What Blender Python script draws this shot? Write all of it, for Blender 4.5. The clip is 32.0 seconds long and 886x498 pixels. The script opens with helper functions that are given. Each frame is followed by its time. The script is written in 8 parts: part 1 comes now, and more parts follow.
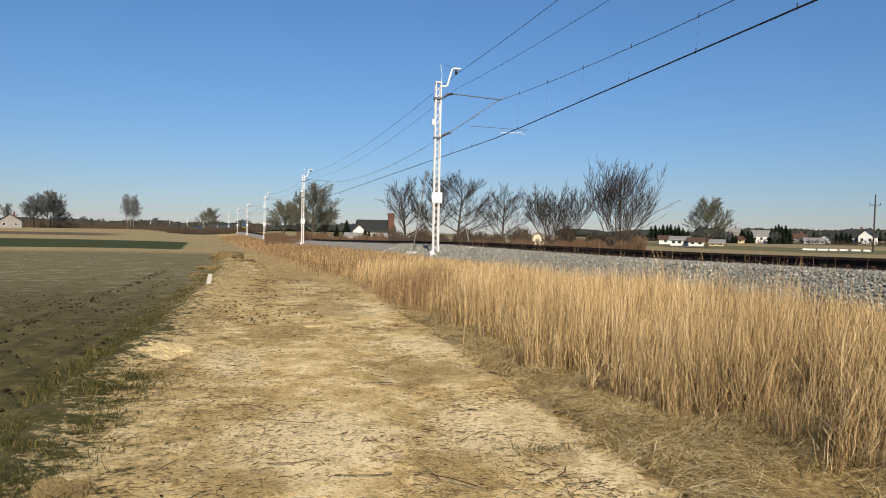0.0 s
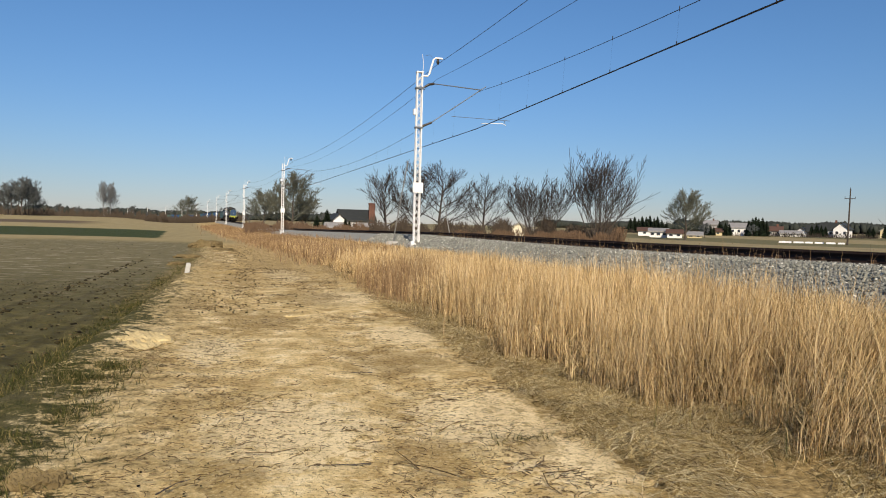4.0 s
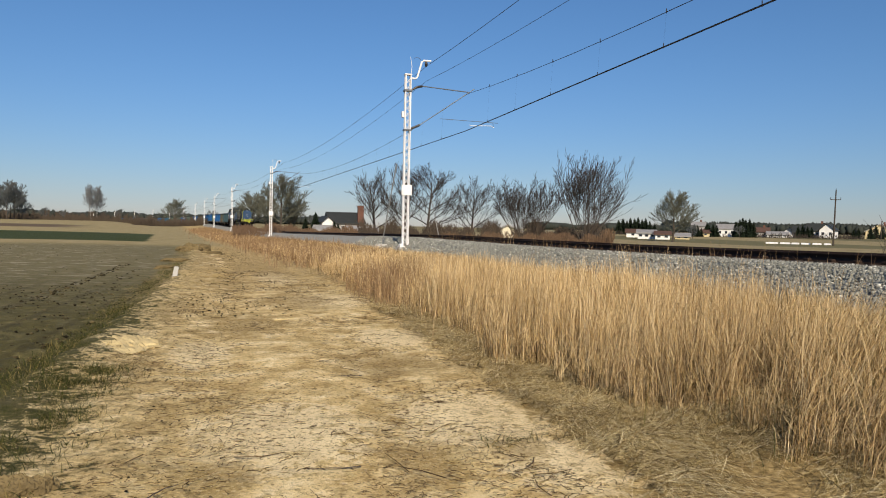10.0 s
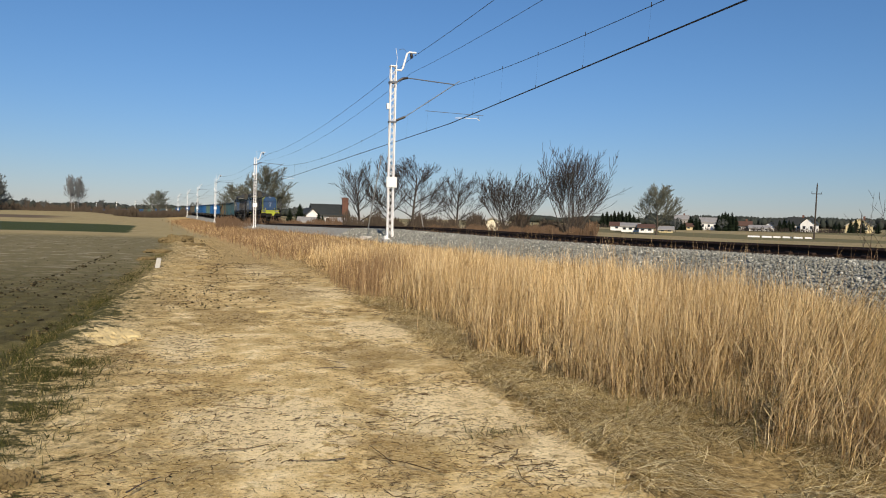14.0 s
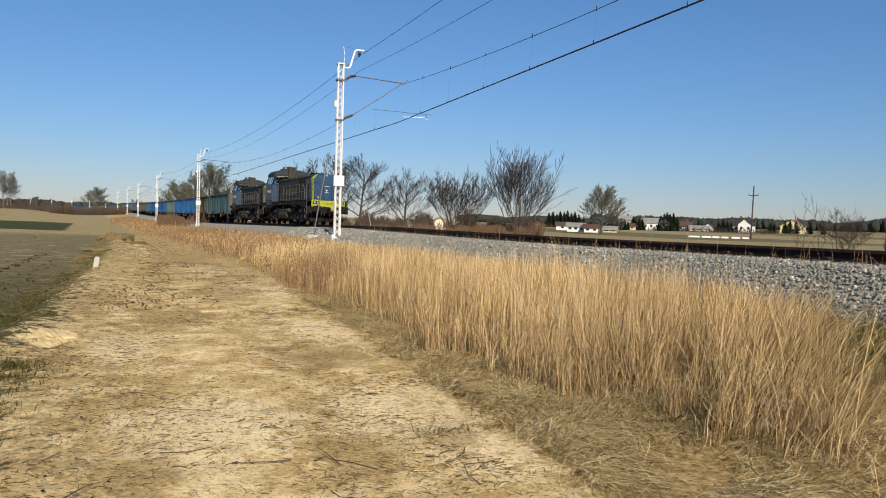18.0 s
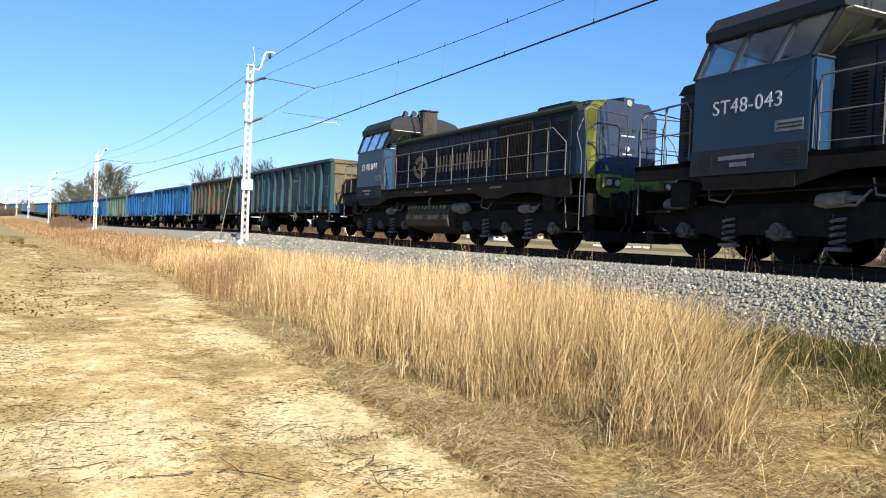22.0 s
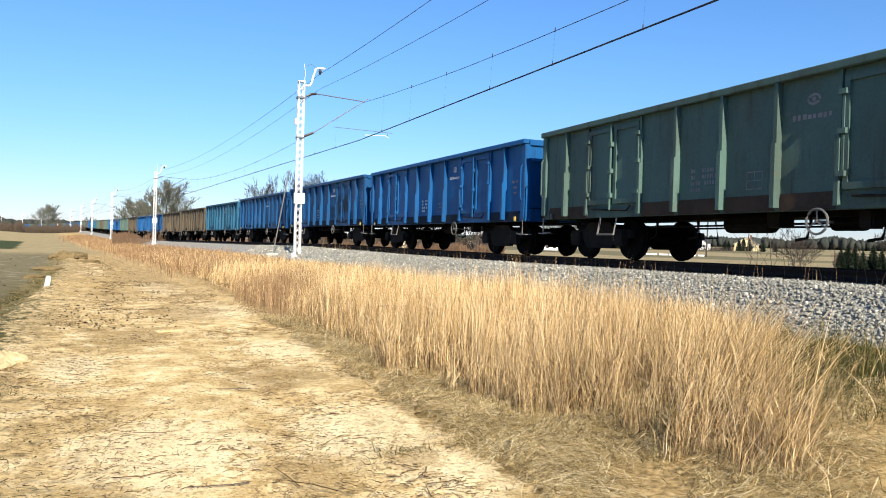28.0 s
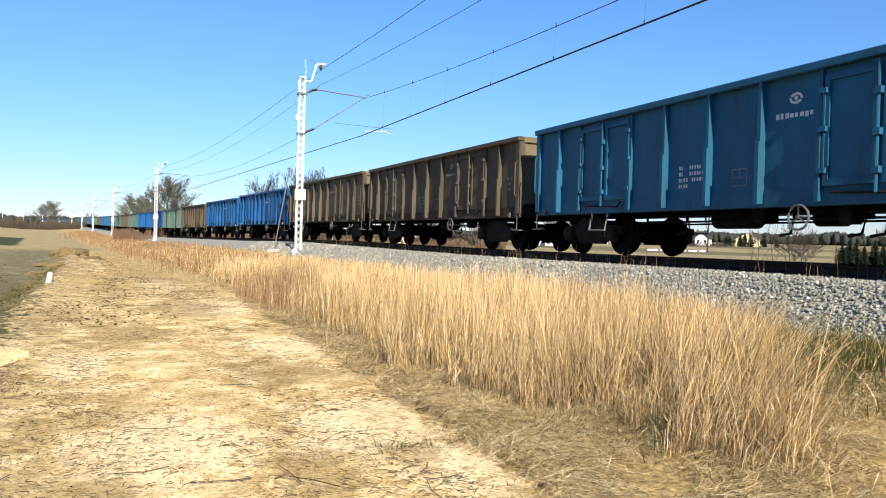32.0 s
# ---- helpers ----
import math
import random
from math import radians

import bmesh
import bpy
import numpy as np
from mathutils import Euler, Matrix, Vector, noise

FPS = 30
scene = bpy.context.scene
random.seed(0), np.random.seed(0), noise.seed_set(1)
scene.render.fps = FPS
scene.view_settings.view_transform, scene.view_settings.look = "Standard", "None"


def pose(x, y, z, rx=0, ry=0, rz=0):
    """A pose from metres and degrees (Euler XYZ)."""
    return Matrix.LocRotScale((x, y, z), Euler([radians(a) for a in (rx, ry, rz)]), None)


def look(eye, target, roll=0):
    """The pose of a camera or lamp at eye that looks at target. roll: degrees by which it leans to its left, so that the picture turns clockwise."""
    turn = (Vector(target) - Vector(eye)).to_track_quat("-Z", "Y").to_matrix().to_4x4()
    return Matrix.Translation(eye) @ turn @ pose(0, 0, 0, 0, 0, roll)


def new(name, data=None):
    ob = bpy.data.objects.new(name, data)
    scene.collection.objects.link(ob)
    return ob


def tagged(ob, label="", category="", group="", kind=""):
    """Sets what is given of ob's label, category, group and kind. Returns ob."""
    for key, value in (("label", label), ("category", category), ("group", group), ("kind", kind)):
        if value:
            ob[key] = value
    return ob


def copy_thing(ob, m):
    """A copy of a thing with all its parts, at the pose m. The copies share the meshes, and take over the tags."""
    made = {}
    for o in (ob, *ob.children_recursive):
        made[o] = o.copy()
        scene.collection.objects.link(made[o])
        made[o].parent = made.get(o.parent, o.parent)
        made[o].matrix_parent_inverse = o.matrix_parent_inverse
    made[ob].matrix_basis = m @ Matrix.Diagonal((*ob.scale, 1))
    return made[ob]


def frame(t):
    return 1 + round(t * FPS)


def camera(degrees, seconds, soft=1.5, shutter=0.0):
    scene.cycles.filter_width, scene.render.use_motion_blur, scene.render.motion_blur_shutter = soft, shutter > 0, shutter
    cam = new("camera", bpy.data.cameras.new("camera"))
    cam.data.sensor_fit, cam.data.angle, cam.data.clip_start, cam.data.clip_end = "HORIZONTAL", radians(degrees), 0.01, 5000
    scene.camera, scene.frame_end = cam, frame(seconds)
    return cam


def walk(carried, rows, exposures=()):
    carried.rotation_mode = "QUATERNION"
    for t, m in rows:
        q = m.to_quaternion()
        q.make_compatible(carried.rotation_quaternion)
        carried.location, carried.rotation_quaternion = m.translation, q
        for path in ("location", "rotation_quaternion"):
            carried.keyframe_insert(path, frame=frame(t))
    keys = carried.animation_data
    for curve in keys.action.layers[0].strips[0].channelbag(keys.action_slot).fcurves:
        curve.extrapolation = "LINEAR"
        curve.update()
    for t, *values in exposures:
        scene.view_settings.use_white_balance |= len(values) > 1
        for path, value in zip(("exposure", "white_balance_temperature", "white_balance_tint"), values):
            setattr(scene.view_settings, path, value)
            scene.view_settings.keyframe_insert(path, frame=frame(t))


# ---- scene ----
# ---- camera: stands by a dirt track and pans after a train ----
EYE = Vector((0, 0, 1.6))
cam = camera(61.9, 32.0, 1.0)
TURNS = [
(0, 0.00, -0.95, 1.01), (0.5, -0.48, -1.09, 1.24), (1, -0.60, -1.04, 1.20), (1.5, -0.82, -1.18, 1.37), (2, -1.04, -1.22, 1.41), (2.5, -1.17, -1.38, 1.49),
(3, -1.37, -1.45, 1.48), (3.5, -1.53, -1.69, 1.41), (5.5, -1.37, -1.41, 1.24), (6, -1.35, -1.29, 1.11), (6.5, -1.72, -1.22, 1.30), (7, -1.62, -1.38, 1.31),
(7.5, -1.65, -1.78, 1.48), (8, -1.67, -1.13, 0.85), (8.5, -1.37, -1.62, 1.18), (9, -1.48, -1.45, 1.11), (9.5, -1.87, -1.47, 1.11), (10, -2.37, -1.47, 1.18),
(10.5, -2.55, -1.69, 1.33), (11, -2.66, -1.86, 1.43), (11.5, -2.88, -1.70, 1.47), (12, -3.11, -1.99, 1.41), (12.5, -3.38, -1.84, 1.40), (13, -3.58, -1.73, 1.26),
(13.5, -3.53, -1.89, 1.39), (15.5, -4.06, -2.18, 1.49), (16, -4.48, -2.34, 1.60), (16.5, -4.89, -2.54, 1.53), (17, -5.60, -2.28, 1.60), (17.5, -6.45, -2.13, 1.76),
(18, -7.62, -1.99, 1.67), (18.5, -8.72, -1.91, 1.81), (19, -10.53, -1.92, 1.87), (19.5, -11.53, -1.79, 1.98), (20, -12.81, -1.77, 2.15), (20.5, -13.43, -1.49, 2.33),
(21, -13.90, -1.22, 2.46), (21.5, -14.28, -1.20, 2.42), (22, -14.49, -1.22, 2.38), (22.5, -14.26, -0.62, 2.60), (23, -14.16, -0.66, 2.31), (23.5, -14.05, -0.43, 2.24),
(24, -13.72, -0.67, 2.24), (24.5, -13.42, -0.56, 2.34), (25, -13.20, -0.41, 2.11), (25.5, -12.97, -0.42, 2.02), (26, -12.28, -0.68, 1.77), (26.5, -11.10, -0.63, 1.85),
(28.5, -10.53, -0.51, 1.58), (29, -10.52, -0.80, 1.49), (29.5, -10.58, -0.93, 1.50), (30, -10.64, -1.01, 1.56), (30.5, -10.74, -1.07, 1.40), (31, -10.58, -1.25, 1.49),
(31.5, -10.58, -0.95, 1.57), (32, -10.51, -0.83, 1.55), 
]


def aim(yaw, pitch, roll):
    y, p = radians(yaw), radians(pitch)
    return look(EYE, EYE + Vector((-math.sin(y) * math.cos(p), math.cos(y) * math.cos(p), math.sin(p))), roll)


walk(cam, [(t, aim(yaw, pitch, roll)) for t, yaw, pitch, roll in TURNS],
     exposures=[(0, 0.2, 6850, 11), (6, 0.17, 6820, 11), (9, 0.12, 6780, 11), (15, 0.15, 6800, 11), (18.5, 0.27, 6800, 11), (20, 0.46, 6650, 10), (21, 0.73, 6550, 10), (22, 0.95, 6450, 10), (23, 1.04, 6480, 11.5), (26, 1.02, 6450, 11.5), (32, 0.98, 6430, 11)])

# ---- daylight ----
SUN_EL, SUN_AZ = 31.0, 173.5   # azimuth clockwise from +y, behind the camera
sun_way = Vector((math.sin(radians(SUN_AZ)) * math.cos(radians(SUN_EL)), math.cos(radians(SUN_AZ)) * math.cos(radians(SUN_EL)), math.sin(radians(SUN_EL))))
world = bpy.data.worlds.new("world")
scene.world = world
world.use_nodes = True
wn = world.node_tree
sky = wn.nodes.new("ShaderNodeTexSky")
sky.sky_type, sky.sun_disc = "NISHITA", False
sky.sun_elevation, sky.sun_rotation = radians(SUN_EL), radians(SUN_AZ)
sky.altitude, sky.air_density, sky.dust_density, sky.ozone_density = 0, 1.4, 0.0, 10.0
wn.nodes["Background"].inputs[1].default_value = 0.091
blue = wn.nodes.new("ShaderNodeMix")     # the deep blue of a clear spring sky
blue.data_type, blue.blend_type = "RGBA", "MULTIPLY"
blue.inputs[0].default_value = 1.0
haze = wn.nodes.new("ShaderNodeValToRGB")     # paler, less green air low over the horizon
way_up = wn.nodes.new("ShaderNodeSeparateXYZ")
wn.links.new(wn.nodes.new("ShaderNodeTexCoord").outputs["Generated"], way_up.inputs[0])
wn.links.new(way_up.outputs["Z"], haze.inputs[0])
haze.color_ramp.interpolation = "EASE"
haze.color_ramp.elements[0].position, haze.color_ramp.elements[0].color = 0.0, (0.745, 0.775, 0.965, 1)
haze.color_ramp.elements[1].position, haze.color_ramp.elements[1].color = 0.3, (0.745, 0.83, 0.935, 1)
wn.links.new(haze.outputs[0], blue.inputs[7])
wn.links.new(sky.outputs[0], blue.inputs[6])
wn.links.new(blue.outputs[2], wn.nodes["Background"].inputs[0])
sun_data = bpy.data.lights.new("sun", "SUN")
sun_data.energy, sun_data.angle, sun_data.color = 5.0, radians(0.55), (1.0, 0.885, 0.715)
sun = new("sun", sun_data)
sun.matrix_world = look(sun_way * 50, (0, 0, 0))

# ---- the track's line: arc length from the camera's foot, ahead is positive ----
RAIL = 1.417
ARC = np.arange(-200.0, 1301.0)
_k = np.where(ARC < -40, 0.0, np.where(ARC < 45, 0.00227, np.interp(ARC, [60, 100, 150, 210, 280, 360, 460, 620], [0.000895, -0.000079, 0.000045, -0.000098, 0.000325, 0.000792, 0.000972, 0.000919])))
_psi = -np.concatenate([[0], np.cumsum(_k[:-1])])
PSI = _psi - np.interp(0, ARC, _psi) - 0.18395
_dx, _dy = np.sin(PSI), np.cos(PSI)
LX = np.concatenate([[0], np.cumsum((_dx[1:] + _dx[:-1]) / 2)])
LY = np.concatenate([[0], np.cumsum((_dy[1:] + _dy[:-1]) / 2)])
LX += 11.2165 * math.cos(0.18395) - np.interp(0, ARC, LX)
LY += 11.2165 * math.sin(0.18395) - np.interp(0, ARC, LY)


def line_rise(a):
    """The line dips a little past the first mast and climbs on the far curve."""
    return np.interp(a, [10, 22, 34, 40, 97, 158, 220, 281, 340, 420], [0, -0.03, -0.02, 0, -0.36, -0.16, 0.36, 0.9, 1.0, 1.0])


def at(a, lat=0.0, z=0.0):
    """World place at arc a, lat metres across (away from the camera is positive), z above the rail."""
    p = np.interp(a, ARC, PSI)
    return Vector((np.interp(a, ARC, LX) + math.cos(p) * lat, np.interp(a, ARC, LY) - math.sin(p) * lat, RAIL + float(line_rise(a)) + z))


def track_z(a, z, lat):
    """Height over the datum of the track's own stones and steel: the bed has settled along the near stretch."""
    drop = np.interp(a, [0, 9, 18, 28, 40, 70], [0.07, 0.08, 0.12, 0.12, 0.09, 0.08])
    return z - drop * np.interp(np.abs(lat), [2.2, 3.5], [1, 0])


def facing(a):
    """Turn about z so that +X runs towards the near end of the line and +Y away from the camera."""
    p = np.interp(a, ARC, PSI)
    return math.degrees(math.atan2(-math.cos(p), -math.sin(p)))


def on_line(a, lat=0.0, z=0.0):
    v = at(a, lat, z)
    return pose(v.x, v.y, v.z, 0, 0, facing(a))


def arc_lat(x, y):
    """Arc and lat of many places at once."""
    x, y = np.asarray(x, float).ravel(), np.asarray(y, float).ravel()
    arc, lat = np.empty_like(x), np.empty_like(x)
    for i in range(0, len(x), 4000):
        j = np.argmin((x[i:i + 4000, None] - LX[None]) ** 2 + (y[i:i + 4000, None] - LY[None]) ** 2, axis=1)
        ex, ey = x[i:i + 4000] - LX[j], y[i:i + 4000] - LY[j]
        lat[i:i + 4000] = ex * np.cos(PSI[j]) - ey * np.sin(PSI[j])
        arc[i:i + 4000] = ARC[j] + ex * np.sin(PSI[j]) + ey * np.cos(PSI[j])
    return arc, lat


def smooth(x, a, b):
    t = np.clip((np.asarray(x, float) - a) / (b - a), 0, 1)
    return t * t * (3 - 2 * t)


def ground_z(arc, lat, x, y):
    """Height of the bare ground: level dirt, a low bank under the track, gentle far slopes."""
    r = np.hypot(x, y)
    left = 3.0 * smooth(r, 70, 420)
    z = np.where(lat < 0, left * smooth(-lat, 9, 40), 0.0)
    z = z - 0.06 * smooth(-lat, 13.2, 14.2) * smooth(60 - arc, 0, 40)
    bank = 0.52 * smooth(lat, -8.6, -3.9) * smooth(-lat, -9, -3.5)
    far = smooth(lat, 4, 9)
    beyond = np.interp(r, [90, 132, 200, 262, 330, 420, 1500], [0.52, 0.05, 0.75, 1.5, 1.8, 2.0, 8.0])
    z = z + bank * (1 - far) + far * beyond
    return z + line_rise(arc) * smooth(lat, -24, -9) * smooth(-lat, -60, -8)

# ---- materials ----
def material(name, rough=0.8, metal=0.0):
    m = bpy.data.materials.new(name)
    m.use_nodes = True
    b = m.node_tree.nodes["Principled BSDF"]
    b.inputs["Roughness"].default_value, b.inputs["Metallic"].default_value = rough, metal
    if rough >= 0.75:      # earth, straw, rust: hardly any sheen
        b.inputs["Specular IOR Level"].default_value = 0.12
    return m, m.node_tree, b


def node(nt, kind, **values):
    n = nt.nodes.new(kind)
    for key, v in values.items():
        n.inputs[key.replace("_", " ")].default_value = v
    return n


def ramp(nt, fac, stops):
    r = nt.nodes.new("ShaderNodeValToRGB")
    while len(r.color_ramp.elements) < len(stops):
        r.color_ramp.elements.new(0.5)
    for e, (p, c) in zip(r.color_ramp.elements, stops):
        e.position, e.color = p, (*c, 1)
    nt.links.new(fac, r.inputs[0])
    return r.outputs[0]


def mix(nt, fac, a, b, mode="MIX"):
    m = nt.nodes.new("ShaderNodeMix")
    m.data_type, m.blend_type = "RGBA", mode
    for sock, v in ((m.inputs[0], fac), (m.inputs[6], a), (m.inputs[7], b)):
        if isinstance(v, (int, float)):
            sock.default_value = v
        elif isinstance(v, tuple):
            sock.default_value = (*v, 1)
        else:
            nt.links.new(v, sock)
    return m.outputs[2]


def math_node(nt, op, a, b=0.0):
    n = nt.nodes.new("ShaderNodeMath")
    n.operation = op
    for sock, v in zip(n.inputs, (a, b)):
        if isinstance(v, (int, float)):
            sock.default_value = v
        else:
            nt.links.new(v, sock)
    return n.outputs[0]


def band(nt, v, a, b):
    """0 below a, 1 above b (b may be below a)."""
    n = nt.nodes.new("ShaderNodeMapRange")
    n.interpolation_type = "SMOOTHSTEP"
    nt.links.new(v, n.inputs[0])
    lo, hi, x, y = (a, b, 0, 1) if a < b else (b, a, 1, 0)
    for i, q in zip((1, 2, 3, 4), (lo, hi, x, y)):
        n.inputs[i].default_value = q
    return n.outputs[0]


def noise_fac(nt, scale, detail=6.0, rough=0.6, coord="Object", stretch=None):
    tc = nt.nodes.new("ShaderNodeTexCoord")
    n = node(nt, "ShaderNodeTexNoise", Scale=scale, Detail=detail, Roughness=rough)
    if stretch:
        mp = nt.nodes.new("ShaderNodeMapping")
        mp.inputs["Scale"].default_value = stretch
        nt.links.new(tc.outputs[coord], mp.inputs[0])
        nt.links.new(mp.outputs[0], n.inputs["Vector"])
    else:
        nt.links.new(tc.outputs[coord], n.inputs["Vector"])
    return n.outputs[0]


def bump(nt, b, height, strength=0.4, distance=0.02):
    n = node(nt, "ShaderNodeBump", Strength=strength, Distance=distance)
    nt.links.new(height, n.inputs["Height"])
    nt.links.new(n.outputs[0], b.inputs["Normal"])


def worn(name, colour, dirt, rough=0.6, metal=0.0, amount=0.5, scale=1.2, vary=0.0, grain=25.0, relief=0.15, streak=None, rusting=0.64):
    """Paint or stone with broad stains, fine grain and a little relief."""
    m, nt, b = material(name, rough, metal)
    big = band(nt, noise_fac(nt, scale, 5, 0.65, stretch=streak), 0.5 - 0.22 * amount, 0.95 - 0.3 * amount)
    fine = noise_fac(nt, grain, 4, 0.7)
    c = mix(nt, big, colour, dirt)
    c = mix(nt, 0.25, c, ramp(nt, fine, [(0.25, tuple(0.45 * v for v in colour)), (0.75, tuple(min(1, 1.35 * v) for v in colour))]))
    if streak:     # dull paint with runs of grime and rust down the side
        b.inputs["Specular IOR Level"].default_value = 0.22
        runs = band(nt, noise_fac(nt, 2.2, 5, 0.7, stretch=(2.4, 2.4, 0.22)), 0.54, 0.68)
        c = mix(nt, math_node(nt, "MULTIPLY", runs, 0.55), c, tuple(0.35 * v + w for v, w in zip(dirt, (0.012, 0.009, 0.006))))
        rust = band(nt, noise_fac(nt, 1.3, 6, 0.75), rusting, rusting + 0.08)
        c = mix(nt, math_node(nt, "MULTIPLY", rust, 0.25 + 0.5 * (rough > 0.58)), c, (0.125, 0.062, 0.026))
    if vary:
        oi = nt.nodes.new("ShaderNodeObjectInfo")
        hsv = nt.nodes.new("ShaderNodeHueSaturation")
        nt.links.new(c, hsv.inputs["Color"])
        nt.links.new(math_node(nt, "ADD", math_node(nt, "MULTIPLY", oi.outputs["Random"], vary), 1 - vary / 2), hsv.inputs["Value"])
        c = hsv.outputs[0]
    nt.links.new(c, b.inputs["Base Color"])
    bump(nt, b, fine, relief, 0.01)
    return m


def plain(name, colour, rough=0.6, metal=0.0):
    m, nt, b = material(name, rough, metal)
    fine = noise_fac(nt, 18.0, 4, 0.7)
    nt.links.new(mix(nt, 0.35, colour, ramp(nt, fine, [(0.3, tuple(0.6 * v for v in colour)), (0.75, tuple(min(1, 1.25 * v) for v in colour))])), b.inputs["Base Color"])
    return m


def islands(name, stops, rough=0.9, fine=0.0):
    """One colour for each loose piece of a mesh."""
    m, nt, b = material(name, rough)
    g = nt.nodes.new("ShaderNodeNewGeometry")
    c = ramp(nt, g.outputs["Random Per Island"], stops)
    patch = band(nt, noise_fac(nt, 0.55, 3, 0.6), 0.35, 0.7)
    c = mix(nt, math_node(nt, "MULTIPLY", patch, 0.35), c, stops[0][1])
    nt.links.new(c, b.inputs["Base Color"])
    if fine:
        bump(nt, b, noise_fac(nt, fine, 4, 0.7), 0.5, 0.01)
    return m


def ground_material():
    m, nt, b = material("earth", 0.95)
    la = nt.nodes.new("ShaderNodeAttribute"); la.attribute_name = "lat"
    ar = nt.nodes.new("ShaderNodeAttribute"); ar.attribute_name = "arc"
    n1, n2, n3 = noise_fac(nt, 0.45, 6, 0.62), noise_fac(nt, 2.2, 6, 0.66), noise_fac(nt, 14, 6, 0.72)
    wob = math_node(nt, "MULTIPLY", math_node(nt, "SUBTRACT", n1, 0.5), 1.2)
    wob = math_node(nt, "ADD", wob, math_node(nt, "MULTIPLY", math_node(nt, "SUBTRACT", n2, 0.5), 1.2))
    lat = math_node(nt, "ADD", la.outputs["Fac"], wob)
    arc = math_node(nt, "ADD", ar.outputs["Fac"], wob)
    # pale sandy clay of the track, with darker worn patches, crumbs and pale crusts
    n4 = noise_fac(nt, 34, 4, 0.75)
    n5 = noise_fac(nt, 0.9, 4, 0.6, stretch=(1, 0.6, 1))
    n6 = noise_fac(nt, 5.5, 5, 0.7)
    sand = ramp(nt, n2, [(0.30, (0.36, 0.24, 0.09)), (0.42, (0.58, 0.41, 0.17)), (0.5, (0.72, 0.54, 0.25)), (0.57, (0.82, 0.64, 0.325)), (0.66, (0.95, 0.785, 0.46))])
    # pale trodden crusts and brown straw-stained hollows: arc, lat and half sizes of each
    def blots(places):
        total = None
        for a0, l0, ra, rl in places:
            u = math_node(nt, "DIVIDE", math_node(nt, "SUBTRACT", ar.outputs["Fac"], a0), ra)
            v = math_node(nt, "DIVIDE", math_node(nt, "SUBTRACT", la.outputs["Fac"], l0), rl)
            d = math_node(nt, "ADD", math_node(nt, "MULTIPLY", u, u), math_node(nt, "MULTIPLY", v, v))
            d = math_node(nt, "ADD", d, math_node(nt, "MULTIPLY", math_node(nt, "ADD", math_node(nt, "SUBTRACT", n6, 0.5), math_node(nt, "SUBTRACT", n2, 0.5)), 4.6))
            d = math_node(nt, "ADD", d, math_node(nt, "MULTIPLY", math_node(nt, "SUBTRACT", n3, 0.5), 2.4))
            f = band(nt, d, 1.25, 0.7)
            total = f if total is None else math_node(nt, "MAXIMUM", total, f)
        return total
    crust = blots([(6.2, -9.5, 0.9, 0.6), (10.9, -13.2, 0.9, 0.5), (11, -9.3, 0.9, 0.55), (4.9, -9.2, 0.6, 0.4), (17, -9.7, 1.6, 0.8), (10, -12, 1, 0.35), (37, -13, 6, 1), (6, -11.1, 1, 0.6), (25, -10.5, 3, 0.6)])
    hollow = blots([(9, -9.8, 1, 0.6), (17, -10.5, 1.8, 0.85), (13, -11.5, 1.6, 0.75), (5.1, -10.2, 0.6, 0.25), (5.2, -9.4, 0.35, 0.25), (5, -11.5, 0.5, 0.2), (15, -13, 2.6, 0.6), (9, -12.7, 0.9, 0.3), (22, -12, 2.5, 0.7), (30, -10.8, 3, 0.8)])
    sand = mix(nt, math_node(nt, "MULTIPLY", crust, 0.72), sand, (0.93, 0.765, 0.45))
    sand = mix(nt, math_node(nt, "MULTIPLY", hollow, 0.6), sand, (0.34, 0.235, 0.09))
    sand = mix(nt, math_node(nt, "MULTIPLY", band(nt, n6, 0.54, 0.61), 0.5), sand, (0.35, 0.25, 0.09))
    sand = mix(nt, math_node(nt, "MULTIPLY", band(nt, n5, 0.53, 0.62), 0.45), sand, (0.37, 0.26, 0.09))
    sand = mix(nt, math_node(nt, "MULTIPLY", band(nt, n3, 0.55, 0.6), 0.5), sand, (0.28, 0.19, 0.07))
    sand = mix(nt, math_node(nt, "MULTIPLY", band(nt, n4, 0.55, 0.63), 0.65), sand, (0.15, 0.095, 0.042))
    sand = mix(nt, math_node(nt, "MULTIPLY", band(nt, n4, 0.46, 0.38), 0.4), sand, (0.88, 0.72, 0.42))
    straw = ramp(nt, n3, [(0.35, (0.17, 0.118, 0.047)), (0.5, (0.38, 0.27, 0.112)), (0.7, (0.68, 0.51, 0.24))])
    soil = ramp(nt, n2, [(0.3, (0.062, 0.055, 0.021)), (0.5, (0.098, 0.086, 0.034)), (0.7, (0.155, 0.131, 0.058))])
    soil = mix(nt, math_node(nt, "MULTIPLY", band(nt, n3, 0.55, 0.72), 0.35), soil, (0.05, 0.042, 0.024))
    soil = mix(nt, math_node(nt, "MULTIPLY", band(nt, n6, 0.62, 0.69), 0.5), soil, (0.36, 0.29, 0.17))
    # dark rows along the furrows: shadows among the clods put into the soil colour
    soil = mix(nt, math_node(nt, "MULTIPLY", band(nt, math_node(nt, "ADD", math_node(nt, "SINE", math_node(nt, "MULTIPLY", la.outputs["Fac"], 7.4)), n6), 1.15, 1.55), 0.45), soil, (0.036, 0.03, 0.015))
    flecks = noise_fac(nt, 0.8, 5, 0.7, stretch=(1, 2.2, 1))
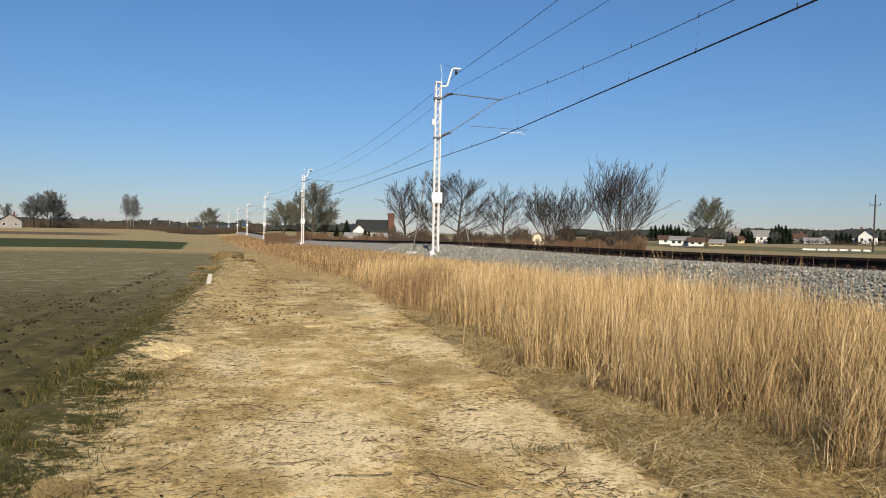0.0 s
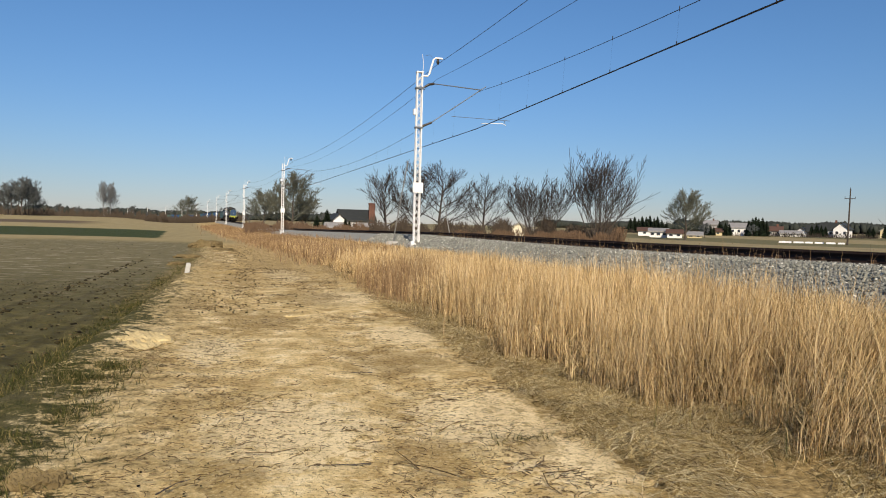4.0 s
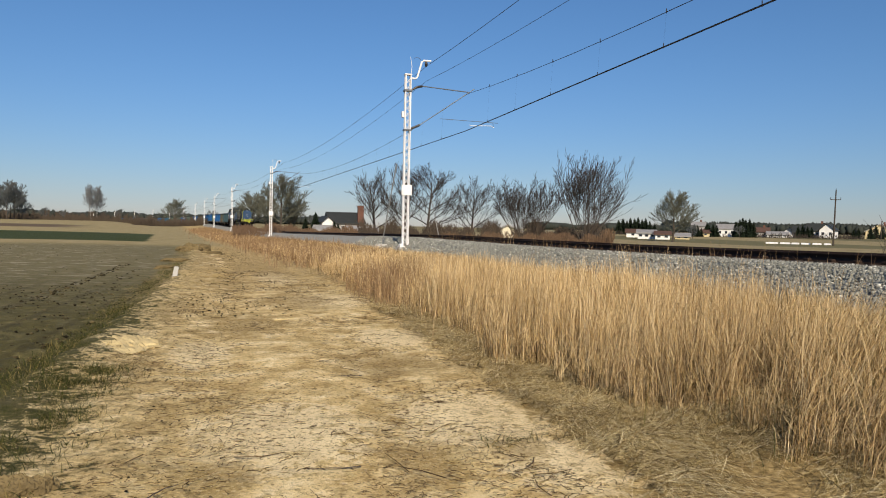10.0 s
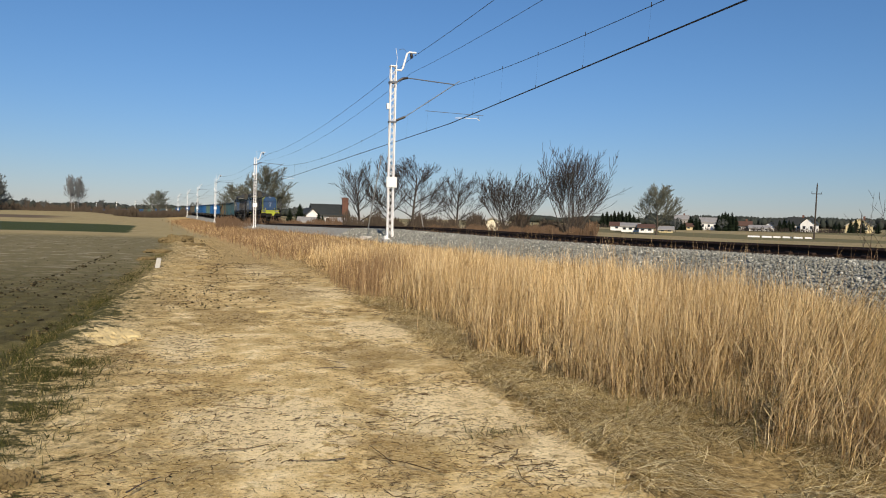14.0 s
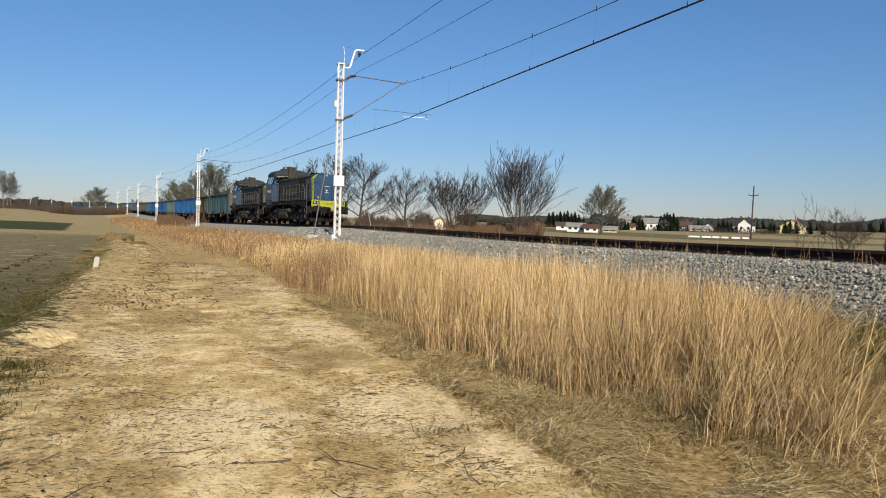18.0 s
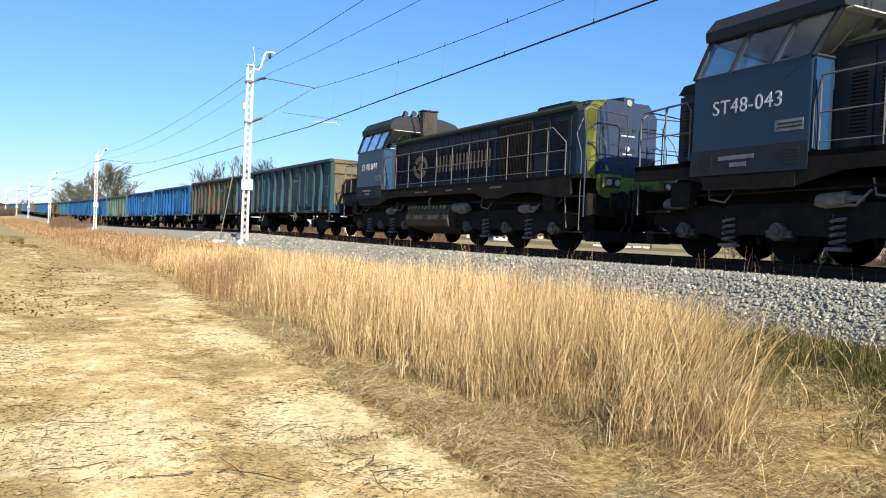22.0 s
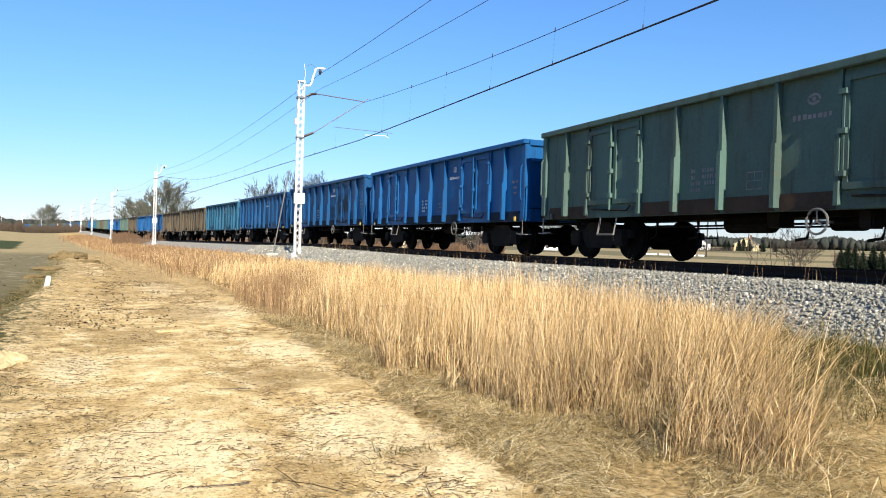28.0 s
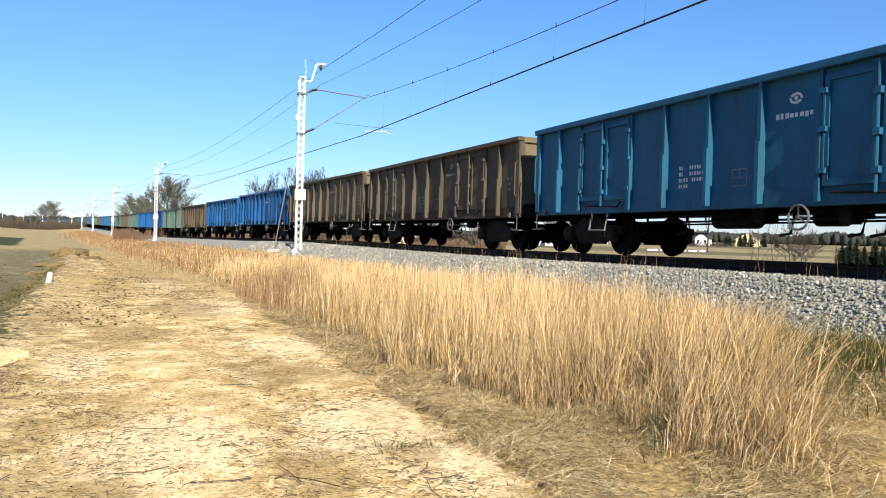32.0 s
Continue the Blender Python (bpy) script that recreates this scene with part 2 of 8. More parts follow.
    soil_far = ramp(nt, n2, [(0.3, (0.135, 0.118, 0.056)), (0.5, (0.175, 0.15, 0.075)), (0.7, (0.215, 0.18, 0.098))])
    soil_far = mix(nt, math_node(nt, "MULTIPLY", band(nt, flecks, 0.55, 0.61), 0.75), soil_far, (0.40, 0.35, 0.24))
    soil = mix(nt, math_node(nt, "MULTIPLY", band(nt, arc, 11, 34), 0.92), soil, soil_far)
    green = ramp(nt, n3, [(0.3, (0.030, 0.034, 0.010)), (0.55, (0.066, 0.066, 0.021)), (0.7, (0.15, 0.125, 0.05))])
    pale = ramp(nt, n1, [(0.3, (0.25, 0.20, 0.095)), (0.7, (0.40, 0.325, 0.165))])
    meadow = ramp(nt, n1, [(0.3, (0.19, 0.155, 0.075)), (0.5, (0.28, 0.23, 0.12)), (0.7, (0.36, 0.29, 0.16))])
    c = mix(nt, band(nt, math_node(nt, "ADD", lat, math_node(nt, "MULTIPLY", math_node(nt, "SUBTRACT", n6, 0.5), 2.0)), -9.0, -8.7), sand, straw)
    # dead matter under the standing grass, its shade put into the ground colour
    grass_shade = math_node(nt, "MULTIPLY", math_node(nt, "MULTIPLY", band(nt, lat, -7.6, -6.9), band(nt, arc, 4.6, 6.4)), band(nt, lat, -4.0, -4.6))
    c = mix(nt, math_node(nt, "MULTIPLY", grass_shade, 0.38), c, (0.11, 0.078, 0.035))
    c = mix(nt, math_node(nt, "MULTIPLY", band(nt, arc, 14, 34), band(nt, n2, 0.44, 0.50)), c, mix(nt, band(nt, n3, 0.4, 0.6), (0.22, 0.155, 0.066), (0.50, 0.36, 0.16)))
    c = mix(nt, math_node(nt, "MULTIPLY", band(nt, arc, 40, 75), 0.6), c, mix(nt, 0.35, straw, sand))
    # verge and ploughed field
    verge = mix(nt, math_node(nt, "MULTIPLY", band(nt, n2, 0.45, 0.62), 0.6), green, soil)
    verge = mix(nt, math_node(nt, "MULTIPLY", band(nt, arc, 13, 24), 0.75), verge, mix(nt, n3, soil, straw))
    rubble = mix(nt, band(nt, n3, 0.42, 0.6), (0.13, 0.095, 0.038), (0.50, 0.38, 0.17))
    rubble = mix(nt, band(nt, n6, 0.50, 0.56), rubble, mix(nt, n3, (0.60, 0.45, 0.21), (0.92, 0.76, 0.45)))
    # the edge of the track drifts outward along the way
    drift = math_node(nt, "ADD", math_node(nt, "ADD", math_node(nt, "MULTIPLY", band(nt, ar.outputs["Fac"], 5.5, 10), 0.5), math_node(nt, "MULTIPLY", band(nt, ar.outputs["Fac"], 10, 26), 0.25)), 0.12)
    edge = math_node(nt, "ADD", lat, drift)
    c = mix(nt, math_node(nt, "MULTIPLY", band(nt, math_node(nt, "ADD", edge, math_node(nt, "MULTIPLY", math_node(nt, "SUBTRACT", n6, 0.5), 5.0)), -11.5, -12.7), 0.75), c, rubble)
    c = mix(nt, math_node(nt, "MULTIPLY", band(nt, math_node(nt, "ADD", edge, math_node(nt, "MULTIPLY", math_node(nt, "SUBTRACT", math_node(nt, "ADD", n3, n6), 1.0), 2.2)), -12.35, -12.8), 0.94), c, verge)
    c = mix(nt, math_node(nt, "MULTIPLY", band(nt, edge, -13.25, -13.55), band(nt, arc, 72, 60)), c, soil)
    c = mix(nt, math_node(nt, "MULTIPLY", band(nt, lat, -9.6, -11.0), band(nt, arc, 58, 72)), c, pale)
    strip = math_node(nt, "MULTIPLY", band(nt, arc, 77, 78.5), band(nt, arc, 131, 128))
    c = mix(nt, math_node(nt, "MULTIPLY", strip, band(nt, lat, -17, -17.6)), c, ramp(nt, n3, [(0.3, (0.032, 0.042, 0.013)), (0.6, (0.055, 0.07, 0.022)), (0.75, (0.13, 0.125, 0.055))]))
    strip2 = math_node(nt, "MULTIPLY", band(nt, arc, 165, 175), band(nt, arc, 215, 205))
    c = mix(nt, math_node(nt, "MULTIPLY", strip2, band(nt, lat, -30, -40)), c, (0.13, 0.095, 0.06))
    bank = math_node(nt, "MULTIPLY", band(nt, lat, -5.9, -5.2), band(nt, arc, 7.6, 6.6))
    c = mix(nt, bank, c, mix(nt, n3, (0.03, 0.03, 0.009), (0.12, 0.10, 0.035)))
    # beyond the line
    c = mix(nt, band(nt, lat, 3.2, 4.0), c, meadow)
    lines = math_node(nt, "SINE", math_node(nt, "MULTIPLY", lat, 0.085))
    c = mix(nt, math_node(nt, "MULTIPLY", band(nt, lines, 0.1, 0.3), band(nt, lat, 22, 30)), c, mix(nt, n1, (0.10, 0.10, 0.045), (0.19, 0.165, 0.085)))
    nt.links.new(c, b.inputs["Base Color"])
    bump(nt, b, math_node(nt, "ADD", n3, math_node(nt, "MULTIPLY", n4, 0.8)), 0.8, 0.024)
    return m


MAT = {}
MAT["earth"] = ground_material()
MAT["stone"] = islands("ballast_stone", [(0.0, (0.15, 0.154, 0.134)), (0.3, (0.21, 0.214, 0.186)), (0.7, (0.285, 0.287, 0.248)), (0.93, (0.37, 0.37, 0.32)), (1.0, (0.66, 0.65, 0.58))], 0.9, 30)
MAT["bed"] = worn("ballast_bed", (0.31, 0.308, 0.27), (0.19, 0.188, 0.165), 0.95, 0, 0.6, 5, 0, 22, 0.8)
MAT["rail"] = worn("rail_rust", (0.042, 0.027, 0.02), (0.02, 0.014, 0.012), 0.75, 0.3, 0.5, 3)
MAT["sleeper"] = worn("sleeper_concrete", (0.075, 0.062, 0.052), (0.03, 0.025, 0.022), 0.9, 0, 0.6, 3, 0.3)
MAT["white"] = worn("white_paint", (0.80, 0.80, 0.79), (0.55, 0.54, 0.52), 0.55, 0, 0.3, 2)
MAT["concrete"] = worn("concrete", (0.5, 0.49, 0.46), (0.3, 0.29, 0.27), 0.9, 0, 0.5, 2)
MAT["steel"] = plain("grey_tube_steel", (0.12, 0.135, 0.155), 0.5, 0.2)
# oil stain plus the shadow of rail and sleeper ends, both in the colour
MAT["oily_shade"] = worn("oily_shaded_ballast", (0.03, 0.026, 0.023), (0.016, 0.013, 0.012), 0.95, 0, 0.5, 4, 0, 22, 0.8)
MAT["wire"] = plain("wire_copper_dark", (0.045, 0.045, 0.05), 0.6, 0.3)
MAT["insulator"] = plain("dark_brown_insulator", (0.026, 0.02, 0.018), 0.35)
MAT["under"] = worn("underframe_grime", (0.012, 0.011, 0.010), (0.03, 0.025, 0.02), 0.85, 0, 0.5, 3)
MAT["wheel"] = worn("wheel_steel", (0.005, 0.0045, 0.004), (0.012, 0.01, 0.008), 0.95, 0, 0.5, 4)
MAT["grass"] = islands("dry_grass", [(0.0, (0.08, 0.047, 0.02)), (0.16, (0.25, 0.16, 0.068)), (0.34, (0.50, 0.34, 0.155)), (0.6, (0.74, 0.53, 0.265)), (1.0, (0.95, 0.77, 0.48))], 0.75)
MAT["grassleaf"] = islands("dry_grass_leaf", [(0.0, (0.13, 0.08, 0.032)), (0.25, (0.34, 0.23, 0.095)), (0.55, (0.64, 0.46, 0.21)), (1.0, (0.92, 0.73, 0.41))], 0.75)
# low grass leaves: the shade inside the sward is in this dark colour
MAT["shade_leaf"] = islands("shade_dark_leaf", [(0.0, (0.015, 0.01, 0.005)), (0.5, (0.065, 0.041, 0.017)), (1.0, (0.24, 0.155, 0.065))], 0.85)
MAT["oldlitter"] = islands("old_straw", [(0.0, (0.05, 0.034, 0.013)), (0.5, (0.20, 0.138, 0.052)), (1.0, (0.48, 0.355, 0.15))], 0.85)
MAT["weed"] = islands("rusty_weed", [(0.0, (0.10, 0.052, 0.025)), (0.5, (0.26, 0.168, 0.088)), (1.0, (0.48, 0.34, 0.19))], 0.8)
MAT["litter"] = islands("straw_litter", [(0.0, (0.16, 0.11, 0.042)), (0.2, (0.42, 0.31, 0.125)), (0.5, (0.72, 0.56, 0.26)), (1.0, (1.0, 0.88, 0.55))], 0.8)
MAT["sandheap"] = worn("pale_sand", (0.60, 0.48, 0.25), (0.42, 0.31, 0.14), 0.95, 0, 0.5, 6, 0, 40, 0.8)
MAT["twig"] = islands("dead_twig", [(0.0, (0.05, 0.031, 0.014)), (1.0, (0.21, 0.14, 0.068))], 0.9)
MAT["greengrass"] = islands("green_grass", [(0.0, (0.022, 0.026, 0.007)), (0.5, (0.06, 0.066, 0.017)), (0.82, (0.13, 0.115, 0.038)), (1.0, (0.36, 0.27, 0.11))], 0.8)
MAT["bark"] = worn("grey_bark", (0.085, 0.07, 0.058), (0.05, 0.04, 0.032), 0.95, 0, 0.5, 3)
MAT["birchbark"] = worn("birch_bark", (0.42, 0.40, 0.37), (0.08, 0.07, 0.06), 0.9, 0, 0.6, 4)
MAT["twigs"] = plain("bare_twigs", (0.05, 0.041, 0.034), 0.95)
MAT["buds"] = plain("budding_twigs", (0.135, 0.138, 0.105), 0.95)
# twigs of far trees, greyed: the distance haze is put into the colour
MAT["hazetwigs"] = plain("far_hazed_twigs", (0.115, 0.125, 0.125), 0.95)
MAT["birchtwigs"] = plain("pale_birch_twigs", (0.19, 0.20, 0.205), 0.95)
MAT["brush"] = plain("reddish_brush", (0.15, 0.098, 0.062), 0.95)
MAT["undergrowth"] = plain("grey_brown_undergrowth", (0.088, 0.068, 0.05), 0.95)
MAT["conifer"] = plain("conifer_green", (0.018, 0.028, 0.016), 0.95)
MAT["forest"] = worn("far_forest", (0.035, 0.042, 0.036), (0.06, 0.06, 0.05), 0.95, 0, 0.5, 0.05, 0, 0.4)

# ---- building helpers ----
def mesh_of(bm, name, *mats):
    me = bpy.data.meshes.new(name)
    bm.to_mesh(me)
    bm.free()
    for m in mats:
        me.materials.append(MAT[m] if isinstance(m, str) else m)
    return me


def part(name, bm, mat, parent, label="", m=None):
    """One mesh part under a thing; bm may be a ready mesh, to share it."""
    me = bm if isinstance(bm, bpy.types.Mesh) else mesh_of(bm, name, mat)
    ob = new(name, me)
    ob.parent = parent
    if m is not None:
        ob.matrix_basis = m
    if label:
        tagged(ob, label)
    return ob


def add_box(bm, x0, x1, y0, y1, z0, z1, m=None):
    vs = [bm.verts.new((x, y, z)) for x in (x0, x1) for y in (y0, y1) for z in (z0, z1)]
    if m is not None:
        for v in vs:
            v.co = m @ v.co
    for f in ((0, 1, 3, 2), (4, 6, 7, 5), (0, 4, 5, 1), (2, 3, 7, 6), (0, 2, 6, 4), (1, 5, 7, 3)):
        bm.faces.new([vs[i] for i in f])
    return vs


def box(x0, x1, y0, y1, z0, z1, bevel=0.0):
    bm = bmesh.new()
    add_box(bm, x0, x1, y0, y1, z0, z1)
    bmesh.ops.recalc_face_normals(bm, faces=bm.faces)
    if bevel:
        bmesh.ops.bevel(bm, geom=bm.edges[:], offset=bevel, segments=2, affect="EDGES", clamp_overlap=True)
    return bm


def tube(bm, pts, r, sides=6, caps=True):
    """A tube along points; r is one radius or one for each point."""
    pts = [Vector(p) for p in pts]
    rs = r if isinstance(r, (list, tuple)) else [r] * len(pts)
    rings = []
    for i, p in enumerate(pts):
        d = (pts[min(i + 1, len(pts) - 1)] - pts[max(i - 1, 0)]).normalized()
        u = d.cross(Vector((0, 0, 1)) if abs(d.z) < 0.9 else Vector((1, 0, 0))).normalized()
        w = d.cross(u)
        rings.append([bm.verts.new(p + (u * math.cos(2 * math.pi * k / sides) + w * math.sin(2 * math.pi * k / sides)) * rs[i]) for k in range(sides)])
    for a, b in zip(rings, rings[1:]):
        for k in range(sides):
            bm.faces.new((a[k], a[(k + 1) % sides], b[(k + 1) % sides], b[k]))
    if caps:
        bm.faces.new(rings[0][::-1])
        bm.faces.new(rings[-1])
    return bm


def prism(outline, y0, y1, bm=None):
    """An outline of (x, z) drawn out from y0 to y1."""
    bm = bm or bmesh.new()
    a = [bm.verts.new((x, y0, z)) for x, z in outline]
    b = [bm.verts.new((x, y1, z)) for x, z in outline]
    bm.faces.new(a)
    bm.faces.new(b[::-1])
    n = len(outline)
    for i in range(n):
        bm.faces.new((a[i], b[i], b[(i + 1) % n], a[(i + 1) % n]))
    bmesh.ops.recalc_face_normals(bm, faces=bm.faces)
    return bm


def from_arrays(name, verts, faces, mat):
    me = bpy.data.meshes.new(name)
    verts, faces = np.asarray(verts, np.float32), np.asarray(faces, np.int32)
    k = faces.shape[1]
    me.vertices.add(len(verts))
    me.vertices.foreach_set("co", verts.ravel())
    me.loops.add(faces.size)
    me.loops.foreach_set("vertex_index", faces.ravel())
    me.polygons.add(len(faces))
    me.polygons.foreach_set("loop_start", np.arange(0, faces.size, k, dtype=np.int32))
    me.update(calc_edges=True)
    me.materials.append(MAT[mat])
    return me


def empty(name, m, label, category, group="", kind=""):
    ob = new(name)
    ob.empty_display_size = 0.2
    ob.matrix_basis = m
    return tagged(ob, label, category, group, kind)

# ---- ground ----
def spaced(parts):
    out = []
    for a, b, n in parts:
        out.extend(np.linspace(a, b, n, endpoint=False))
    return np.array(out + [parts[-1][1]])


def build_ground():
    xs = spaced([(-3000, -300, 18), (-300, -60, 30), (-60, -20, 40), (-20, -8, 96), (-8, 7, 190), (7, 12, 16), (12, 60, 24), (60, 400, 26), (400, 3000, 16)])
    ys = spaced([(-900, -20, 22), (-20, 3, 30), (3, 14, 150), (14, 26, 90), (26, 60, 90), (60, 200, 60), (200, 700, 36), (700, 4200, 30)])
    gx, gy = np.meshgrid(xs, ys)
    x, y = gx.ravel(), gy.ravel()
    arc, lat = arc_lat(x, y)
    z = ground_z(arc, lat, x, y)
    near = np.hypot(x, y) < 90
    rng = np.random.default_rng(3)
    for i in np.nonzero(near)[0]:
        p = Vector((x[i], y[i], 0))
        rough = 0.022 * noise.fractal(p * 0.7, 1.0, 2.0, 3) + 0.010 * noise.fractal(p * 6.0, 1.0, 2.0, 3)
        if lat[i] < -13.6:   # furrows along the field
            calm = float(np.interp(arc[i], [7, 22], [1.0, 0.2]))
            rough = calm * (0.028 * math.sin(lat[i] * 7.4 + 0.9 * noise.noise(p * 0.4)) + 0.06 * noise.fractal(p * 3.0, 0.8, 2.0, 4))
        elif lat[i] < -8:    # wheel ruts, heaped spoil farther along
            spoil = float(smooth(arc[i], 13, 30)) * float(smooth(-lat[i], 10.6, 12.2))
            rough += spoil * (0.10 * max(0.0, noise.fractal(p * 0.9, 1.0, 2.0, 3)) + 0.06 * noise.fractal(p * 3.0, 0.8, 2.0, 3))
            rough -= 0.035 * math.exp(-((lat[i] + 10.1) / 0.28) ** 2) + 0.035 * math.exp(-((lat[i] + 11.8) / 0.28) ** 2)
            rough += 0.05 * math.exp(-((lat[i] + 13.3) / 0.35) ** 2) * (1 + noise.noise(p * 1.3))
        z[i] += rough
    n, w = len(xs), len(ys)
    idx = np.arange(n * w).reshape(w, n)
    faces = np.stack([idx[:-1, :-1], idx[:-1, 1:], idx[1:, 1:], idx[1:, :-1]], -1).reshape(-1, 4)
    me = from_arrays("ground", np.stack([x, y, z], 1), faces, "earth")
    for name, v in (("lat", lat), ("arc", arc)):
        me.attributes.new(name, "FLOAT", "POINT").data.foreach_set("value", v.astype(np.float32))
    me.polygons.foreach_set("use_smooth", np.ones(len(faces), bool))
    return tagged(new("ground", me), "sandy dirt track, ploughed field and straw-coloured verge beside a railway", "ground", kind="structure")


ground = build_ground()


# ---- railway track: bed, rails, sleepers ----
def sweep(profile, arcs, closed=True):
    """A profile of (lat, z) swept along the line."""
    vs = []
    for a in arcs:
        for lat, z in profile:
            vs.append(at(a, lat, float(track_z(a, z, lat))))
    k, fs = len(profile), []
    for i in range(len(arcs) - 1):
        for j in range(k if closed else k - 1):
            fs.append((i * k + j, i * k + (j + 1) % k, (i + 1) * k + (j + 1) % k, (i + 1) * k + j))
    return vs, fs


line_arcs = list(np.arange(-60, 200, 2.0)) + list(np.arange(200, 1000, 6.0))
track = empty("railway_track", Matrix(), "single railway track of rusty rails on sleepers and grey ballast", "railway track", kind="structure")
v, f = sweep([(-3.75, -1.05), (-3.3, -0.82), (-2.35, -0.27), (-2.1, -0.22), (2.1, -0.22), (2.35, -0.27), (3.6, -1.0)], line_arcs, False)
part("ballast_bed", from_arrays("ballast_bed", v, f, "bed"), None, track, "grey crushed stone ballast")
v, f = sweep([(-1.36, -0.2), (1.36, -0.2)], line_arcs, False)
part("oily_bed", from_arrays("oily_bed", v, f, "oily_shade"), None, track, "oil-stained ballast between the rails, darkened further by shade put into its colour")
RAIL_PROFILE = [(-0.036, 0), (-0.036, -0.04), (-0.01, -0.055), (-0.01, -0.14), (-0.072, -0.16), (-0.072, -0.172),
                (0.072, -0.172), (0.072, -0.16), (0.01, -0.14), (0.01, -0.055), (0.036, -0.04), (0.036, 0)]
for side in (-1, 1):
    v, f = sweep([(side * 0.753 + l, z) for l, z in RAIL_PROFILE], line_arcs)
    part("rail", from_arrays("rail", v, f, "rail"), None, track, "rust-brown steel rail")


def build_stones():
    """Loose ballast stones on the near shoulder and bed."""
    rng = np.random.default_rng(11)
    base = np.array([(0, 0, 1), (.894, 0, .447), (.276, .851, .447), (-.724, .526, .447), (-.724, -.526, .447), (.276, -.851, .447),
                     (.724, .526, -.447), (-.276, .851, -.447), (-.894, 0, -.447), (-.276, -.851, -.447), (.724, -.526, -.447), (0, 0, -1)])
    base = base[:11]      # the buried underside stays open
    tri = np.array([(0, 1, 2), (0, 2, 3), (0, 3, 4), (0, 4, 5), (0, 5, 1), (1, 6, 2), (2, 7, 3), (3, 8, 4), (4, 9, 5), (5, 10, 1),
                    (6, 7, 2), (7, 8, 3), (8, 9, 4), (9, 10, 5), (10, 6, 1)])
    vs, fs, k = [], [], 0
    for a0, a1, n, size in ((2, 14, 23000, 0.0225), (14, 30, 17000, 0.028), (30, 50, 6500, 0.045)):
        a = rng.uniform(a0, a1, n)
        lat = rng.uniform(-3.75, -1.32, n) + rng.normal(0, 0.06, n)
        z = np.interp(lat, [-3.75, -3.3, -2.35, -2.1, 0], [-1.03, -0.8, -0.26, -0.21, -0.21]) + rng.uniform(-0.02, 0.028, n)
        for i in range(n):
            s = size * rng.uniform(0.6, 1.35)
            q = base * rng.uniform(0.65, 1.25, (11, 1)) * (s * rng.uniform(0.7, 1.25, 3) * (1, 1, 0.75))
            t = rng.uniform(0, 6.28)
            c, d = math.cos(t), math.sin(t)
            q = np.column_stack([q[:, 0] * c - q[:, 1] * d, q[:, 0] * d + q[:, 1] * c, q[:, 2]])
            vs.append(q + np.array(at(a[i], lat[i], float(track_z(a[i], z[i], lat[i])))))
            fs.append(tri + k)
            k += 11
    ob = part("loose_stones", from_arrays("loose_stones", np.concatenate(vs), np.concatenate(fs), "stone"), None, track, "loose grey crushed stones")
    return tagged(ob, kind="stuff")


build_stones()


# ---- overhead line ----
MAST_LAT, MAST_FOOT = -3.03, -0.79
MASTS = [-26.0, 37.8, 97.2, 158.5, 220.5, 281.3, 341.3, 401.0, 461.5, 521.4, 581.4, 641, 701]


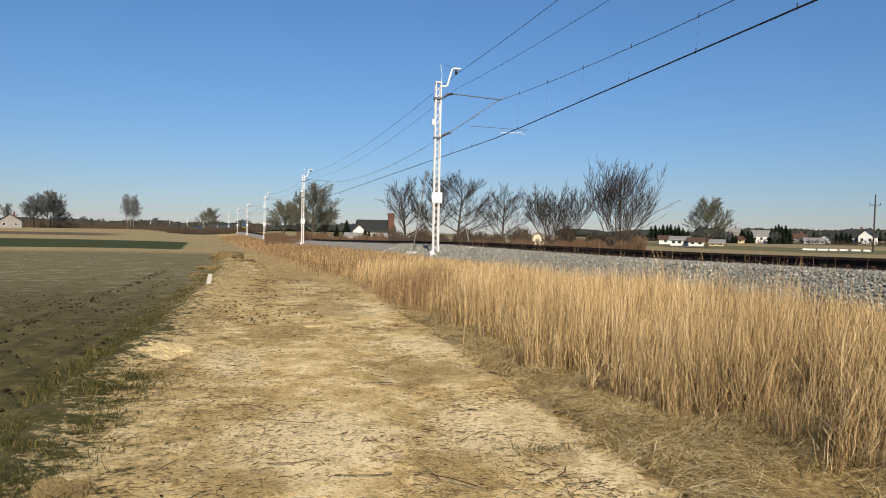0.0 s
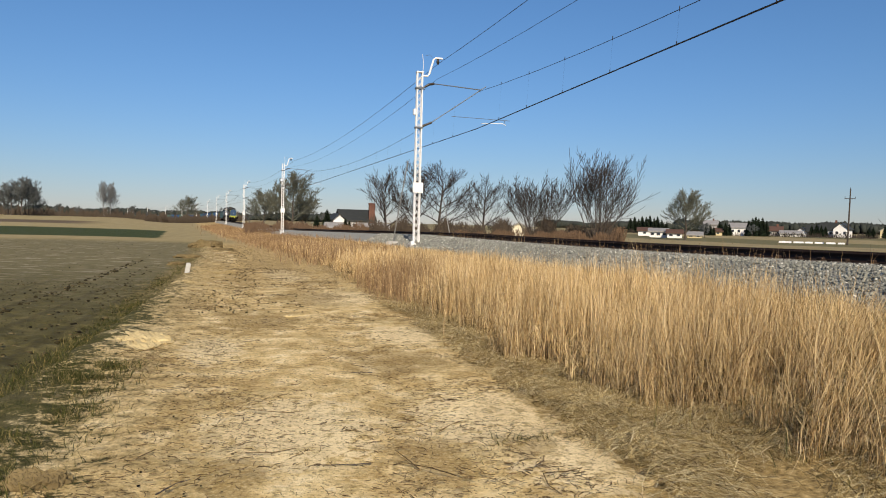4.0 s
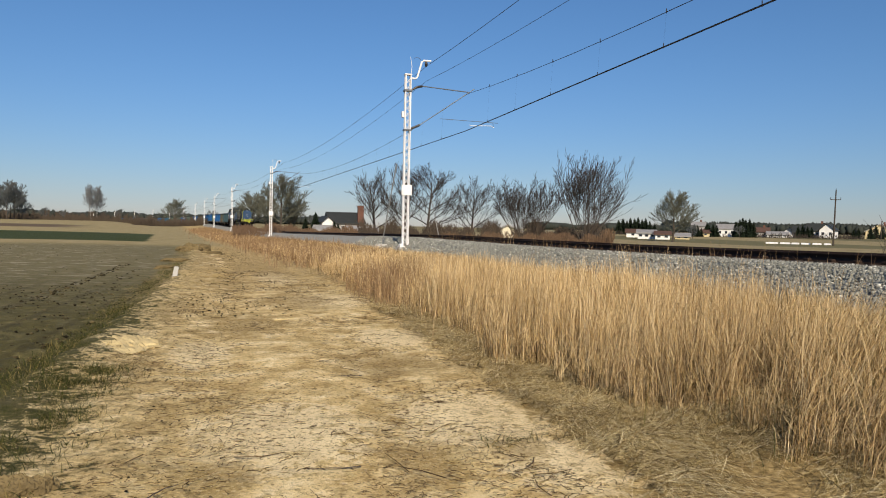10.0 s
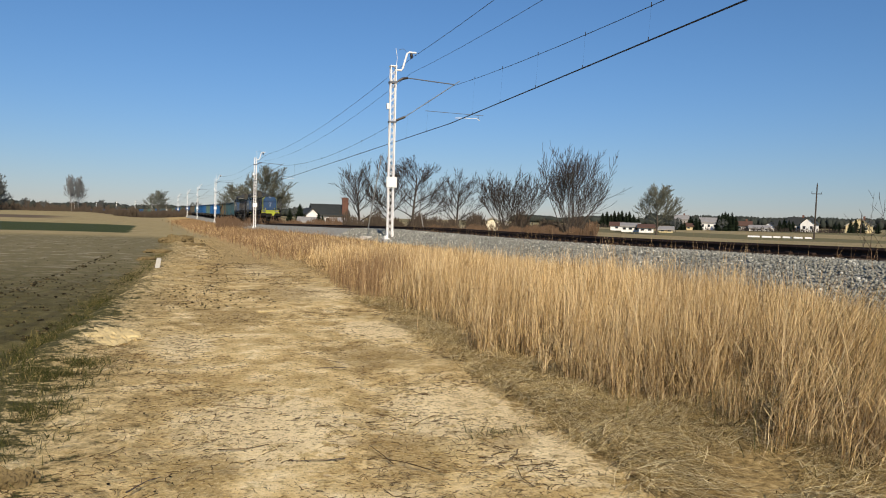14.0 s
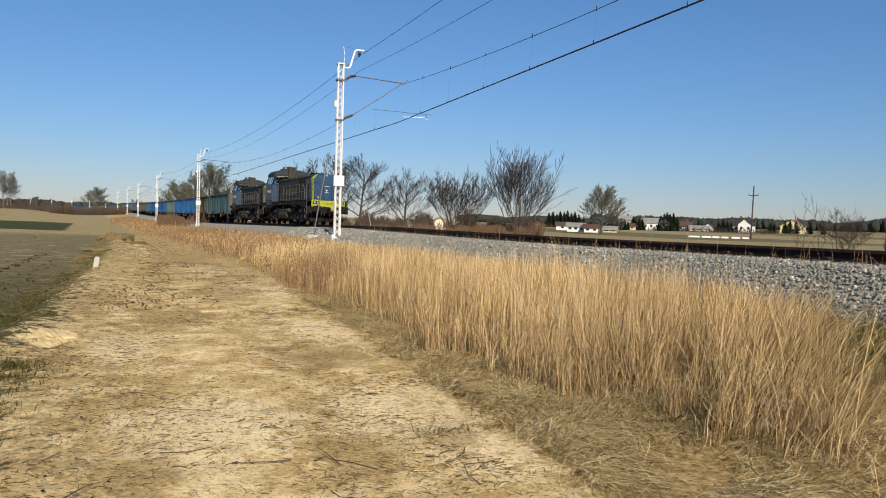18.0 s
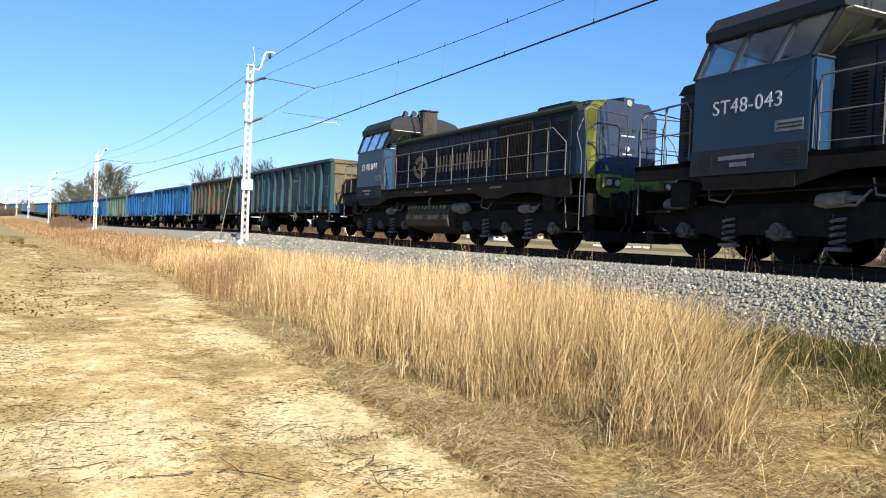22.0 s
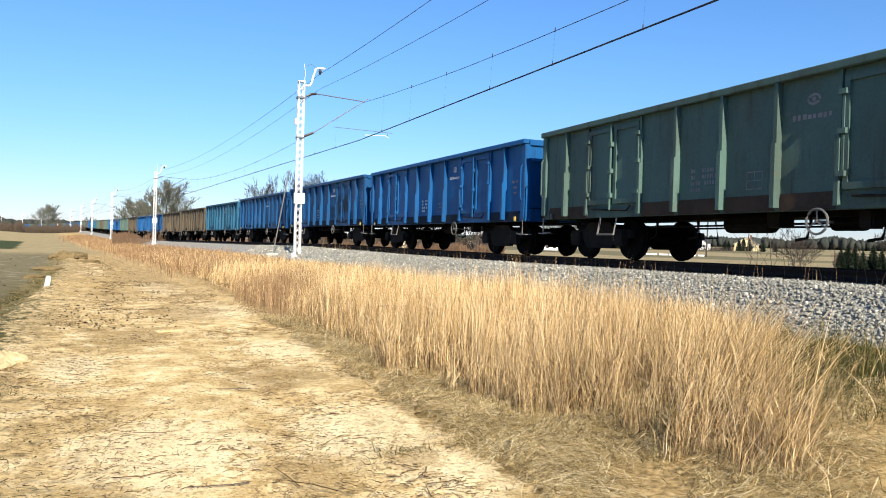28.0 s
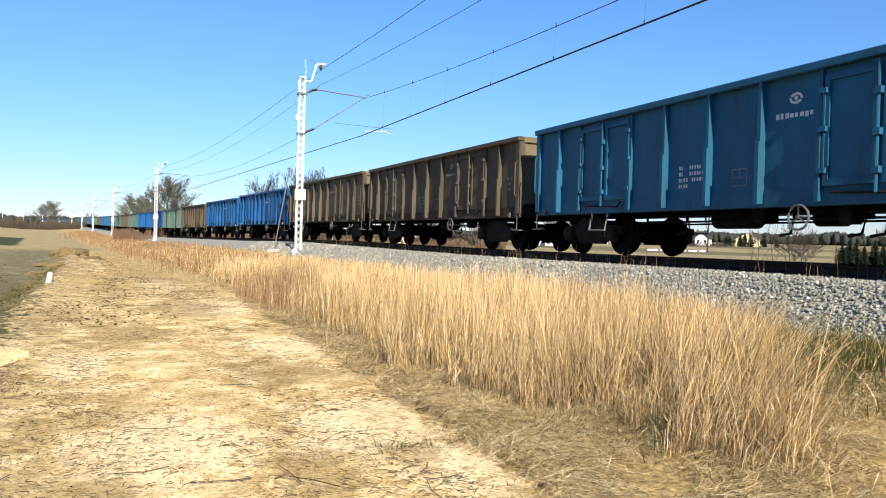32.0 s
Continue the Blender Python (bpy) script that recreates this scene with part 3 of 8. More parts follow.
def lattice_mast():
    """A white lattice mast, its foot at the origin, +Y towards the track, 8.9 m high."""
    top = empty("overhead_line_mast", Matrix(), "white painted lattice steel mast carrying railway overhead wires", "mast", "overhead line masts")
    part("foundation", box(-0.38, 0.38, -0.38, 0.38, -0.7, 0.06, 0.02), "concrete", top, "pale concrete footing")
    part("base_plate", box(-0.26, 0.26, -0.33, 0.33, 0.06, 0.13, 0.01), "white", top)
    for sy in (-1, 1):
        part("gusset", prism([(-0.13, 0.13), (0.13, 0.13), (0.11, 0.5), (-0.11, 0.5)], min(sy * 0.16, sy * 0.18), max(sy * 0.16, sy * 0.18)), "white", top)
        part("foot_bracket", box(-0.12, 0.12, min(sy * 0.16, sy * 0.3), max(sy * 0.16, sy * 0.3), 0.13, 0.24, 0.02), "white", top)
    for sx in (-1, 1):
        for sy in (-1, 1):
            bm = bmesh.new()
            x, y = sx * 0.11, sy * 0.155
            add_box(bm, x - 0.006, x + 0.006, min(y, y - sy * 0.05), max(y, y - sy * 0.05), 0.14, 8.88)
            add_box(bm, min(x, x - sx * 0.05), max(x, x - sx * 0.05), y - 0.006, y + 0.006, 0.14, 8.88)
            part("leg", bm, "white", top, "white angle-iron leg")
    for face in ("x", "y"):
        for s in (-1, 1):
            for flip in ((1, -1) if face == "x" else (1,)):
                bm = bmesh.new()
                k, z, step = 0, 0.22, 0.34
                pts = []
                while z < 8.8:
                    h = (1 if k % 2 else -1) * flip
                    pts.append((s * 0.112, h * 0.135, z) if face == "x" else (h * 0.09, s * 0.157, z))
                    z += step
                    k += 1
                tube(bm, pts, 0.012, 4)
                part("lacing", bm, "white", top, "zigzag lacing bar")
    part("cap", box(-0.14, 0.14, -0.18, 0.18, 8.86, 8.92, 0.005), "white", top)
    part("collar", box(-0.16, 0.16, -0.21, 0.21, 8.02, 8.12, 0.008), "steel", top)
    part("lower_collar", box(-0.15, 0.15, -0.2, 0.2, 6.02, 6.1, 0.008), "steel", top)
    part("sign_box", box(0.13, 0.19, -0.27, 0.27, 2.72, 3.25, 0.01), "white", top, "white blank number board")
    part("side_box", box(-0.1, 0.1, -0.3, -0.18, 6.7, 7.0, 0.01), "white", top)
    # feeder horn at the head
    bm = tube(bmesh.new(), [(0, 0.1, 8.72), (0, 0.43, 8.72), (0, 0.5, 8.82), (0, 0.72, 9.6), (0, 0.82, 9.67), (0, 1.2, 9.68)], 0.05, 8)
    part("feeder_bracket", bm, "white", top, "cranked white feeder bracket")
    part("feeder_insulator", tube(bmesh.new(), [(0, 0.95, 9.63), (0, 0.95, 9.5), (0, 0.95, 9.36)], [0.05, 0.09, 0.05], 8), "insulator", top)
    part("spike", tube(bmesh.new(), [(0, 0.15, 8.9), (0, 0.2, 9.3), (0, 0.12, 9.8)], 0.012, 5), "white", top)
    part("earth_hook", tube(bmesh.new(), [(0, 0.3, 9.75), (0, 0.5, 9.82), (0, 0.66, 9.7)], 0.01, 4), "steel", top)
    # cantilever
    part("tie_insulator", tube(bmesh.new(), [(0, 0.2, 8.12), (0, 0.5, 8.3), (0, 0.78, 8.36)], [0.04, 0.065, 0.06], 8), "insulator", top, "brown ribbed insulator")
    part("top_tie", tube(bmesh.new(), [(0, 0.78, 8.36), (0, 3.3, 8.24)], 0.028, 8), "steel", top)
    part("strut_insulator", tube(bmesh.new(), [(0, 0.2, 6.15), (0, 0.68, 6.37)], 0.06, 8), "insulator", top, "brown ribbed insulator")
    part("strut", tube(bmesh.new(), [(0, 0.68, 6.37), (0, 3.62, 8.44)], 0.022, 8), "steel", top, "slanting cantilever tube")
    part("register_tube", tube(bmesh.new(), [(0, 1.75, 6.76), (0, 5.0, 6.73)], 0.014, 6), "steel", top)
    part("steady_arm", tube(bmesh.new(), [(0, 4.8, 6.46), (0, 4.6, 6.56), (0, 3.4, 6.5)], 0.016, 6), "white", top)
    part("drop_rod", tube(bmesh.new(), [(0, 4.7, 6.73), (0, 4.75, 6.5)], 0.012, 4), "steel", top)
    return top


mast = lattice_mast()
mast.matrix_basis = on_line(MASTS[1], MAST_LAT, MAST_FOOT)
for a in MASTS[:1] + MASTS[2:]:
    copy_thing(mast, on_line(a, MAST_LAT, MAST_FOOT))


def span(a0, lat0, z0, a1, lat1, z1, sag, n=14):
    p, q = at(a0, lat0, z0), at(a1, lat1, z1)
    out = []
    for i in range(n + 1):
        t = i / n
        v = p.lerp(q, t)
        v.z -= 4 * sag * t * (1 - t)
        out.append(v)
    return out


def wire_ends(name, k):
    """Lat and height of a wire at mast number k; the line dips a little towards the nearest mast behind the eye."""
    lat, z, dip, swing = WIRES[name]
    return lat + (swing if k % 2 else -swing), z - (dip if k == 0 else 0)


WIRES = {"contact_wire": (0.05, 5.41, 0.9, 0.07), "carrier_wire": (0.1, 7.36, 0.9, 0.1), "feeder_wire": (-1.85, 8.62, 1.0, -0.2), "earth_wire": (-1.95, 7.85, 1.6, -0.1)}
SAG = {"contact_wire": 0.0, "carrier_wire": 1.2, "feeder_wire": 0.75, "earth_wire": 0.95}
WIRE_SIZE = {"contact_wire": 0.013, "carrier_wire": 0.011, "feeder_wire": 0.011, "earth_wire": 0.008}
WIRE_LABEL = {"contact_wire": "twin copper contact wire over the track", "carrier_wire": "sagging carrier wire over the track",
              "feeder_wire": "feeder wire hung from mast heads", "earth_wire": "thin earth wire beside the masts"}


def build_wires():
    for name in WIRES:
        top = empty(name, Matrix(), WIRE_LABEL[name], "wire", "overhead wires")
        for k, (a0, a1) in enumerate(zip(MASTS, MASTS[1:])):
            bm = bmesh.new()
            pts = span(a0, *wire_ends(name, k), a1, *wire_ends(name, k + 1), SAG[name])
            if name == "contact_wire":
                for d in (-0.022, 0.022):
                    tube(bm, [p + Vector((d, 0, 0)) for p in pts], WIRE_SIZE[name], 5)
            else:
                tube(bm, pts, WIRE_SIZE[name], 5)
            part("span", bm, "wire", top)
    top = empty("droppers", Matrix(), "thin droppers and clamps between contact and carrier wire", "dropper", "overhead wires")
    for k, (a0, a1) in enumerate(zip(MASTS[:5], MASTS[1:6])):
        hi = span(a0, *wire_ends("carrier_wire", k), a1, *wire_ends("carrier_wire", k + 1), SAG["carrier_wire"], 16)
        lo = span(a0, *wire_ends("contact_wire", k), a1, *wire_ends("contact_wire", k + 1), 0.0, 16)
        for i in range(1, 16):
            bm = tube(bmesh.new(), [hi[i], lo[i]], 0.0016, 3)
            for p in (hi[i], lo[i]):
                tube(bm, [p + Vector((0, 0, -0.03)), p + Vector((0, 0, 0.1))], 0.014, 4)
            part("dropper", bm, "wire", top)


build_wires()

# ---- train ----
V0 = 13.55
WAGON_PITCH, LOCO_LEN = 14.04, 16.97
COLOURS = ["grimy", "brown", "blue", "blue", "green", "blue", "blue", "navy", "teal", "brown", "brown", "blue", "blue", "brown", "green",
           "blue", "blue", "green", "brown", "green", "teal", "teal", "blue", "brown", "green", "green", "blue", "brown", "teal", "blue",
           "blue", "green", "brown", "brown", "blue", "teal", "green", "blue", "brown", "green", "blue", "brown"]


def nose(t):
    """Arc of the leading hood's front at t seconds."""
    drift = np.interp(t, [0, 9, 16, 18, 19, 20, 21, 22, 23, 24, 29, 31, 32], [-2.8, -1.2, 0.15, 0.7, 0.9, 0.65, 0.4, 0.12, 0.0, 0.0, 0.0, -0.38, -0.3])
    return 23.55 - V0 * (t - 20) - 0.02 * max(t - 22, 0) ** 2 + float(drift)


def ride(behind):
    """Rows for a vehicle whose middle rolls so far behind the nose."""
    return [(float(t), on_line(max(-190, nose(t) + behind))) for t in range(0, 33)]


MAT["blue"] = worn("blue_wagon_paint", (0.004, 0.083, 0.25), (0.004, 0.046, 0.13), 0.5, 0, 0.5, 0.9, 0.25, 20, 0.1, (1, 1, 0.35))
MAT["navy"] = worn("dark_blue_wagon_paint", (0.002, 0.062, 0.185), (0.004, 0.035, 0.095), 0.5, 0, 0.5, 0.9, 0.25, 20, 0.1, (1, 1, 0.35))
MAT["teal"] = worn("teal_wagon_paint", (0.014, 0.10, 0.185), (0.018, 0.062, 0.098), 0.55, 0, 0.5, 0.9, 0.25, 20, 0.1, (1, 1, 0.35))
MAT["grimy"] = worn("grimy_teal_wagon_paint", (0.014, 0.060, 0.084), (0.046, 0.052, 0.046), 0.6, 0, 0.55, 0.9, 0, 20, 0.15, (1, 1, 0.35))
MAT["green"] = worn("grey_green_wagon_paint", (0.072, 0.135, 0.118), (0.06, 0.075, 0.06), 0.65, 0, 0.6, 0.9, 0.25, 20, 0.15, (1, 1, 0.35))
MAT["brown"] = worn("brown_grey_wagon_paint", (0.095, 0.080, 0.056), (0.05, 0.039, 0.027), 0.75, 0, 0.6, 0.9, 0.25, 20, 0.2, (1, 1, 0.35))
MAT["rusty_wagon"] = worn("rusty_green_brown_paint", (0.046, 0.067, 0.056), (0.09, 0.068, 0.038), 0.75, 0, 0.45, 1.1, 0, 20, 0.2, (1, 1, 0.6), 0.51)
MAT["hood"] = worn("loco_blue_paint", (0.007, 0.014, 0.022), (0.012, 0.012, 0.011), 0.7, 0, 0.8, 0.8, 0, 20, 0.08)
# end walls of the dull wagons: beige, paler than their sides
MAT["beige"] = worn("pale_beige_end_paint", (0.15, 0.125, 0.08), (0.075, 0.05, 0.03), 0.75, 0, 0.6, 1.4, 0, 20, 0.2)
MAT["sill_grime"] = worn("grimy_blue_sill", (0.010, 0.022, 0.042), (0.022, 0.018, 0.014), 0.75, 0, 0.6, 2.5)
MAT["hood_blue"] = worn("hood_door_blue", (0.007, 0.019, 0.040), (0.011, 0.012, 0.014), 0.6, 0, 0.6, 0.8, 0, 20, 0.08)
MAT["hood_dusty"] = worn("dusty_hood_paint", (0.015, 0.026, 0.040), (0.034, 0.030, 0.024), 0.75, 0, 0.7, 0.9, 0, 20, 0.08)
MAT["loco_top"] = worn("loco_roof_green_grime", (0.024, 0.031, 0.021), (0.014, 0.018, 0.014), 0.8, 0, 0.5, 0.8)
MAT["yellow"] = worn("warning_yellow_paint", (0.34, 0.38, 0.02), (0.13, 0.14, 0.025), 0.6, 0, 0.35, 1.5)
MAT["faint"] = worn("faint_lettering", (0.14, 0.122, 0.098), (0.045, 0.04, 0.032), 0.8, 0, 0.6, 4)
MAT["cab_blue"] = worn("cab_blue_paint", (0.008, 0.030, 0.060), (0.014, 0.024, 0.034), 0.45, 0, 0.4, 0.8, 0, 20, 0.06)
MAT["letter"] = worn("faded_white_lettering", (0.58, 0.60, 0.62), (0.30, 0.32, 0.36), 0.7, 0, 0.5, 3)
MAT["letter_dim"] = worn("dim_grey_lettering", (0.22, 0.23, 0.24), (0.08, 0.08, 0.09), 0.8, 0, 0.5, 3)
MAT["yellow_ink"] = worn("faded_yellow_lettering", (0.34, 0.29, 0.13), (0.10, 0.10, 0.07), 0.8, 0, 0.5, 4)
MAT["spray"] = worn("dark_spray_paint", (0.006, 0.018, 0.045), (0.01, 0.03, 0.07), 0.6, 0, 0.5, 4)
MAT["black"] = plain("black_paint", (0.012, 0.012, 0.013), 0.6)
MAT["tank"] = worn("brown_tank_grime", (0.072, 0.062, 0.046), (0.034, 0.029, 0.022), 0.8, 0, 0.5, 1.5)
MAT["pale_steel"] = worn("bare_grey_steel", (0.115, 0.115, 0.11), (0.05, 0.047, 0.043), 0.6, 0.0, 0.4, 3)
MAT["spring"] = worn("dusty_spring_steel", (0.21, 0.19, 0.165), (0.038, 0.033, 0.028), 0.75, 0.0, 0.5, 6)
MAT["axle"] = worn("axle_box_grime", (0.13, 0.115, 0.10), (0.025, 0.022, 0.019), 0.8, 0, 0.6, 5)
MAT["stack"] = worn("exhaust_grey_brown", (0.065, 0.06, 0.05), (0.03, 0.027, 0.023), 0.8, 0, 0.5, 2)
MAT["cab_roof"] = worn("dark_roof_paint", (0.008, 0.013, 0.017), (0.007, 0.008, 0.009), 0.7, 0, 0.5, 1)
MAT["interior"] = plain("cab_lining", (0.52, 0.52, 0.48), 0.7)
MAT["rust"] = worn("rusty_steel", (0.065, 0.045, 0.032), (0.03, 0.024, 0.02), 0.85, 0, 0.6, 2.5)
MAT["dark_rail"] = worn("dark_painted_rail", (0.035, 0.05, 0.085), (0.02, 0.025, 0.035), 0.6, 0, 0.5, 3)
MAT["seat"] = plain("black_seat_cloth", (0.02, 0.02, 0.022), 0.9)
MAT["straw_yellow"] = plain("yellow_lashing_hook", (0.36, 0.26, 0.06), 0.6)


def glass_material():
    m, nt, b = material("window_glass", 0.05)
    b.inputs["Base Color"].default_value = (0.70, 0.74, 0.72, 1)
    b.inputs["Transmission Weight"].default_value = 1.0
    b.inputs["IOR"].default_value = 1.2
    return m


def glow_material(name, colour, strength):
    m, nt, b = material(name, 0.3)
    b.inputs["Base Color"].default_value = (*colour, 1)
    b.inputs["Emission Color"].default_value = (*colour, 1)
    b.inputs["Emission Strength"].default_value = strength
    return m


MAT["pane"] = glass_material()
MAT["lamp"] = glow_material("headlamp_glow", (0.27, 0.27, 0.25), 0.04)
MAT["nose"] = worn("nose_blue_paint", (0.008, 0.047, 0.125), (0.010, 0.033, 0.075), 0.45, 0, 0.4, 0.8)
MAT["nose_dirty"] = worn("grimy_nose_paint", (0.012, 0.03, 0.075), (0.015, 0.02, 0.03), 0.6, 0, 0.6, 0.8)
MAT["yellow_dirty"] = worn("grimy_yellow_paint", (0.20, 0.22, 0.02), (0.05, 0.055, 0.02), 0.65, 0, 0.6, 1.5)
MAT["warn"] = plain("yellow_warning_sign", (0.75, 0.55, 0.03), 0.5)


def disc(bm, x, y, z, r, half, sides=20, m=None):
    """A wheel-like disc across Y."""
    rings = []
    for yy, rr in ((y - half, r * 0.97), (y - half * 0.6, r), (y + half * 0.6, r), (y + half, r * 0.97)):
        rings.append([bm.verts.new((x + rr * math.cos(2 * math.pi * k / sides), yy, z + rr * math.sin(2 * math.pi * k / sides))) for k in range(sides)])
    for a, b in zip(rings, rings[1:]):
        for k in range(sides):
            bm.faces.new((a[k], a[(k + 1) % sides], b[(k + 1) % sides], b[k]))
    bm.faces.new(rings[0][::-1])
    bm.faces.new(rings[-1])
    bmesh.ops.recalc_face_normals(bm, faces=bm.faces)
    return bm


def wheel_mesh(r=0.46):
    """One wheel with tyre, flange, web and hub, centred at the origin, outside towards -Y."""
    bm = bmesh.new()
    disc(bm, 0, 0, 0, r, 0.065, 18)
    disc(bm, 0, 0.075, 0, r + 0.028, 0.014, 18)
    disc(bm, 0, -0.08, 0, r * 0.35, 0.04, 10)
    bmesh.ops.recalc_face_normals(bm, faces=bm.faces)
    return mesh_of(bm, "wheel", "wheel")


def coil(x, y, z0, z1, r, turns=4.5, wire=0.022):
    pts = []
    n = int(turns * 8)
    for i in range(n + 1):
        t = i / n
        w = 2 * math.pi * turns * t
        pts.append((x + r * math.cos(w), y + r * math.sin(w), z0 + (z1 - z0) * t))
    return tube(bmesh.new(), pts, wire, 4)


WHEEL = wheel_mesh()
LOCO_WHEEL = wheel_mesh(0.525)


BOGIE_DROP = 0.085     # the bodies ride this much higher on their springs


def wagon_bogie(parent, x):
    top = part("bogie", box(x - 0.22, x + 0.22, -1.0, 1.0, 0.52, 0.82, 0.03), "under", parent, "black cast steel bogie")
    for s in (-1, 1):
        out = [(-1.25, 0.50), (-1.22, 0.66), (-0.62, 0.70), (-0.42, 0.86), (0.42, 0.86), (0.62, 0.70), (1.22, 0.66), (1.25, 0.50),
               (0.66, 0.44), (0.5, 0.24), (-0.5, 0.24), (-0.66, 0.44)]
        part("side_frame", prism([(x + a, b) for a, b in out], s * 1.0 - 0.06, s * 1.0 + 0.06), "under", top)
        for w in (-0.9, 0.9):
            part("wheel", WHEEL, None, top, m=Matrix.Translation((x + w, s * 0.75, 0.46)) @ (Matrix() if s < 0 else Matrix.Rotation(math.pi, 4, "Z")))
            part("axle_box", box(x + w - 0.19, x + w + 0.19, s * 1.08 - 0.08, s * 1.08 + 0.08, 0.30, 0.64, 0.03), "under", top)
            bm = coil(x + w - 0.24, s * 1.03, 0.40, 0.62, 0.07, 3.5, 0.018)
            part("spring", bm, "spring", top)
    for w in (-0.9, 0.9):
        part("axle", tube(bmesh.new(), [(x + w, -0.7, 0.46), (x + w, 0.7, 0.46)], 0.08, 8), "wheel", top)
    return top


def hand_wheel(x, y, z, r):
    bm = bmesh.new()
    pts = [(x + r * math.cos(a), y, z + r * math.sin(a)) for a in np.linspace(0, 2 * math.pi, 21)]
    tube(bm, pts, 0.02, 6, False)
    for a in (math.pi / 2, math.pi * 7 / 6, math.pi * 11 / 6):
        tube(bm, [(x, y, z), (x + r * math.cos(a), y, z + r * math.sin(a))], 0.014, 5)
    tube(bm, [(x, y - 0.03, z), (x, y + 0.35, z)], 0.025, 6)
    return bm


def buffer_mesh(x, y, z, way):
    bm = bmesh.new()
    tube(bm, [(x, y, z), (x + way * 0.35, y, z)], 0.11, 12)
    tube(bm, [(x + way * 0.35, y, z), (x + way * 0.52, y, z)], 0.08, 12)
    tube(bm, [(x + way * 0.52, y, z), (x + way * 0.54, y, z), (x + way * 0.57, y, z)], [0.22, 0.23, 0.17], 16)
    return bm


def marks(parent, bars, y, mat="letter", name="marking"):
    """Flat painted bars on a side: x0, x1, z0, z1."""
    for x0, x1, z0, z1 in bars:
        part(name, box(x0, x1, min(y, y * 1.0025), max(y, y * 1.0025), z0, z1), mat, parent)


def eye_logo(parent, x, y, z, s, mat="letter", flip=1):
    """A plain emblem of two opposed crescents with a core."""
    for k in (0, 1):
        bm = bmesh.new()
        outer = [(math.cos(a), math.sin(a)) for a in np.linspace(-0.2, math.pi * 0.85, 12)]
        inner = [(0.62 * math.cos(a) + 0.08, 0.62 * math.sin(a) - 0.05) for a in np.linspace(math.pi * 0.85, -0.2, 12)]
        g = 1 if k == 0 else -1
        prism([(x + flip * g * s * a, z + g * s * 0.72 * b) for a, b in outer + inner], y - 0.002, y + 0.002, bm)
        part("emblem", bm, mat, parent)
    part("emblem_core", disc(bmesh.new(), x, y, z, s * 0.3, 0.002, 12), mat, parent)


RIBS = (-5.36, -1.3, -0.05, 1.2, 5.36)
POSTS = (-4.45, -2.46, 2.38, 4.42)


def scrawl(parent, strokes):
    """Looping spray-paint strokes: x0, x1, z0, z1, y, seed, material, half width."""
    for x0, x1, z0, z1, y, seed, mat, half in strokes:
        rng = random.Random(seed)
        f, g, p, q = rng.choice((2, 3, 4)), rng.choice((3, 5, 7)), rng.uniform(0, 6), rng.uniform(0, 6)
        pts = []
        for i in range(46):
            u = i / 45
            pts.append(Vector((x0 + (x1 - x0) * (0.75 * u + 0.13 * (1 + math.sin(6.28 * f * u + p))), y, (z0 + z1) / 2 + (z1 - z0) * 0.45 * math.sin(6.28 * g * u * 0.8 + q) * rng.uniform(0.75, 1))))
        bm = bmesh.new()
        for a, b in zip(pts, pts[1:]):
            d = (b - a).normalized()
            n = Vector((-d.z, 0, d.x)) * half
            bm.faces.new([bm.verts.new(v) for v in (a - n, b - n, b + n, a + n)])
        bmesh.ops.solidify(bm, geom=bm.faces[:], thickness=0.002)
        part("graffiti_stroke", bm, mat, parent, "sprayed graffiti stroke")


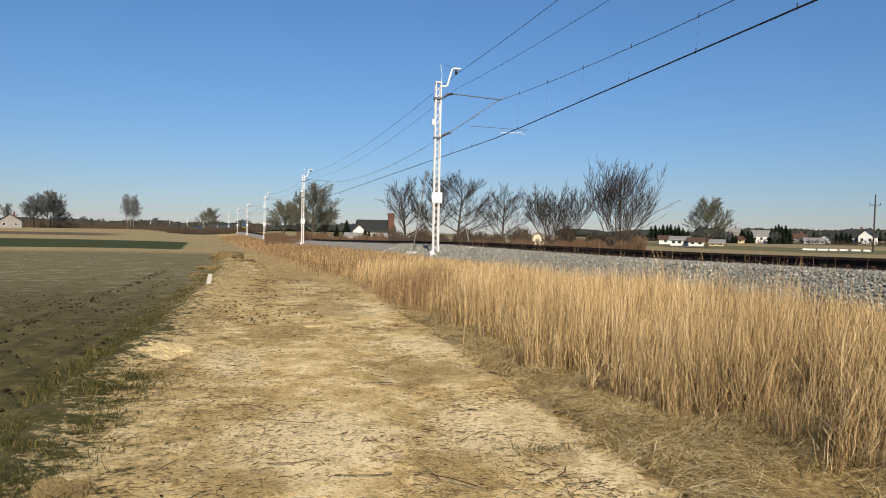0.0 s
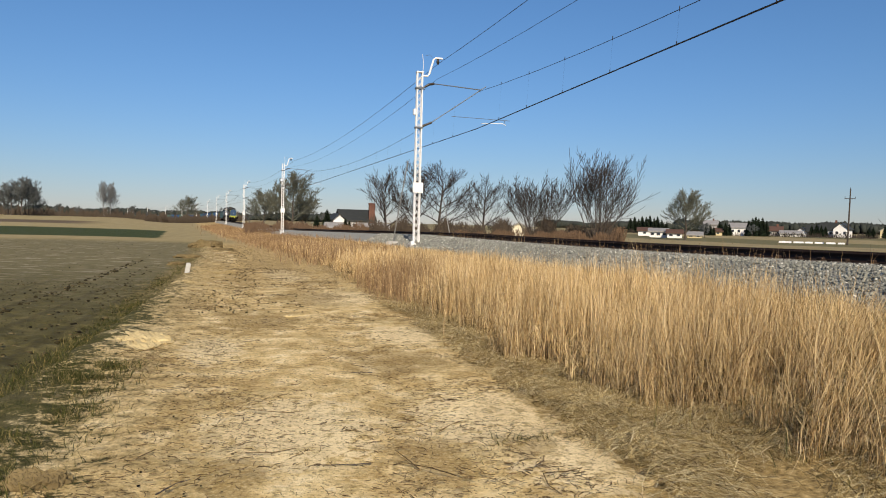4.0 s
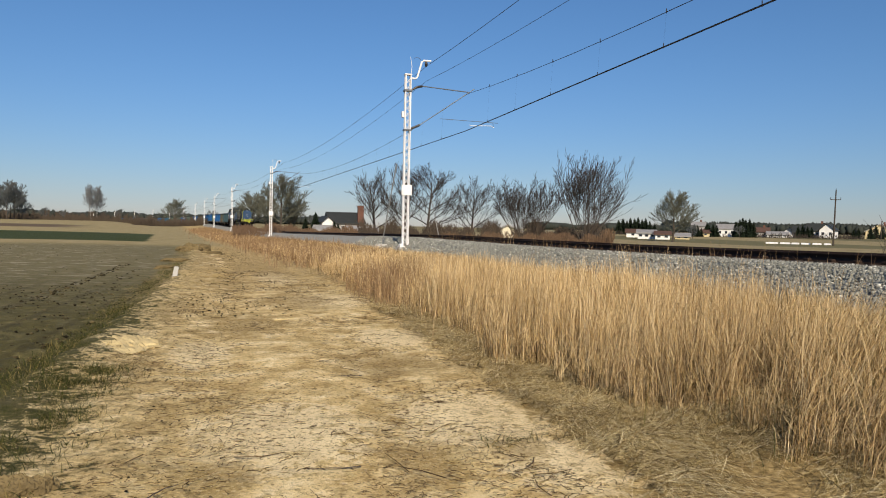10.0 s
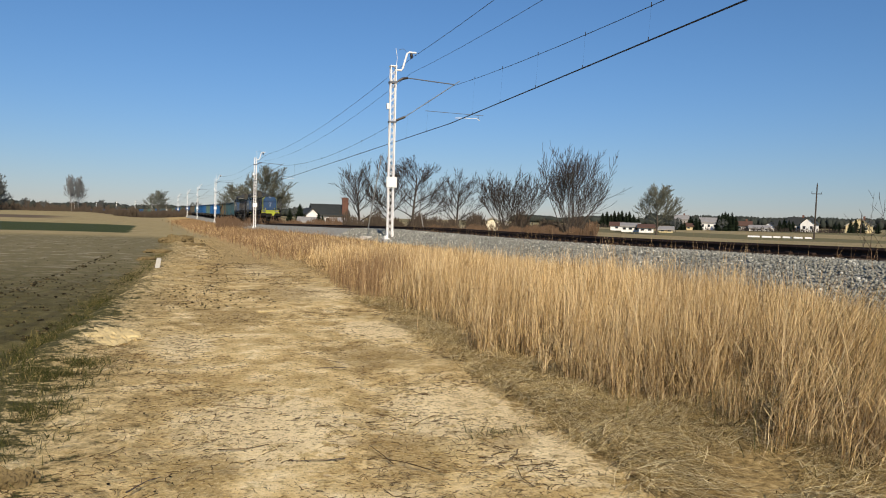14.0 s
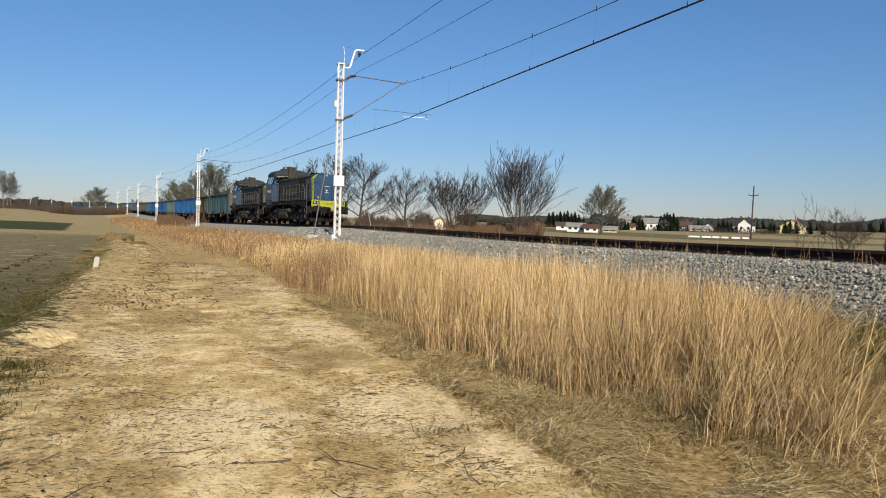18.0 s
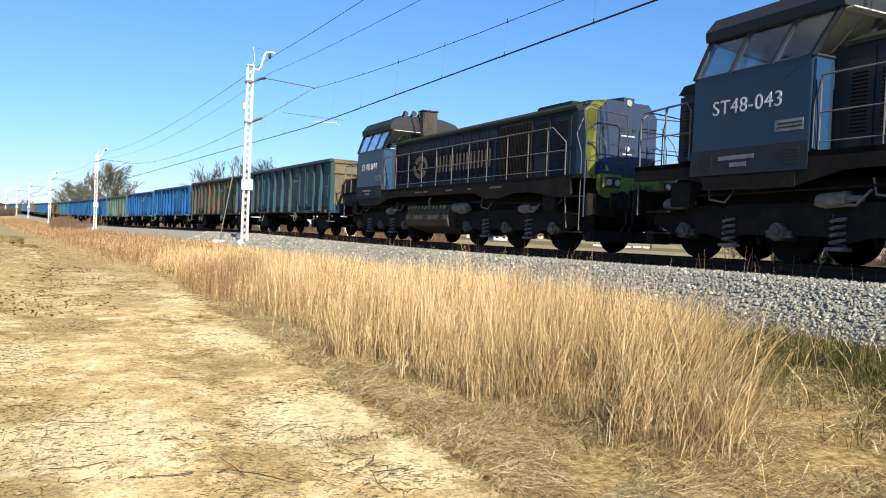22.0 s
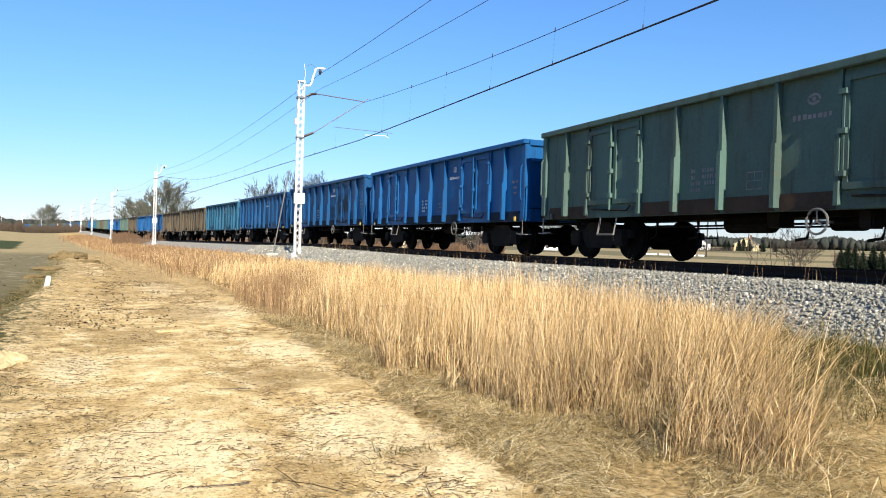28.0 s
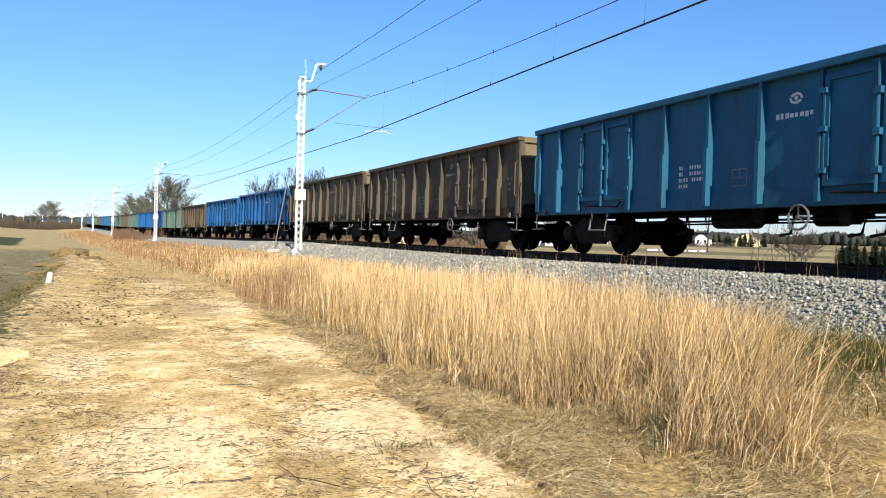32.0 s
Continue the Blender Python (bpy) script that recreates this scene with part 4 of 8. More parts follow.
def coal_wagon(mat, label, graffiti=False, end_panel=None):
    top = empty("coal_wagon", Matrix(), label, "wagon", "coal wagons of the train")
    L = 6.5
    part("floor", box(-L, L, -1.4, 1.4, 1.16, 1.24), "under", top)
    part("centre_sill", box(-6.5, 6.5, -0.3, 0.3, 0.82, 1.1, 0.02), "under", top)
    for s in (-1, 1):
        y = s * 1.42
        part("side_wall", box(-L, L, min(y, y - s * 0.05), max(y, y - s * 0.05), 1.08, 3.04), mat, top, "pressed steel side wall")
        part("side_sill", box(-L, L, min(s * 1.30, s * 1.44), max(s * 1.30, s * 1.44), 0.86, 1.1, 0.012), mat, top)
        rim = prism([(-L - 0.05, 3.0), (L + 0.05, 3.0), (L + 0.05, 3.13), (-L - 0.05, 3.13)], min(s * 1.38, s * 1.56), max(s * 1.38, s * 1.56))
        bmesh.ops.bevel(rim, geom=rim.edges[:], offset=0.015, segments=1, affect="EDGES")
        part("top_rim", rim, mat, top)
        for x in RIBS + POSTS:
            w = 0.036 if x in RIBS else 0.032
            bm = bmesh.new()
            ys = [s * 1.42, s * (1.575 if x in RIBS else 1.52)]
            # deep foot, slimmer head
            for (z0, z1, d, ww) in ((0.92, 2.0, ys[1], w * 1.25), (1.9, 3.0, s * (abs(ys[1]) - 0.04), w)):
                add_box(bm, x - ww, x + ww, min(ys[0], d), max(ys[0], d), z0, z1)
            bmesh.ops.recalc_face_normals(bm, faces=bm.faces)
            part("rib" if x in RIBS else "door_post", bm, mat, top)
        low = "rust" if mat in ("grimy", "brown", "green", "rusty_wagon") else mat if mat == "teal" else "sill_grime"
        for x0, x1 in ((-6.2, -5.42), (-5.3, -4.5), (-2.4, -1.36), (-1.24, -0.11), (0.01, 1.14), (1.26, 2.33), (4.48, 5.3), (5.42, 6.2)):
            part("stained_strip", box(x0, x1, min(s * 1.44, s * 1.446), max(s * 1.44, s * 1.446), 0.87, 1.09), low, top, "grime-stained lower strip")
            part("stained_ledge", prism([(x0, 1.09), (x1, 1.09), (x1, 1.15), (x0, 1.15)], min(s * 1.42, s * 1.438), max(s * 1.42, s * 1.438)), low, top)
        for c in (-3.46, 3.4):
            for k in (-1, 1):
                x0, x1 = (c - 0.94, c - 0.06) if k < 0 else (c + 0.06, c + 0.94)
                yo = s * 1.445
                bm = bmesh.new()
                add_box(bm, x0, x1, min(s * 1.42, yo), max(s * 1.42, yo), 1.16, 2.9)
                door = part("door", bm, mat, top, "hinged side door")
                bm = bmesh.new()
                d = s * 1.485
                for q in ((x0, x0 + 0.09, 1.16, 2.9), (x1 - 0.09, x1, 1.16, 2.9), (x0 + 0.09, x1 - 0.09, 2.8, 2.9), (x0 + 0.09, x1 - 0.09, 1.16, 1.27)):
                    add_box(bm, q[0], q[1], min(yo, d), max(yo, d), q[2], q[3])
                bmesh.ops.recalc_face_normals(bm, faces=bm.faces)
                part("door_frame", bm, mat, door)
                hx = x0 if k < 0 else x1
                bm = bmesh.new()
                for z in (1.4, 2.05, 2.65):
                    add_box(bm, hx - 0.07, hx + 0.07, min(s * 1.47, s * 1.54), max(s * 1.47, s * 1.54), z - 0.04, z + 0.04)
                bmesh.ops.recalc_face_normals(bm, faces=bm.faces)
                add_box(bm, hx - 0.02, hx + 0.02, min(s * 1.46, s * 1.5), max(s * 1.46, s * 1.5), 1.36, 2.69)
                part("hinge", bm, mat, door)
            bm = tube(bmesh.new(), [(c, s * 1.52, 1.02), (c, s * 1.52, 2.95)], 0.024, 6)
            for z in (1.35, 1.9, 2.5):
                add_box(bm, c - 0.06, c + 0.06, min(s * 1.48, s * 1.56), max(s * 1.48, s * 1.56), z - 0.05, z + 0.05)
            part("lock_bar", bm, mat, top)
            bm = tube(bmesh.new(), [(c - 0.75, s * 1.5, 1.06), (c + 0.6, s * 1.5, 1.0), (c + 0.8, s * 1.52, 1.12)], 0.02, 5)
            part("door_lever", bm, "under", top)
        for x in (-L + 0.06, L - 0.06):
            part("corner_post", box(x - 0.09, x + 0.09, min(s * 1.3, s * 1.5), max(s * 1.3, s * 1.5), 0.95, 3.0, 0.012), mat, top)
            bm = tube(bmesh.new(), [(x, s * 1.52, 1.45), (x, s * 1.57, 1.5), (x, s * 1.57, 2.35), (x, s * 1.52, 2.42)], 0.018, 6)
            part("grab_rail", bm, mat, top)
            bm = tube(bmesh.new(), [(x - 0.02, s * 1.46, 0.9), (x - 0.02, s * 1.46, 0.52), (x - 0.34 * (1 if x > 0 else -1), s * 1.46, 0.52)], 0.02, 5)
            add_box(bm, x - 0.2, x + 0.2, min(s * 1.3, s * 1.5), max(s * 1.3, s * 1.5), 0.48, 0.51)
            part("corner_step", bm, "pale_steel", top)
            part("lashing_hook", box(x - 0.42 * (1 if x > 0 else -1) - 0.045, x - 0.42 * (1 if x > 0 else -1) + 0.045, min(s * 1.44, s * 1.51), max(s * 1.44, s * 1.51), 0.86, 1.0, 0.02),
                 "straw_yellow" if mat in ("blue", "navy") else "pale_steel", top)
        bm = tube(bmesh.new(), [(-3.92, s * 1.42, 0.86), (-3.92, s * 1.5, 0.47), (-3.3, s * 1.5, 0.47), (-3.3, s * 1.42, 0.86)], 0.026, 5)
        part("foot_step", bm, "pale_steel", top, "bent steel foot step")
        part("brake_wheel", hand_wheel(2.05, s * 1.5, 0.68, 0.2), "pale_steel", top, "spoked hand brake wheel")
        yb = s * 1.424
        ink = "yellow_ink" if mat == "grimy" else "letter" if mat in ("blue", "teal", "navy") else "letter_dim"
        for z, runs in ((1.66, ((-0.92, 2), (-0.62, 5))), (1.54, ((-0.92, 2), (-0.62, 6))), (1.42, ((-0.92, 4), (-0.55, 5))), (1.30, ((-0.92, 4),))):
            bm = bmesh.new()
            for x0, count in runs:
                for i in range(count):
                    add_box(bm, x0 + i * 0.068, x0 + i * 0.068 + (0.046, 0.03, 0.04)[i % 3], min(yb, yb * 1.0025), max(yb, yb * 1.0025), z, z + 0.07)
            tagged(part("number_bar", bm, ink, top), kind="stuff")
        marks(top, [(0.5, 0.86, 1.26, 1.275), (0.5, 0.86, 1.56, 1.575), (0.5, 0.515, 1.26, 1.575), (0.845, 0.86, 1.26, 1.575), (0.5, 0.86, 1.41, 1.42), (0.67, 0.68, 1.26, 1.56)], yb, "letter_dim", "load_table")
        marks(top, [(1.46 + i * 0.098, 1.46 + i * 0.098 + (0.07, 0.055, 0.078)[i % 3], 2.33 - 0.02 * (i == 6), 2.42 - 0.02 * (i > 2)) for i in range(8)], yb, ink, "wordmark_bar")
        eye_logo(top, 1.86, yb, 2.64, 0.13, ink)
        marks(top, [(5.72, 5.88, 1.95, 2.02), (5.95, 6.06, 1.95, 2.02), (5.8, 5.98, 1.8, 1.86), (5.82, 5.98, 1.64, 1.7)], yb, "letter_dim", "marking")
    end_mat = "beige" if mat in ("grimy", "brown", "rusty_wagon") else mat
    for e in (-1, 1):
        x = e * L
        part("end_wall", box(min(x, x - e * 0.05), max(x, x - e * 0.05), -1.37, 1.37, 1.08, 3.04), end_mat, top)
        part("end_rim", box(min(x - e * 0.05, x + e * 0.06), max(x - e * 0.05, x + e * 0.06), -1.37, 1.37, 2.96, 3.125, 0.012), end_mat, top)
        for yy in (-0.85, -0.28, 0.28, 0.85):
            bm = prism([(x, 1.0), (x + e * 0.13, 1.0), (x + e * 0.05, 2.6), (x, 2.6)], yy - 0.05, yy + 0.05)
            part("end_rib", bm, end_mat, top)
        part("end_beam", box(min(x, x + e * 0.09), max(x, x + e * 0.09), -1.35, 1.35, 0.86, 1.2, 0.012), mat if mat != "brown" else "under", top)
        part("end_band", box(min(x, x + e * 0.07), max(x, x + e * 0.07), -1.37, 1.37, 2.52, 2.62, 0.01), end_mat, top)
        for yy in (-0.875, 0.875):
            part("buffer", buffer_mesh(x + e * 0.06, yy, 1.04, e), "under", top, "round black buffer")
        part("coupling", tube(bmesh.new(), [(x + e * 0.1, 0, 1.0), (x + e * 0.4, 0, 0.95), (x + e * 0.52, 0, 0.7)], 0.05, 6), "under", top)
        part("brake_hose", tube(bmesh.new(), [(x + e * 0.1, 0.35, 0.9), (x + e * 0.3, 0.37, 0.55), (x + e * 0.45, 0.3, 0.42), (x + e * 0.58, 0.2, 0.5)], 0.028, 6), "black", top)
        if mat in ("navy", "blue", "teal"):
            bm = bmesh.new()
            add = [bm.verts.new((x + e * 0.066, yy, z)) for yy, z in ((-0.62, 2.74), (-0.38, 2.74), (-0.5, 2.93))]
            bm.faces.new(add)
            bmesh.ops.solidify(bm, geom=bm.faces[:], thickness=0.004)
            part("warning_sign", bm, "warn", top, "yellow warning triangle")
        wagon_bogie(top, e * 4.5).location.z -= BOGIE_DROP
    part("air_tank", tube(bmesh.new(), [(-1.0, -0.35, 0.72), (-0.97, -0.35, 0.72), (0.1, -0.35, 0.72), (0.13, -0.35, 0.72)], [0.12, 0.19, 0.19, 0.12], 12), "under", top)
    part("brake_cylinder", tube(bmesh.new(), [(0.9, 0.3, 0.76), (1.5, 0.3, 0.76), (1.52, 0.3, 0.76), (2.0, 0.3, 0.76)], [0.17, 0.17, 0.05, 0.05], 12), "under", top)
    for x in (-2.9, -1.6, 1.15, 2.55, 2.95):
        part("brake_lever", tube(bmesh.new(), [(x, -0.62, 1.0), (x + 0.06, -0.66, 0.72), (x - 0.04, -0.62, 0.44), (x - 0.3, -0.6, 0.4)], 0.03, 5), "under", top)
    part("valve_block", box(0.35, 0.7, -0.8, -0.45, 0.62, 0.95, 0.03), "under", top)
    part("load_sensor", box(2.45, 2.7, -1.1, -0.8, 0.58, 0.86, 0.03), "under", top)
    for yy in (-0.62, 0.55):
        part("brake_rod", tube(bmesh.new(), [(-3.2, yy, 0.66), (3.2, yy, 0.7)], 0.022, 5), "under", top)
    if end_panel:
        part("fresh_panel", box(5.44, 6.28, -1.428, -1.422, 1.12, 2.98), end_panel, top, "freshly painted blue panel")
        part("fresh_rib", box(5.28, 5.44, -1.625, -1.61, 0.94, 2.0), end_panel, top, "blue painted rib foot")
    if graffiti:
        scrawl(top, ((-4.2, -3.5, 1.35, 2.2, -1.492, 11, "letter", 0.008), (-2.3, -1.4, 1.3, 2.3, -1.424, 12, "spray", 0.02), (-1.0, -0.3, 1.3, 2.1, -1.424, 13, "spray", 0.022),
                     (1.4, 2.2, 1.2, 1.9, -1.424, 14, "spray", 0.02), (2.5, 3.3, 1.4, 2.5, -1.492, 15, "spray", 0.03), (3.5, 4.3, 1.4, 2.4, -1.492, 16, "spray", 0.03)))
    if end_panel:
        scrawl(top, ((1.35, 2.25, 1.15, 1.75, -1.424, 21, "letter_dim", 0.009), (1.5, 2.2, 1.7, 2.1, -1.424, 22, "letter_dim", 0.007)))
    return top


# ---- diesel locomotives ----
def text_mesh(body, size, mat, m):
    cu = bpy.data.curves.new("lettering", "FONT")
    cu.body, cu.size, cu.extrude, cu.align_x, cu.align_y = body, size, 0.003, "CENTER", "CENTER"
    cu.space_character = 1.08
    ob = bpy.data.objects.new("lettering", cu)
    scene.collection.objects.link(ob)
    me = bpy.data.meshes.new_from_object(ob.evaluated_get(bpy.context.evaluated_depsgraph_get()))
    bpy.data.objects.remove(ob)
    me.materials.clear()
    me.materials.append(MAT[mat])
    me.transform(m)
    return me


NEAR_SIDE = Matrix.Rotation(math.pi / 2, 4, "X")     # lettering that faces -Y


def loco_bogie(parent, x):
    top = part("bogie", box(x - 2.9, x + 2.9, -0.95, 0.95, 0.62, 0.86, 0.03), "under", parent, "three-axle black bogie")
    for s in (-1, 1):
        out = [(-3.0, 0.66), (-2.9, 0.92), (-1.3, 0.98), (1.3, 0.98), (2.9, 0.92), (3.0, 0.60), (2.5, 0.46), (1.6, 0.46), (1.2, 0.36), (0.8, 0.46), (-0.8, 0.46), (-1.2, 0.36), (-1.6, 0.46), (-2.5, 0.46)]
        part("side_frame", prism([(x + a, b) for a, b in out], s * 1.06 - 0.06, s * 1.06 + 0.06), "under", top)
        for w in (-2.1, 0.0, 2.1):
            part("wheel", LOCO_WHEEL, None, top, m=Matrix.Translation((x + w, s * 0.75, 0.525)) @ (Matrix() if s < 0 else Matrix.Rotation(math.pi, 4, "Z")))
            bm = bmesh.new()
            disc(bm, x + w, s * 1.14, 0.52, 0.15, 0.07, 14)
            disc(bm, x + w, s * 1.22, 0.52, 0.08, 0.03, 10)
            add_box(bm, x + w - 0.24, x + w + 0.24, s * 1.1 - 0.06, s * 1.1 + 0.06, 0.42, 0.54)
            part("axle_box", bm, "axle", top, "dusty grey axle box")
            part("horn_guide", box(x + w - 0.32, x + w + 0.32, min(s * 1.02, s * 1.1), max(s * 1.02, s * 1.1), 0.36, 0.8, 0.03), "under", top)
            part("brake_hanger", tube(bmesh.new(), [(x + w - 0.5, s * 0.98, 0.92), (x + w - 0.56, s * 1.0, 0.5), (x + w - 0.5, s * 1.0, 0.3)], 0.035, 5), "under", top)
        for w in (-1.05, 1.05):
            part("spring", coil(x + w, s * 1.12, 0.30, 0.78, 0.11, 4.5, 0.028), "spring", top, "large coil spring")
            part("spring_seat", box(x + w - 0.17, x + w + 0.17, s * 1.12 - 0.12, s * 1.12 + 0.12, 0.24, 0.30, 0.02), "spring", top)
        for w in (-2.55, 0.75):
            part("brake_cylinder", tube(bmesh.new(), [(x + w, s * 1.2, 1.0), (x + w + 0.12, s * 1.2, 1.0), (x + w + 0.5, s * 1.2, 1.02), (x + w + 0.52, s * 1.2, 1.02), (x + w + 0.72, s * 1.2, 1.02)],
                                             [0.10, 0.12, 0.12, 0.05, 0.05], 10), "spring", top)
        part("sand_pipe", tube(bmesh.new(), [(x + 1.6, s * 1.2, 1.15), (x + 1.4, s * 1.25, 0.92), (x + 0.7, s * 1.22, 0.95)], 0.025, 5), "spring", top)
    return top


def railing(parent, pts, posts, mat="pale_steel"):
    """Top and middle rails through points, with posts down to the deck."""
    part("handrail", tube(bmesh.new(), pts, 0.016, 6), mat, parent)
    for p in posts:
        part("handrail_post", tube(bmesh.new(), p, 0.014, 6), mat, parent)


def locomotive(number, label, nose_mat="nose", yellow_mat="yellow", hood_mat="hood", door_mat="hood_blue"):
    top = empty("diesel_locomotive", Matrix(), label, "locomotive", "coupled locomotives")
    # frame
    part("deck", box(-7.93, 7.34, -1.5, 1.5, 1.56, 1.65), "under", top)
    for s in (-1, 1):
        out = [(-7.93, 1.65), (6.9, 1.65), (6.9, 1.2), (6.5, 1.14), (5.3, 1.3), (4.6, 1.3), (3.9, 1.18), (3.2, 1.18), (2.5, 1.36), (-2.6, 1.36), (-3.4, 1.34), (-4.2, 1.14),
               (-5.0, 1.1), (-5.7, 1.16), (-6.5, 1.34), (-7.93, 1.36)]
        part("side_sill", prism(out, min(s * 1.44, s * 1.5), max(s * 1.44, s * 1.5)), "under", top, "grimy scalloped frame side")
    part("frame_beam", box(-7.7, 6.9, -0.6, 0.6, 1.1, 1.56), "under", top)
    # long hood: sides, roof, doors and louvres
    HX0, HX1, HW = -4.0, 6.38, 0.98
    part("hood", box(HX0, HX1, -HW, HW, 1.65, 3.3), hood_mat, top, "long dark blue engine hood")
    roof = bmesh.new()
    prof = [(-HW - 0.05, 3.25), (-HW - 0.05, 3.32), (-HW + 0.3, 3.48), (0, 3.54), (HW - 0.3, 3.48), (HW + 0.05, 3.32), (HW + 0.05, 3.25)]
    a = [roof.verts.new((HX0 + 0.2, y, z)) for y, z in prof]
    b = [roof.verts.new((HX1, y, z)) for y, z in prof]
    roof.faces.new(a)
    roof.faces.new(b[::-1])
    for i in range(len(prof)):
        roof.faces.new((a[i], b[i], b[(i + 1) % len(prof)], a[(i + 1) % len(prof)]))
    bmesh.ops.recalc_face_normals(roof, faces=roof.faces)
    part("hood_roof", roof, "loco_top", top, "dull olive hood roof")
    part("roof_hatch", box(4.0, 5.5, -0.5, 0.5, 3.5, 3.62, 0.03), "loco_top", top)
    # front: yellow shoulder, face, doors
    nose_prof = [(-HW, 1.65), (-HW, 3.2), (-HW + 0.32, 3.46), (HW - 0.32, 3.46), (HW, 3.2), (HW, 1.65)]
    inner = [(-HW + 0.08, 1.65), (-HW + 0.08, 3.13), (-HW + 0.36, 3.42), (HW - 0.36, 3.42), (HW - 0.08, 3.13), (HW - 0.08, 1.65)]
    def rake(base, z):
        return base - 0.15 * (z - 1.65)
    for name, x0, x1, p0, p1, mat in (("nose_shell", HX1, 6.84, nose_prof, nose_prof, nose_mat), ("yellow_shoulder", 6.84, 6.98, nose_prof, inner, yellow_mat)):
        bm = bmesh.new()
        a = [bm.verts.new((x0 if name == "nose_shell" else rake(x0, z), y, z)) for y, z in p0]
        b = [bm.verts.new((rake(x1, z) if name == "nose_shell" else x1, y, z)) for y, z in p1]
        bm.faces.new(a)
        bm.faces.new(b[::-1])
        for i in range(6):
            bm.faces.new((a[i], b[i], b[(i + 1) % 6], a[(i + 1) % 6]))
        bmesh.ops.recalc_face_normals(bm, faces=bm.faces)
        if name == "yellow_shoulder":
            for f in bm.faces:
                c = f.calc_center_median()
                f.material_index = 0 if abs(c.y) > 0.7 else 1
            bm = mesh_of(bm, name, mat, nose_mat)
        part(name, bm, mat, top, "yellow warning band round the nose" if mat == yellow_mat else "")
    # flat upright face with its doors and vents
    lean = Matrix.Translation((6.985, 0, 0))
    fx = 0.0
    bm = bmesh.new()
    a = [bm.verts.new((0.012, y * 0.985, z)) for y, z in inner]
    b = [bm.verts.new((-0.03, y * 0.985, z)) for y, z in inner]
    bm.faces.new(a)
    for i in range(6):
        bm.faces.new((a[i], b[i], b[(i + 1) % 6], a[(i + 1) % 6]))
    bmesh.ops.recalc_face_normals(bm, faces=bm.faces)
    face = part("nose_face", bm, nose_mat, top, "flat blue nose", lean)
    bm = bmesh.new()
    prism([(6.3, 3.35), (7.0, 3.28), (7.0, 3.52), (6.3, 3.56)], -0.16, 0.16, bm)
    part("headlight_box", bm, nose_mat, top)
    part("headlight", disc(bmesh.new(), 0, 0, 0, 0.08, 0.012, 18), "lamp", top, "round top headlight", Matrix.Translation((7.012, 0, 3.4)) @ Matrix.Rotation(math.pi / 2, 4, "Z"))
    for yy in (-0.42, 0.42):
        door = part("nose_door", box(0.014, 0.03, yy - 0.4, yy + 0.4, 1.72, 2.86, 0.006), nose_mat, face)
        for z in (1.85, 2.3, 2.78):
            for o in (-0.25, 0.25):
                part("nose_vent", box(0.03, 0.04, yy + o - 0.045, yy + o + 0.045, z - 0.04, z + 0.04), "black", face)
        part("nose_hinge", tube(bmesh.new(), [(0.035, yy * 1.93, 1.8), (0.035, yy * 1.93, 2.75)], 0.012, 5), "black", face)
    for y0, y1, z0, z1 in ((-0.2, 0.2, 2.62, 2.645), (-0.14, 0.14, 2.2, 2.22)):
        part("number_bar", box(0.031, 0.035, y0, y1, z0, z1), "letter", face)
    part("nose_emblem", disc(bmesh.new(), 0, 0, 0, 0.06, 0.004, 14), "letter", face, "", Matrix.Translation((0.036, 0, 2.34)) @ Matrix.Rotation(math.pi / 2, 4, "Z"))
    for x in (-0.6, 0.6):
        bm = bmesh.new()
        prism([(x - 0.08, 1.8), (x + 0.08, 1.8), (x, 1.94)], 0.031, 0.035, bm)
        bmesh.ops.rotate(bm, verts=bm.verts, cent=(0, 0, 0), matrix=Matrix.Rotation(-math.pi / 2, 3, "Z"))
        part("warning_sign", bm, "warn", face, "yellow warning triangle")
    # louvred hood doors
    slat = []
    for s in (-1, 1):
        y = s * HW
        x = HX0 + 0.22
        k = 0
        while x < 2.85:
            w = 0.44
            door = part("hood_door", box(x, x + w, min(y, y + s * 0.022), max(y, y + s * 0.022), 1.72, 3.18, 0.006), hood_mat, top)
            bm = bmesh.new()
            z = 1.95
            while z < 2.85:
                m = Matrix.Translation((x + w / 2, y + s * 0.03, z)) @ Matrix.Rotation(s * 0.6, 4, "X")
                add_box(bm, -0.13, 0.13, -0.024, 0.024, -0.004, 0.004, m)
                z += 0.058
            part("louvre", bm, "under", door, "dark louvre slats")
            x += w + 0.035
            k += 1
        # radiator grille of upright slats
        grille = part("radiator_grille", box(3.02, 4.6, min(y, y + s * 0.012), max(y, y + s * 0.012), 1.75, 3.18), "black", top, "dark radiator shutter")
        bm = bmesh.new()
        for x in np.arange(3.06, 4.58, 0.07):
            add_box(bm, x, x + 0.03, min(y, y + s * 0.045), max(y, y + s * 0.045), 1.78, 3.15)
        part("shutter_slat", bm, "under", grille)
        for x0, x1, z0, z1 in ((4.8, 5.25, 2.35, 3.05), (5.62, 6.1, 1.85, 3.05)):
            door = part("hood_door", box(x0 - 0.08, x1 + 0.08, min(y, y + s * 0.022), max(y, y + s * 0.022), 1.72, 3.18, 0.006), door_mat, top)
            bm = bmesh.new()
            z = z0
            while z < z1:
                add_box(bm, -0.23, 0.23, -0.024, 0.024, -0.004, 0.004, Matrix.Translation(((x0 + x1) / 2, y + s * 0.03, z)) @ Matrix.Rotation(s * 0.6, 4, "X"))
                z += 0.058
            part("louvre", bm, "black", door, "dark louvre slats")
        # emblem and word mark as plain shapes
        ye = y + s * 0.05
        eye_logo(top, -1.85, ye, 2.36, 0.52, "faint")
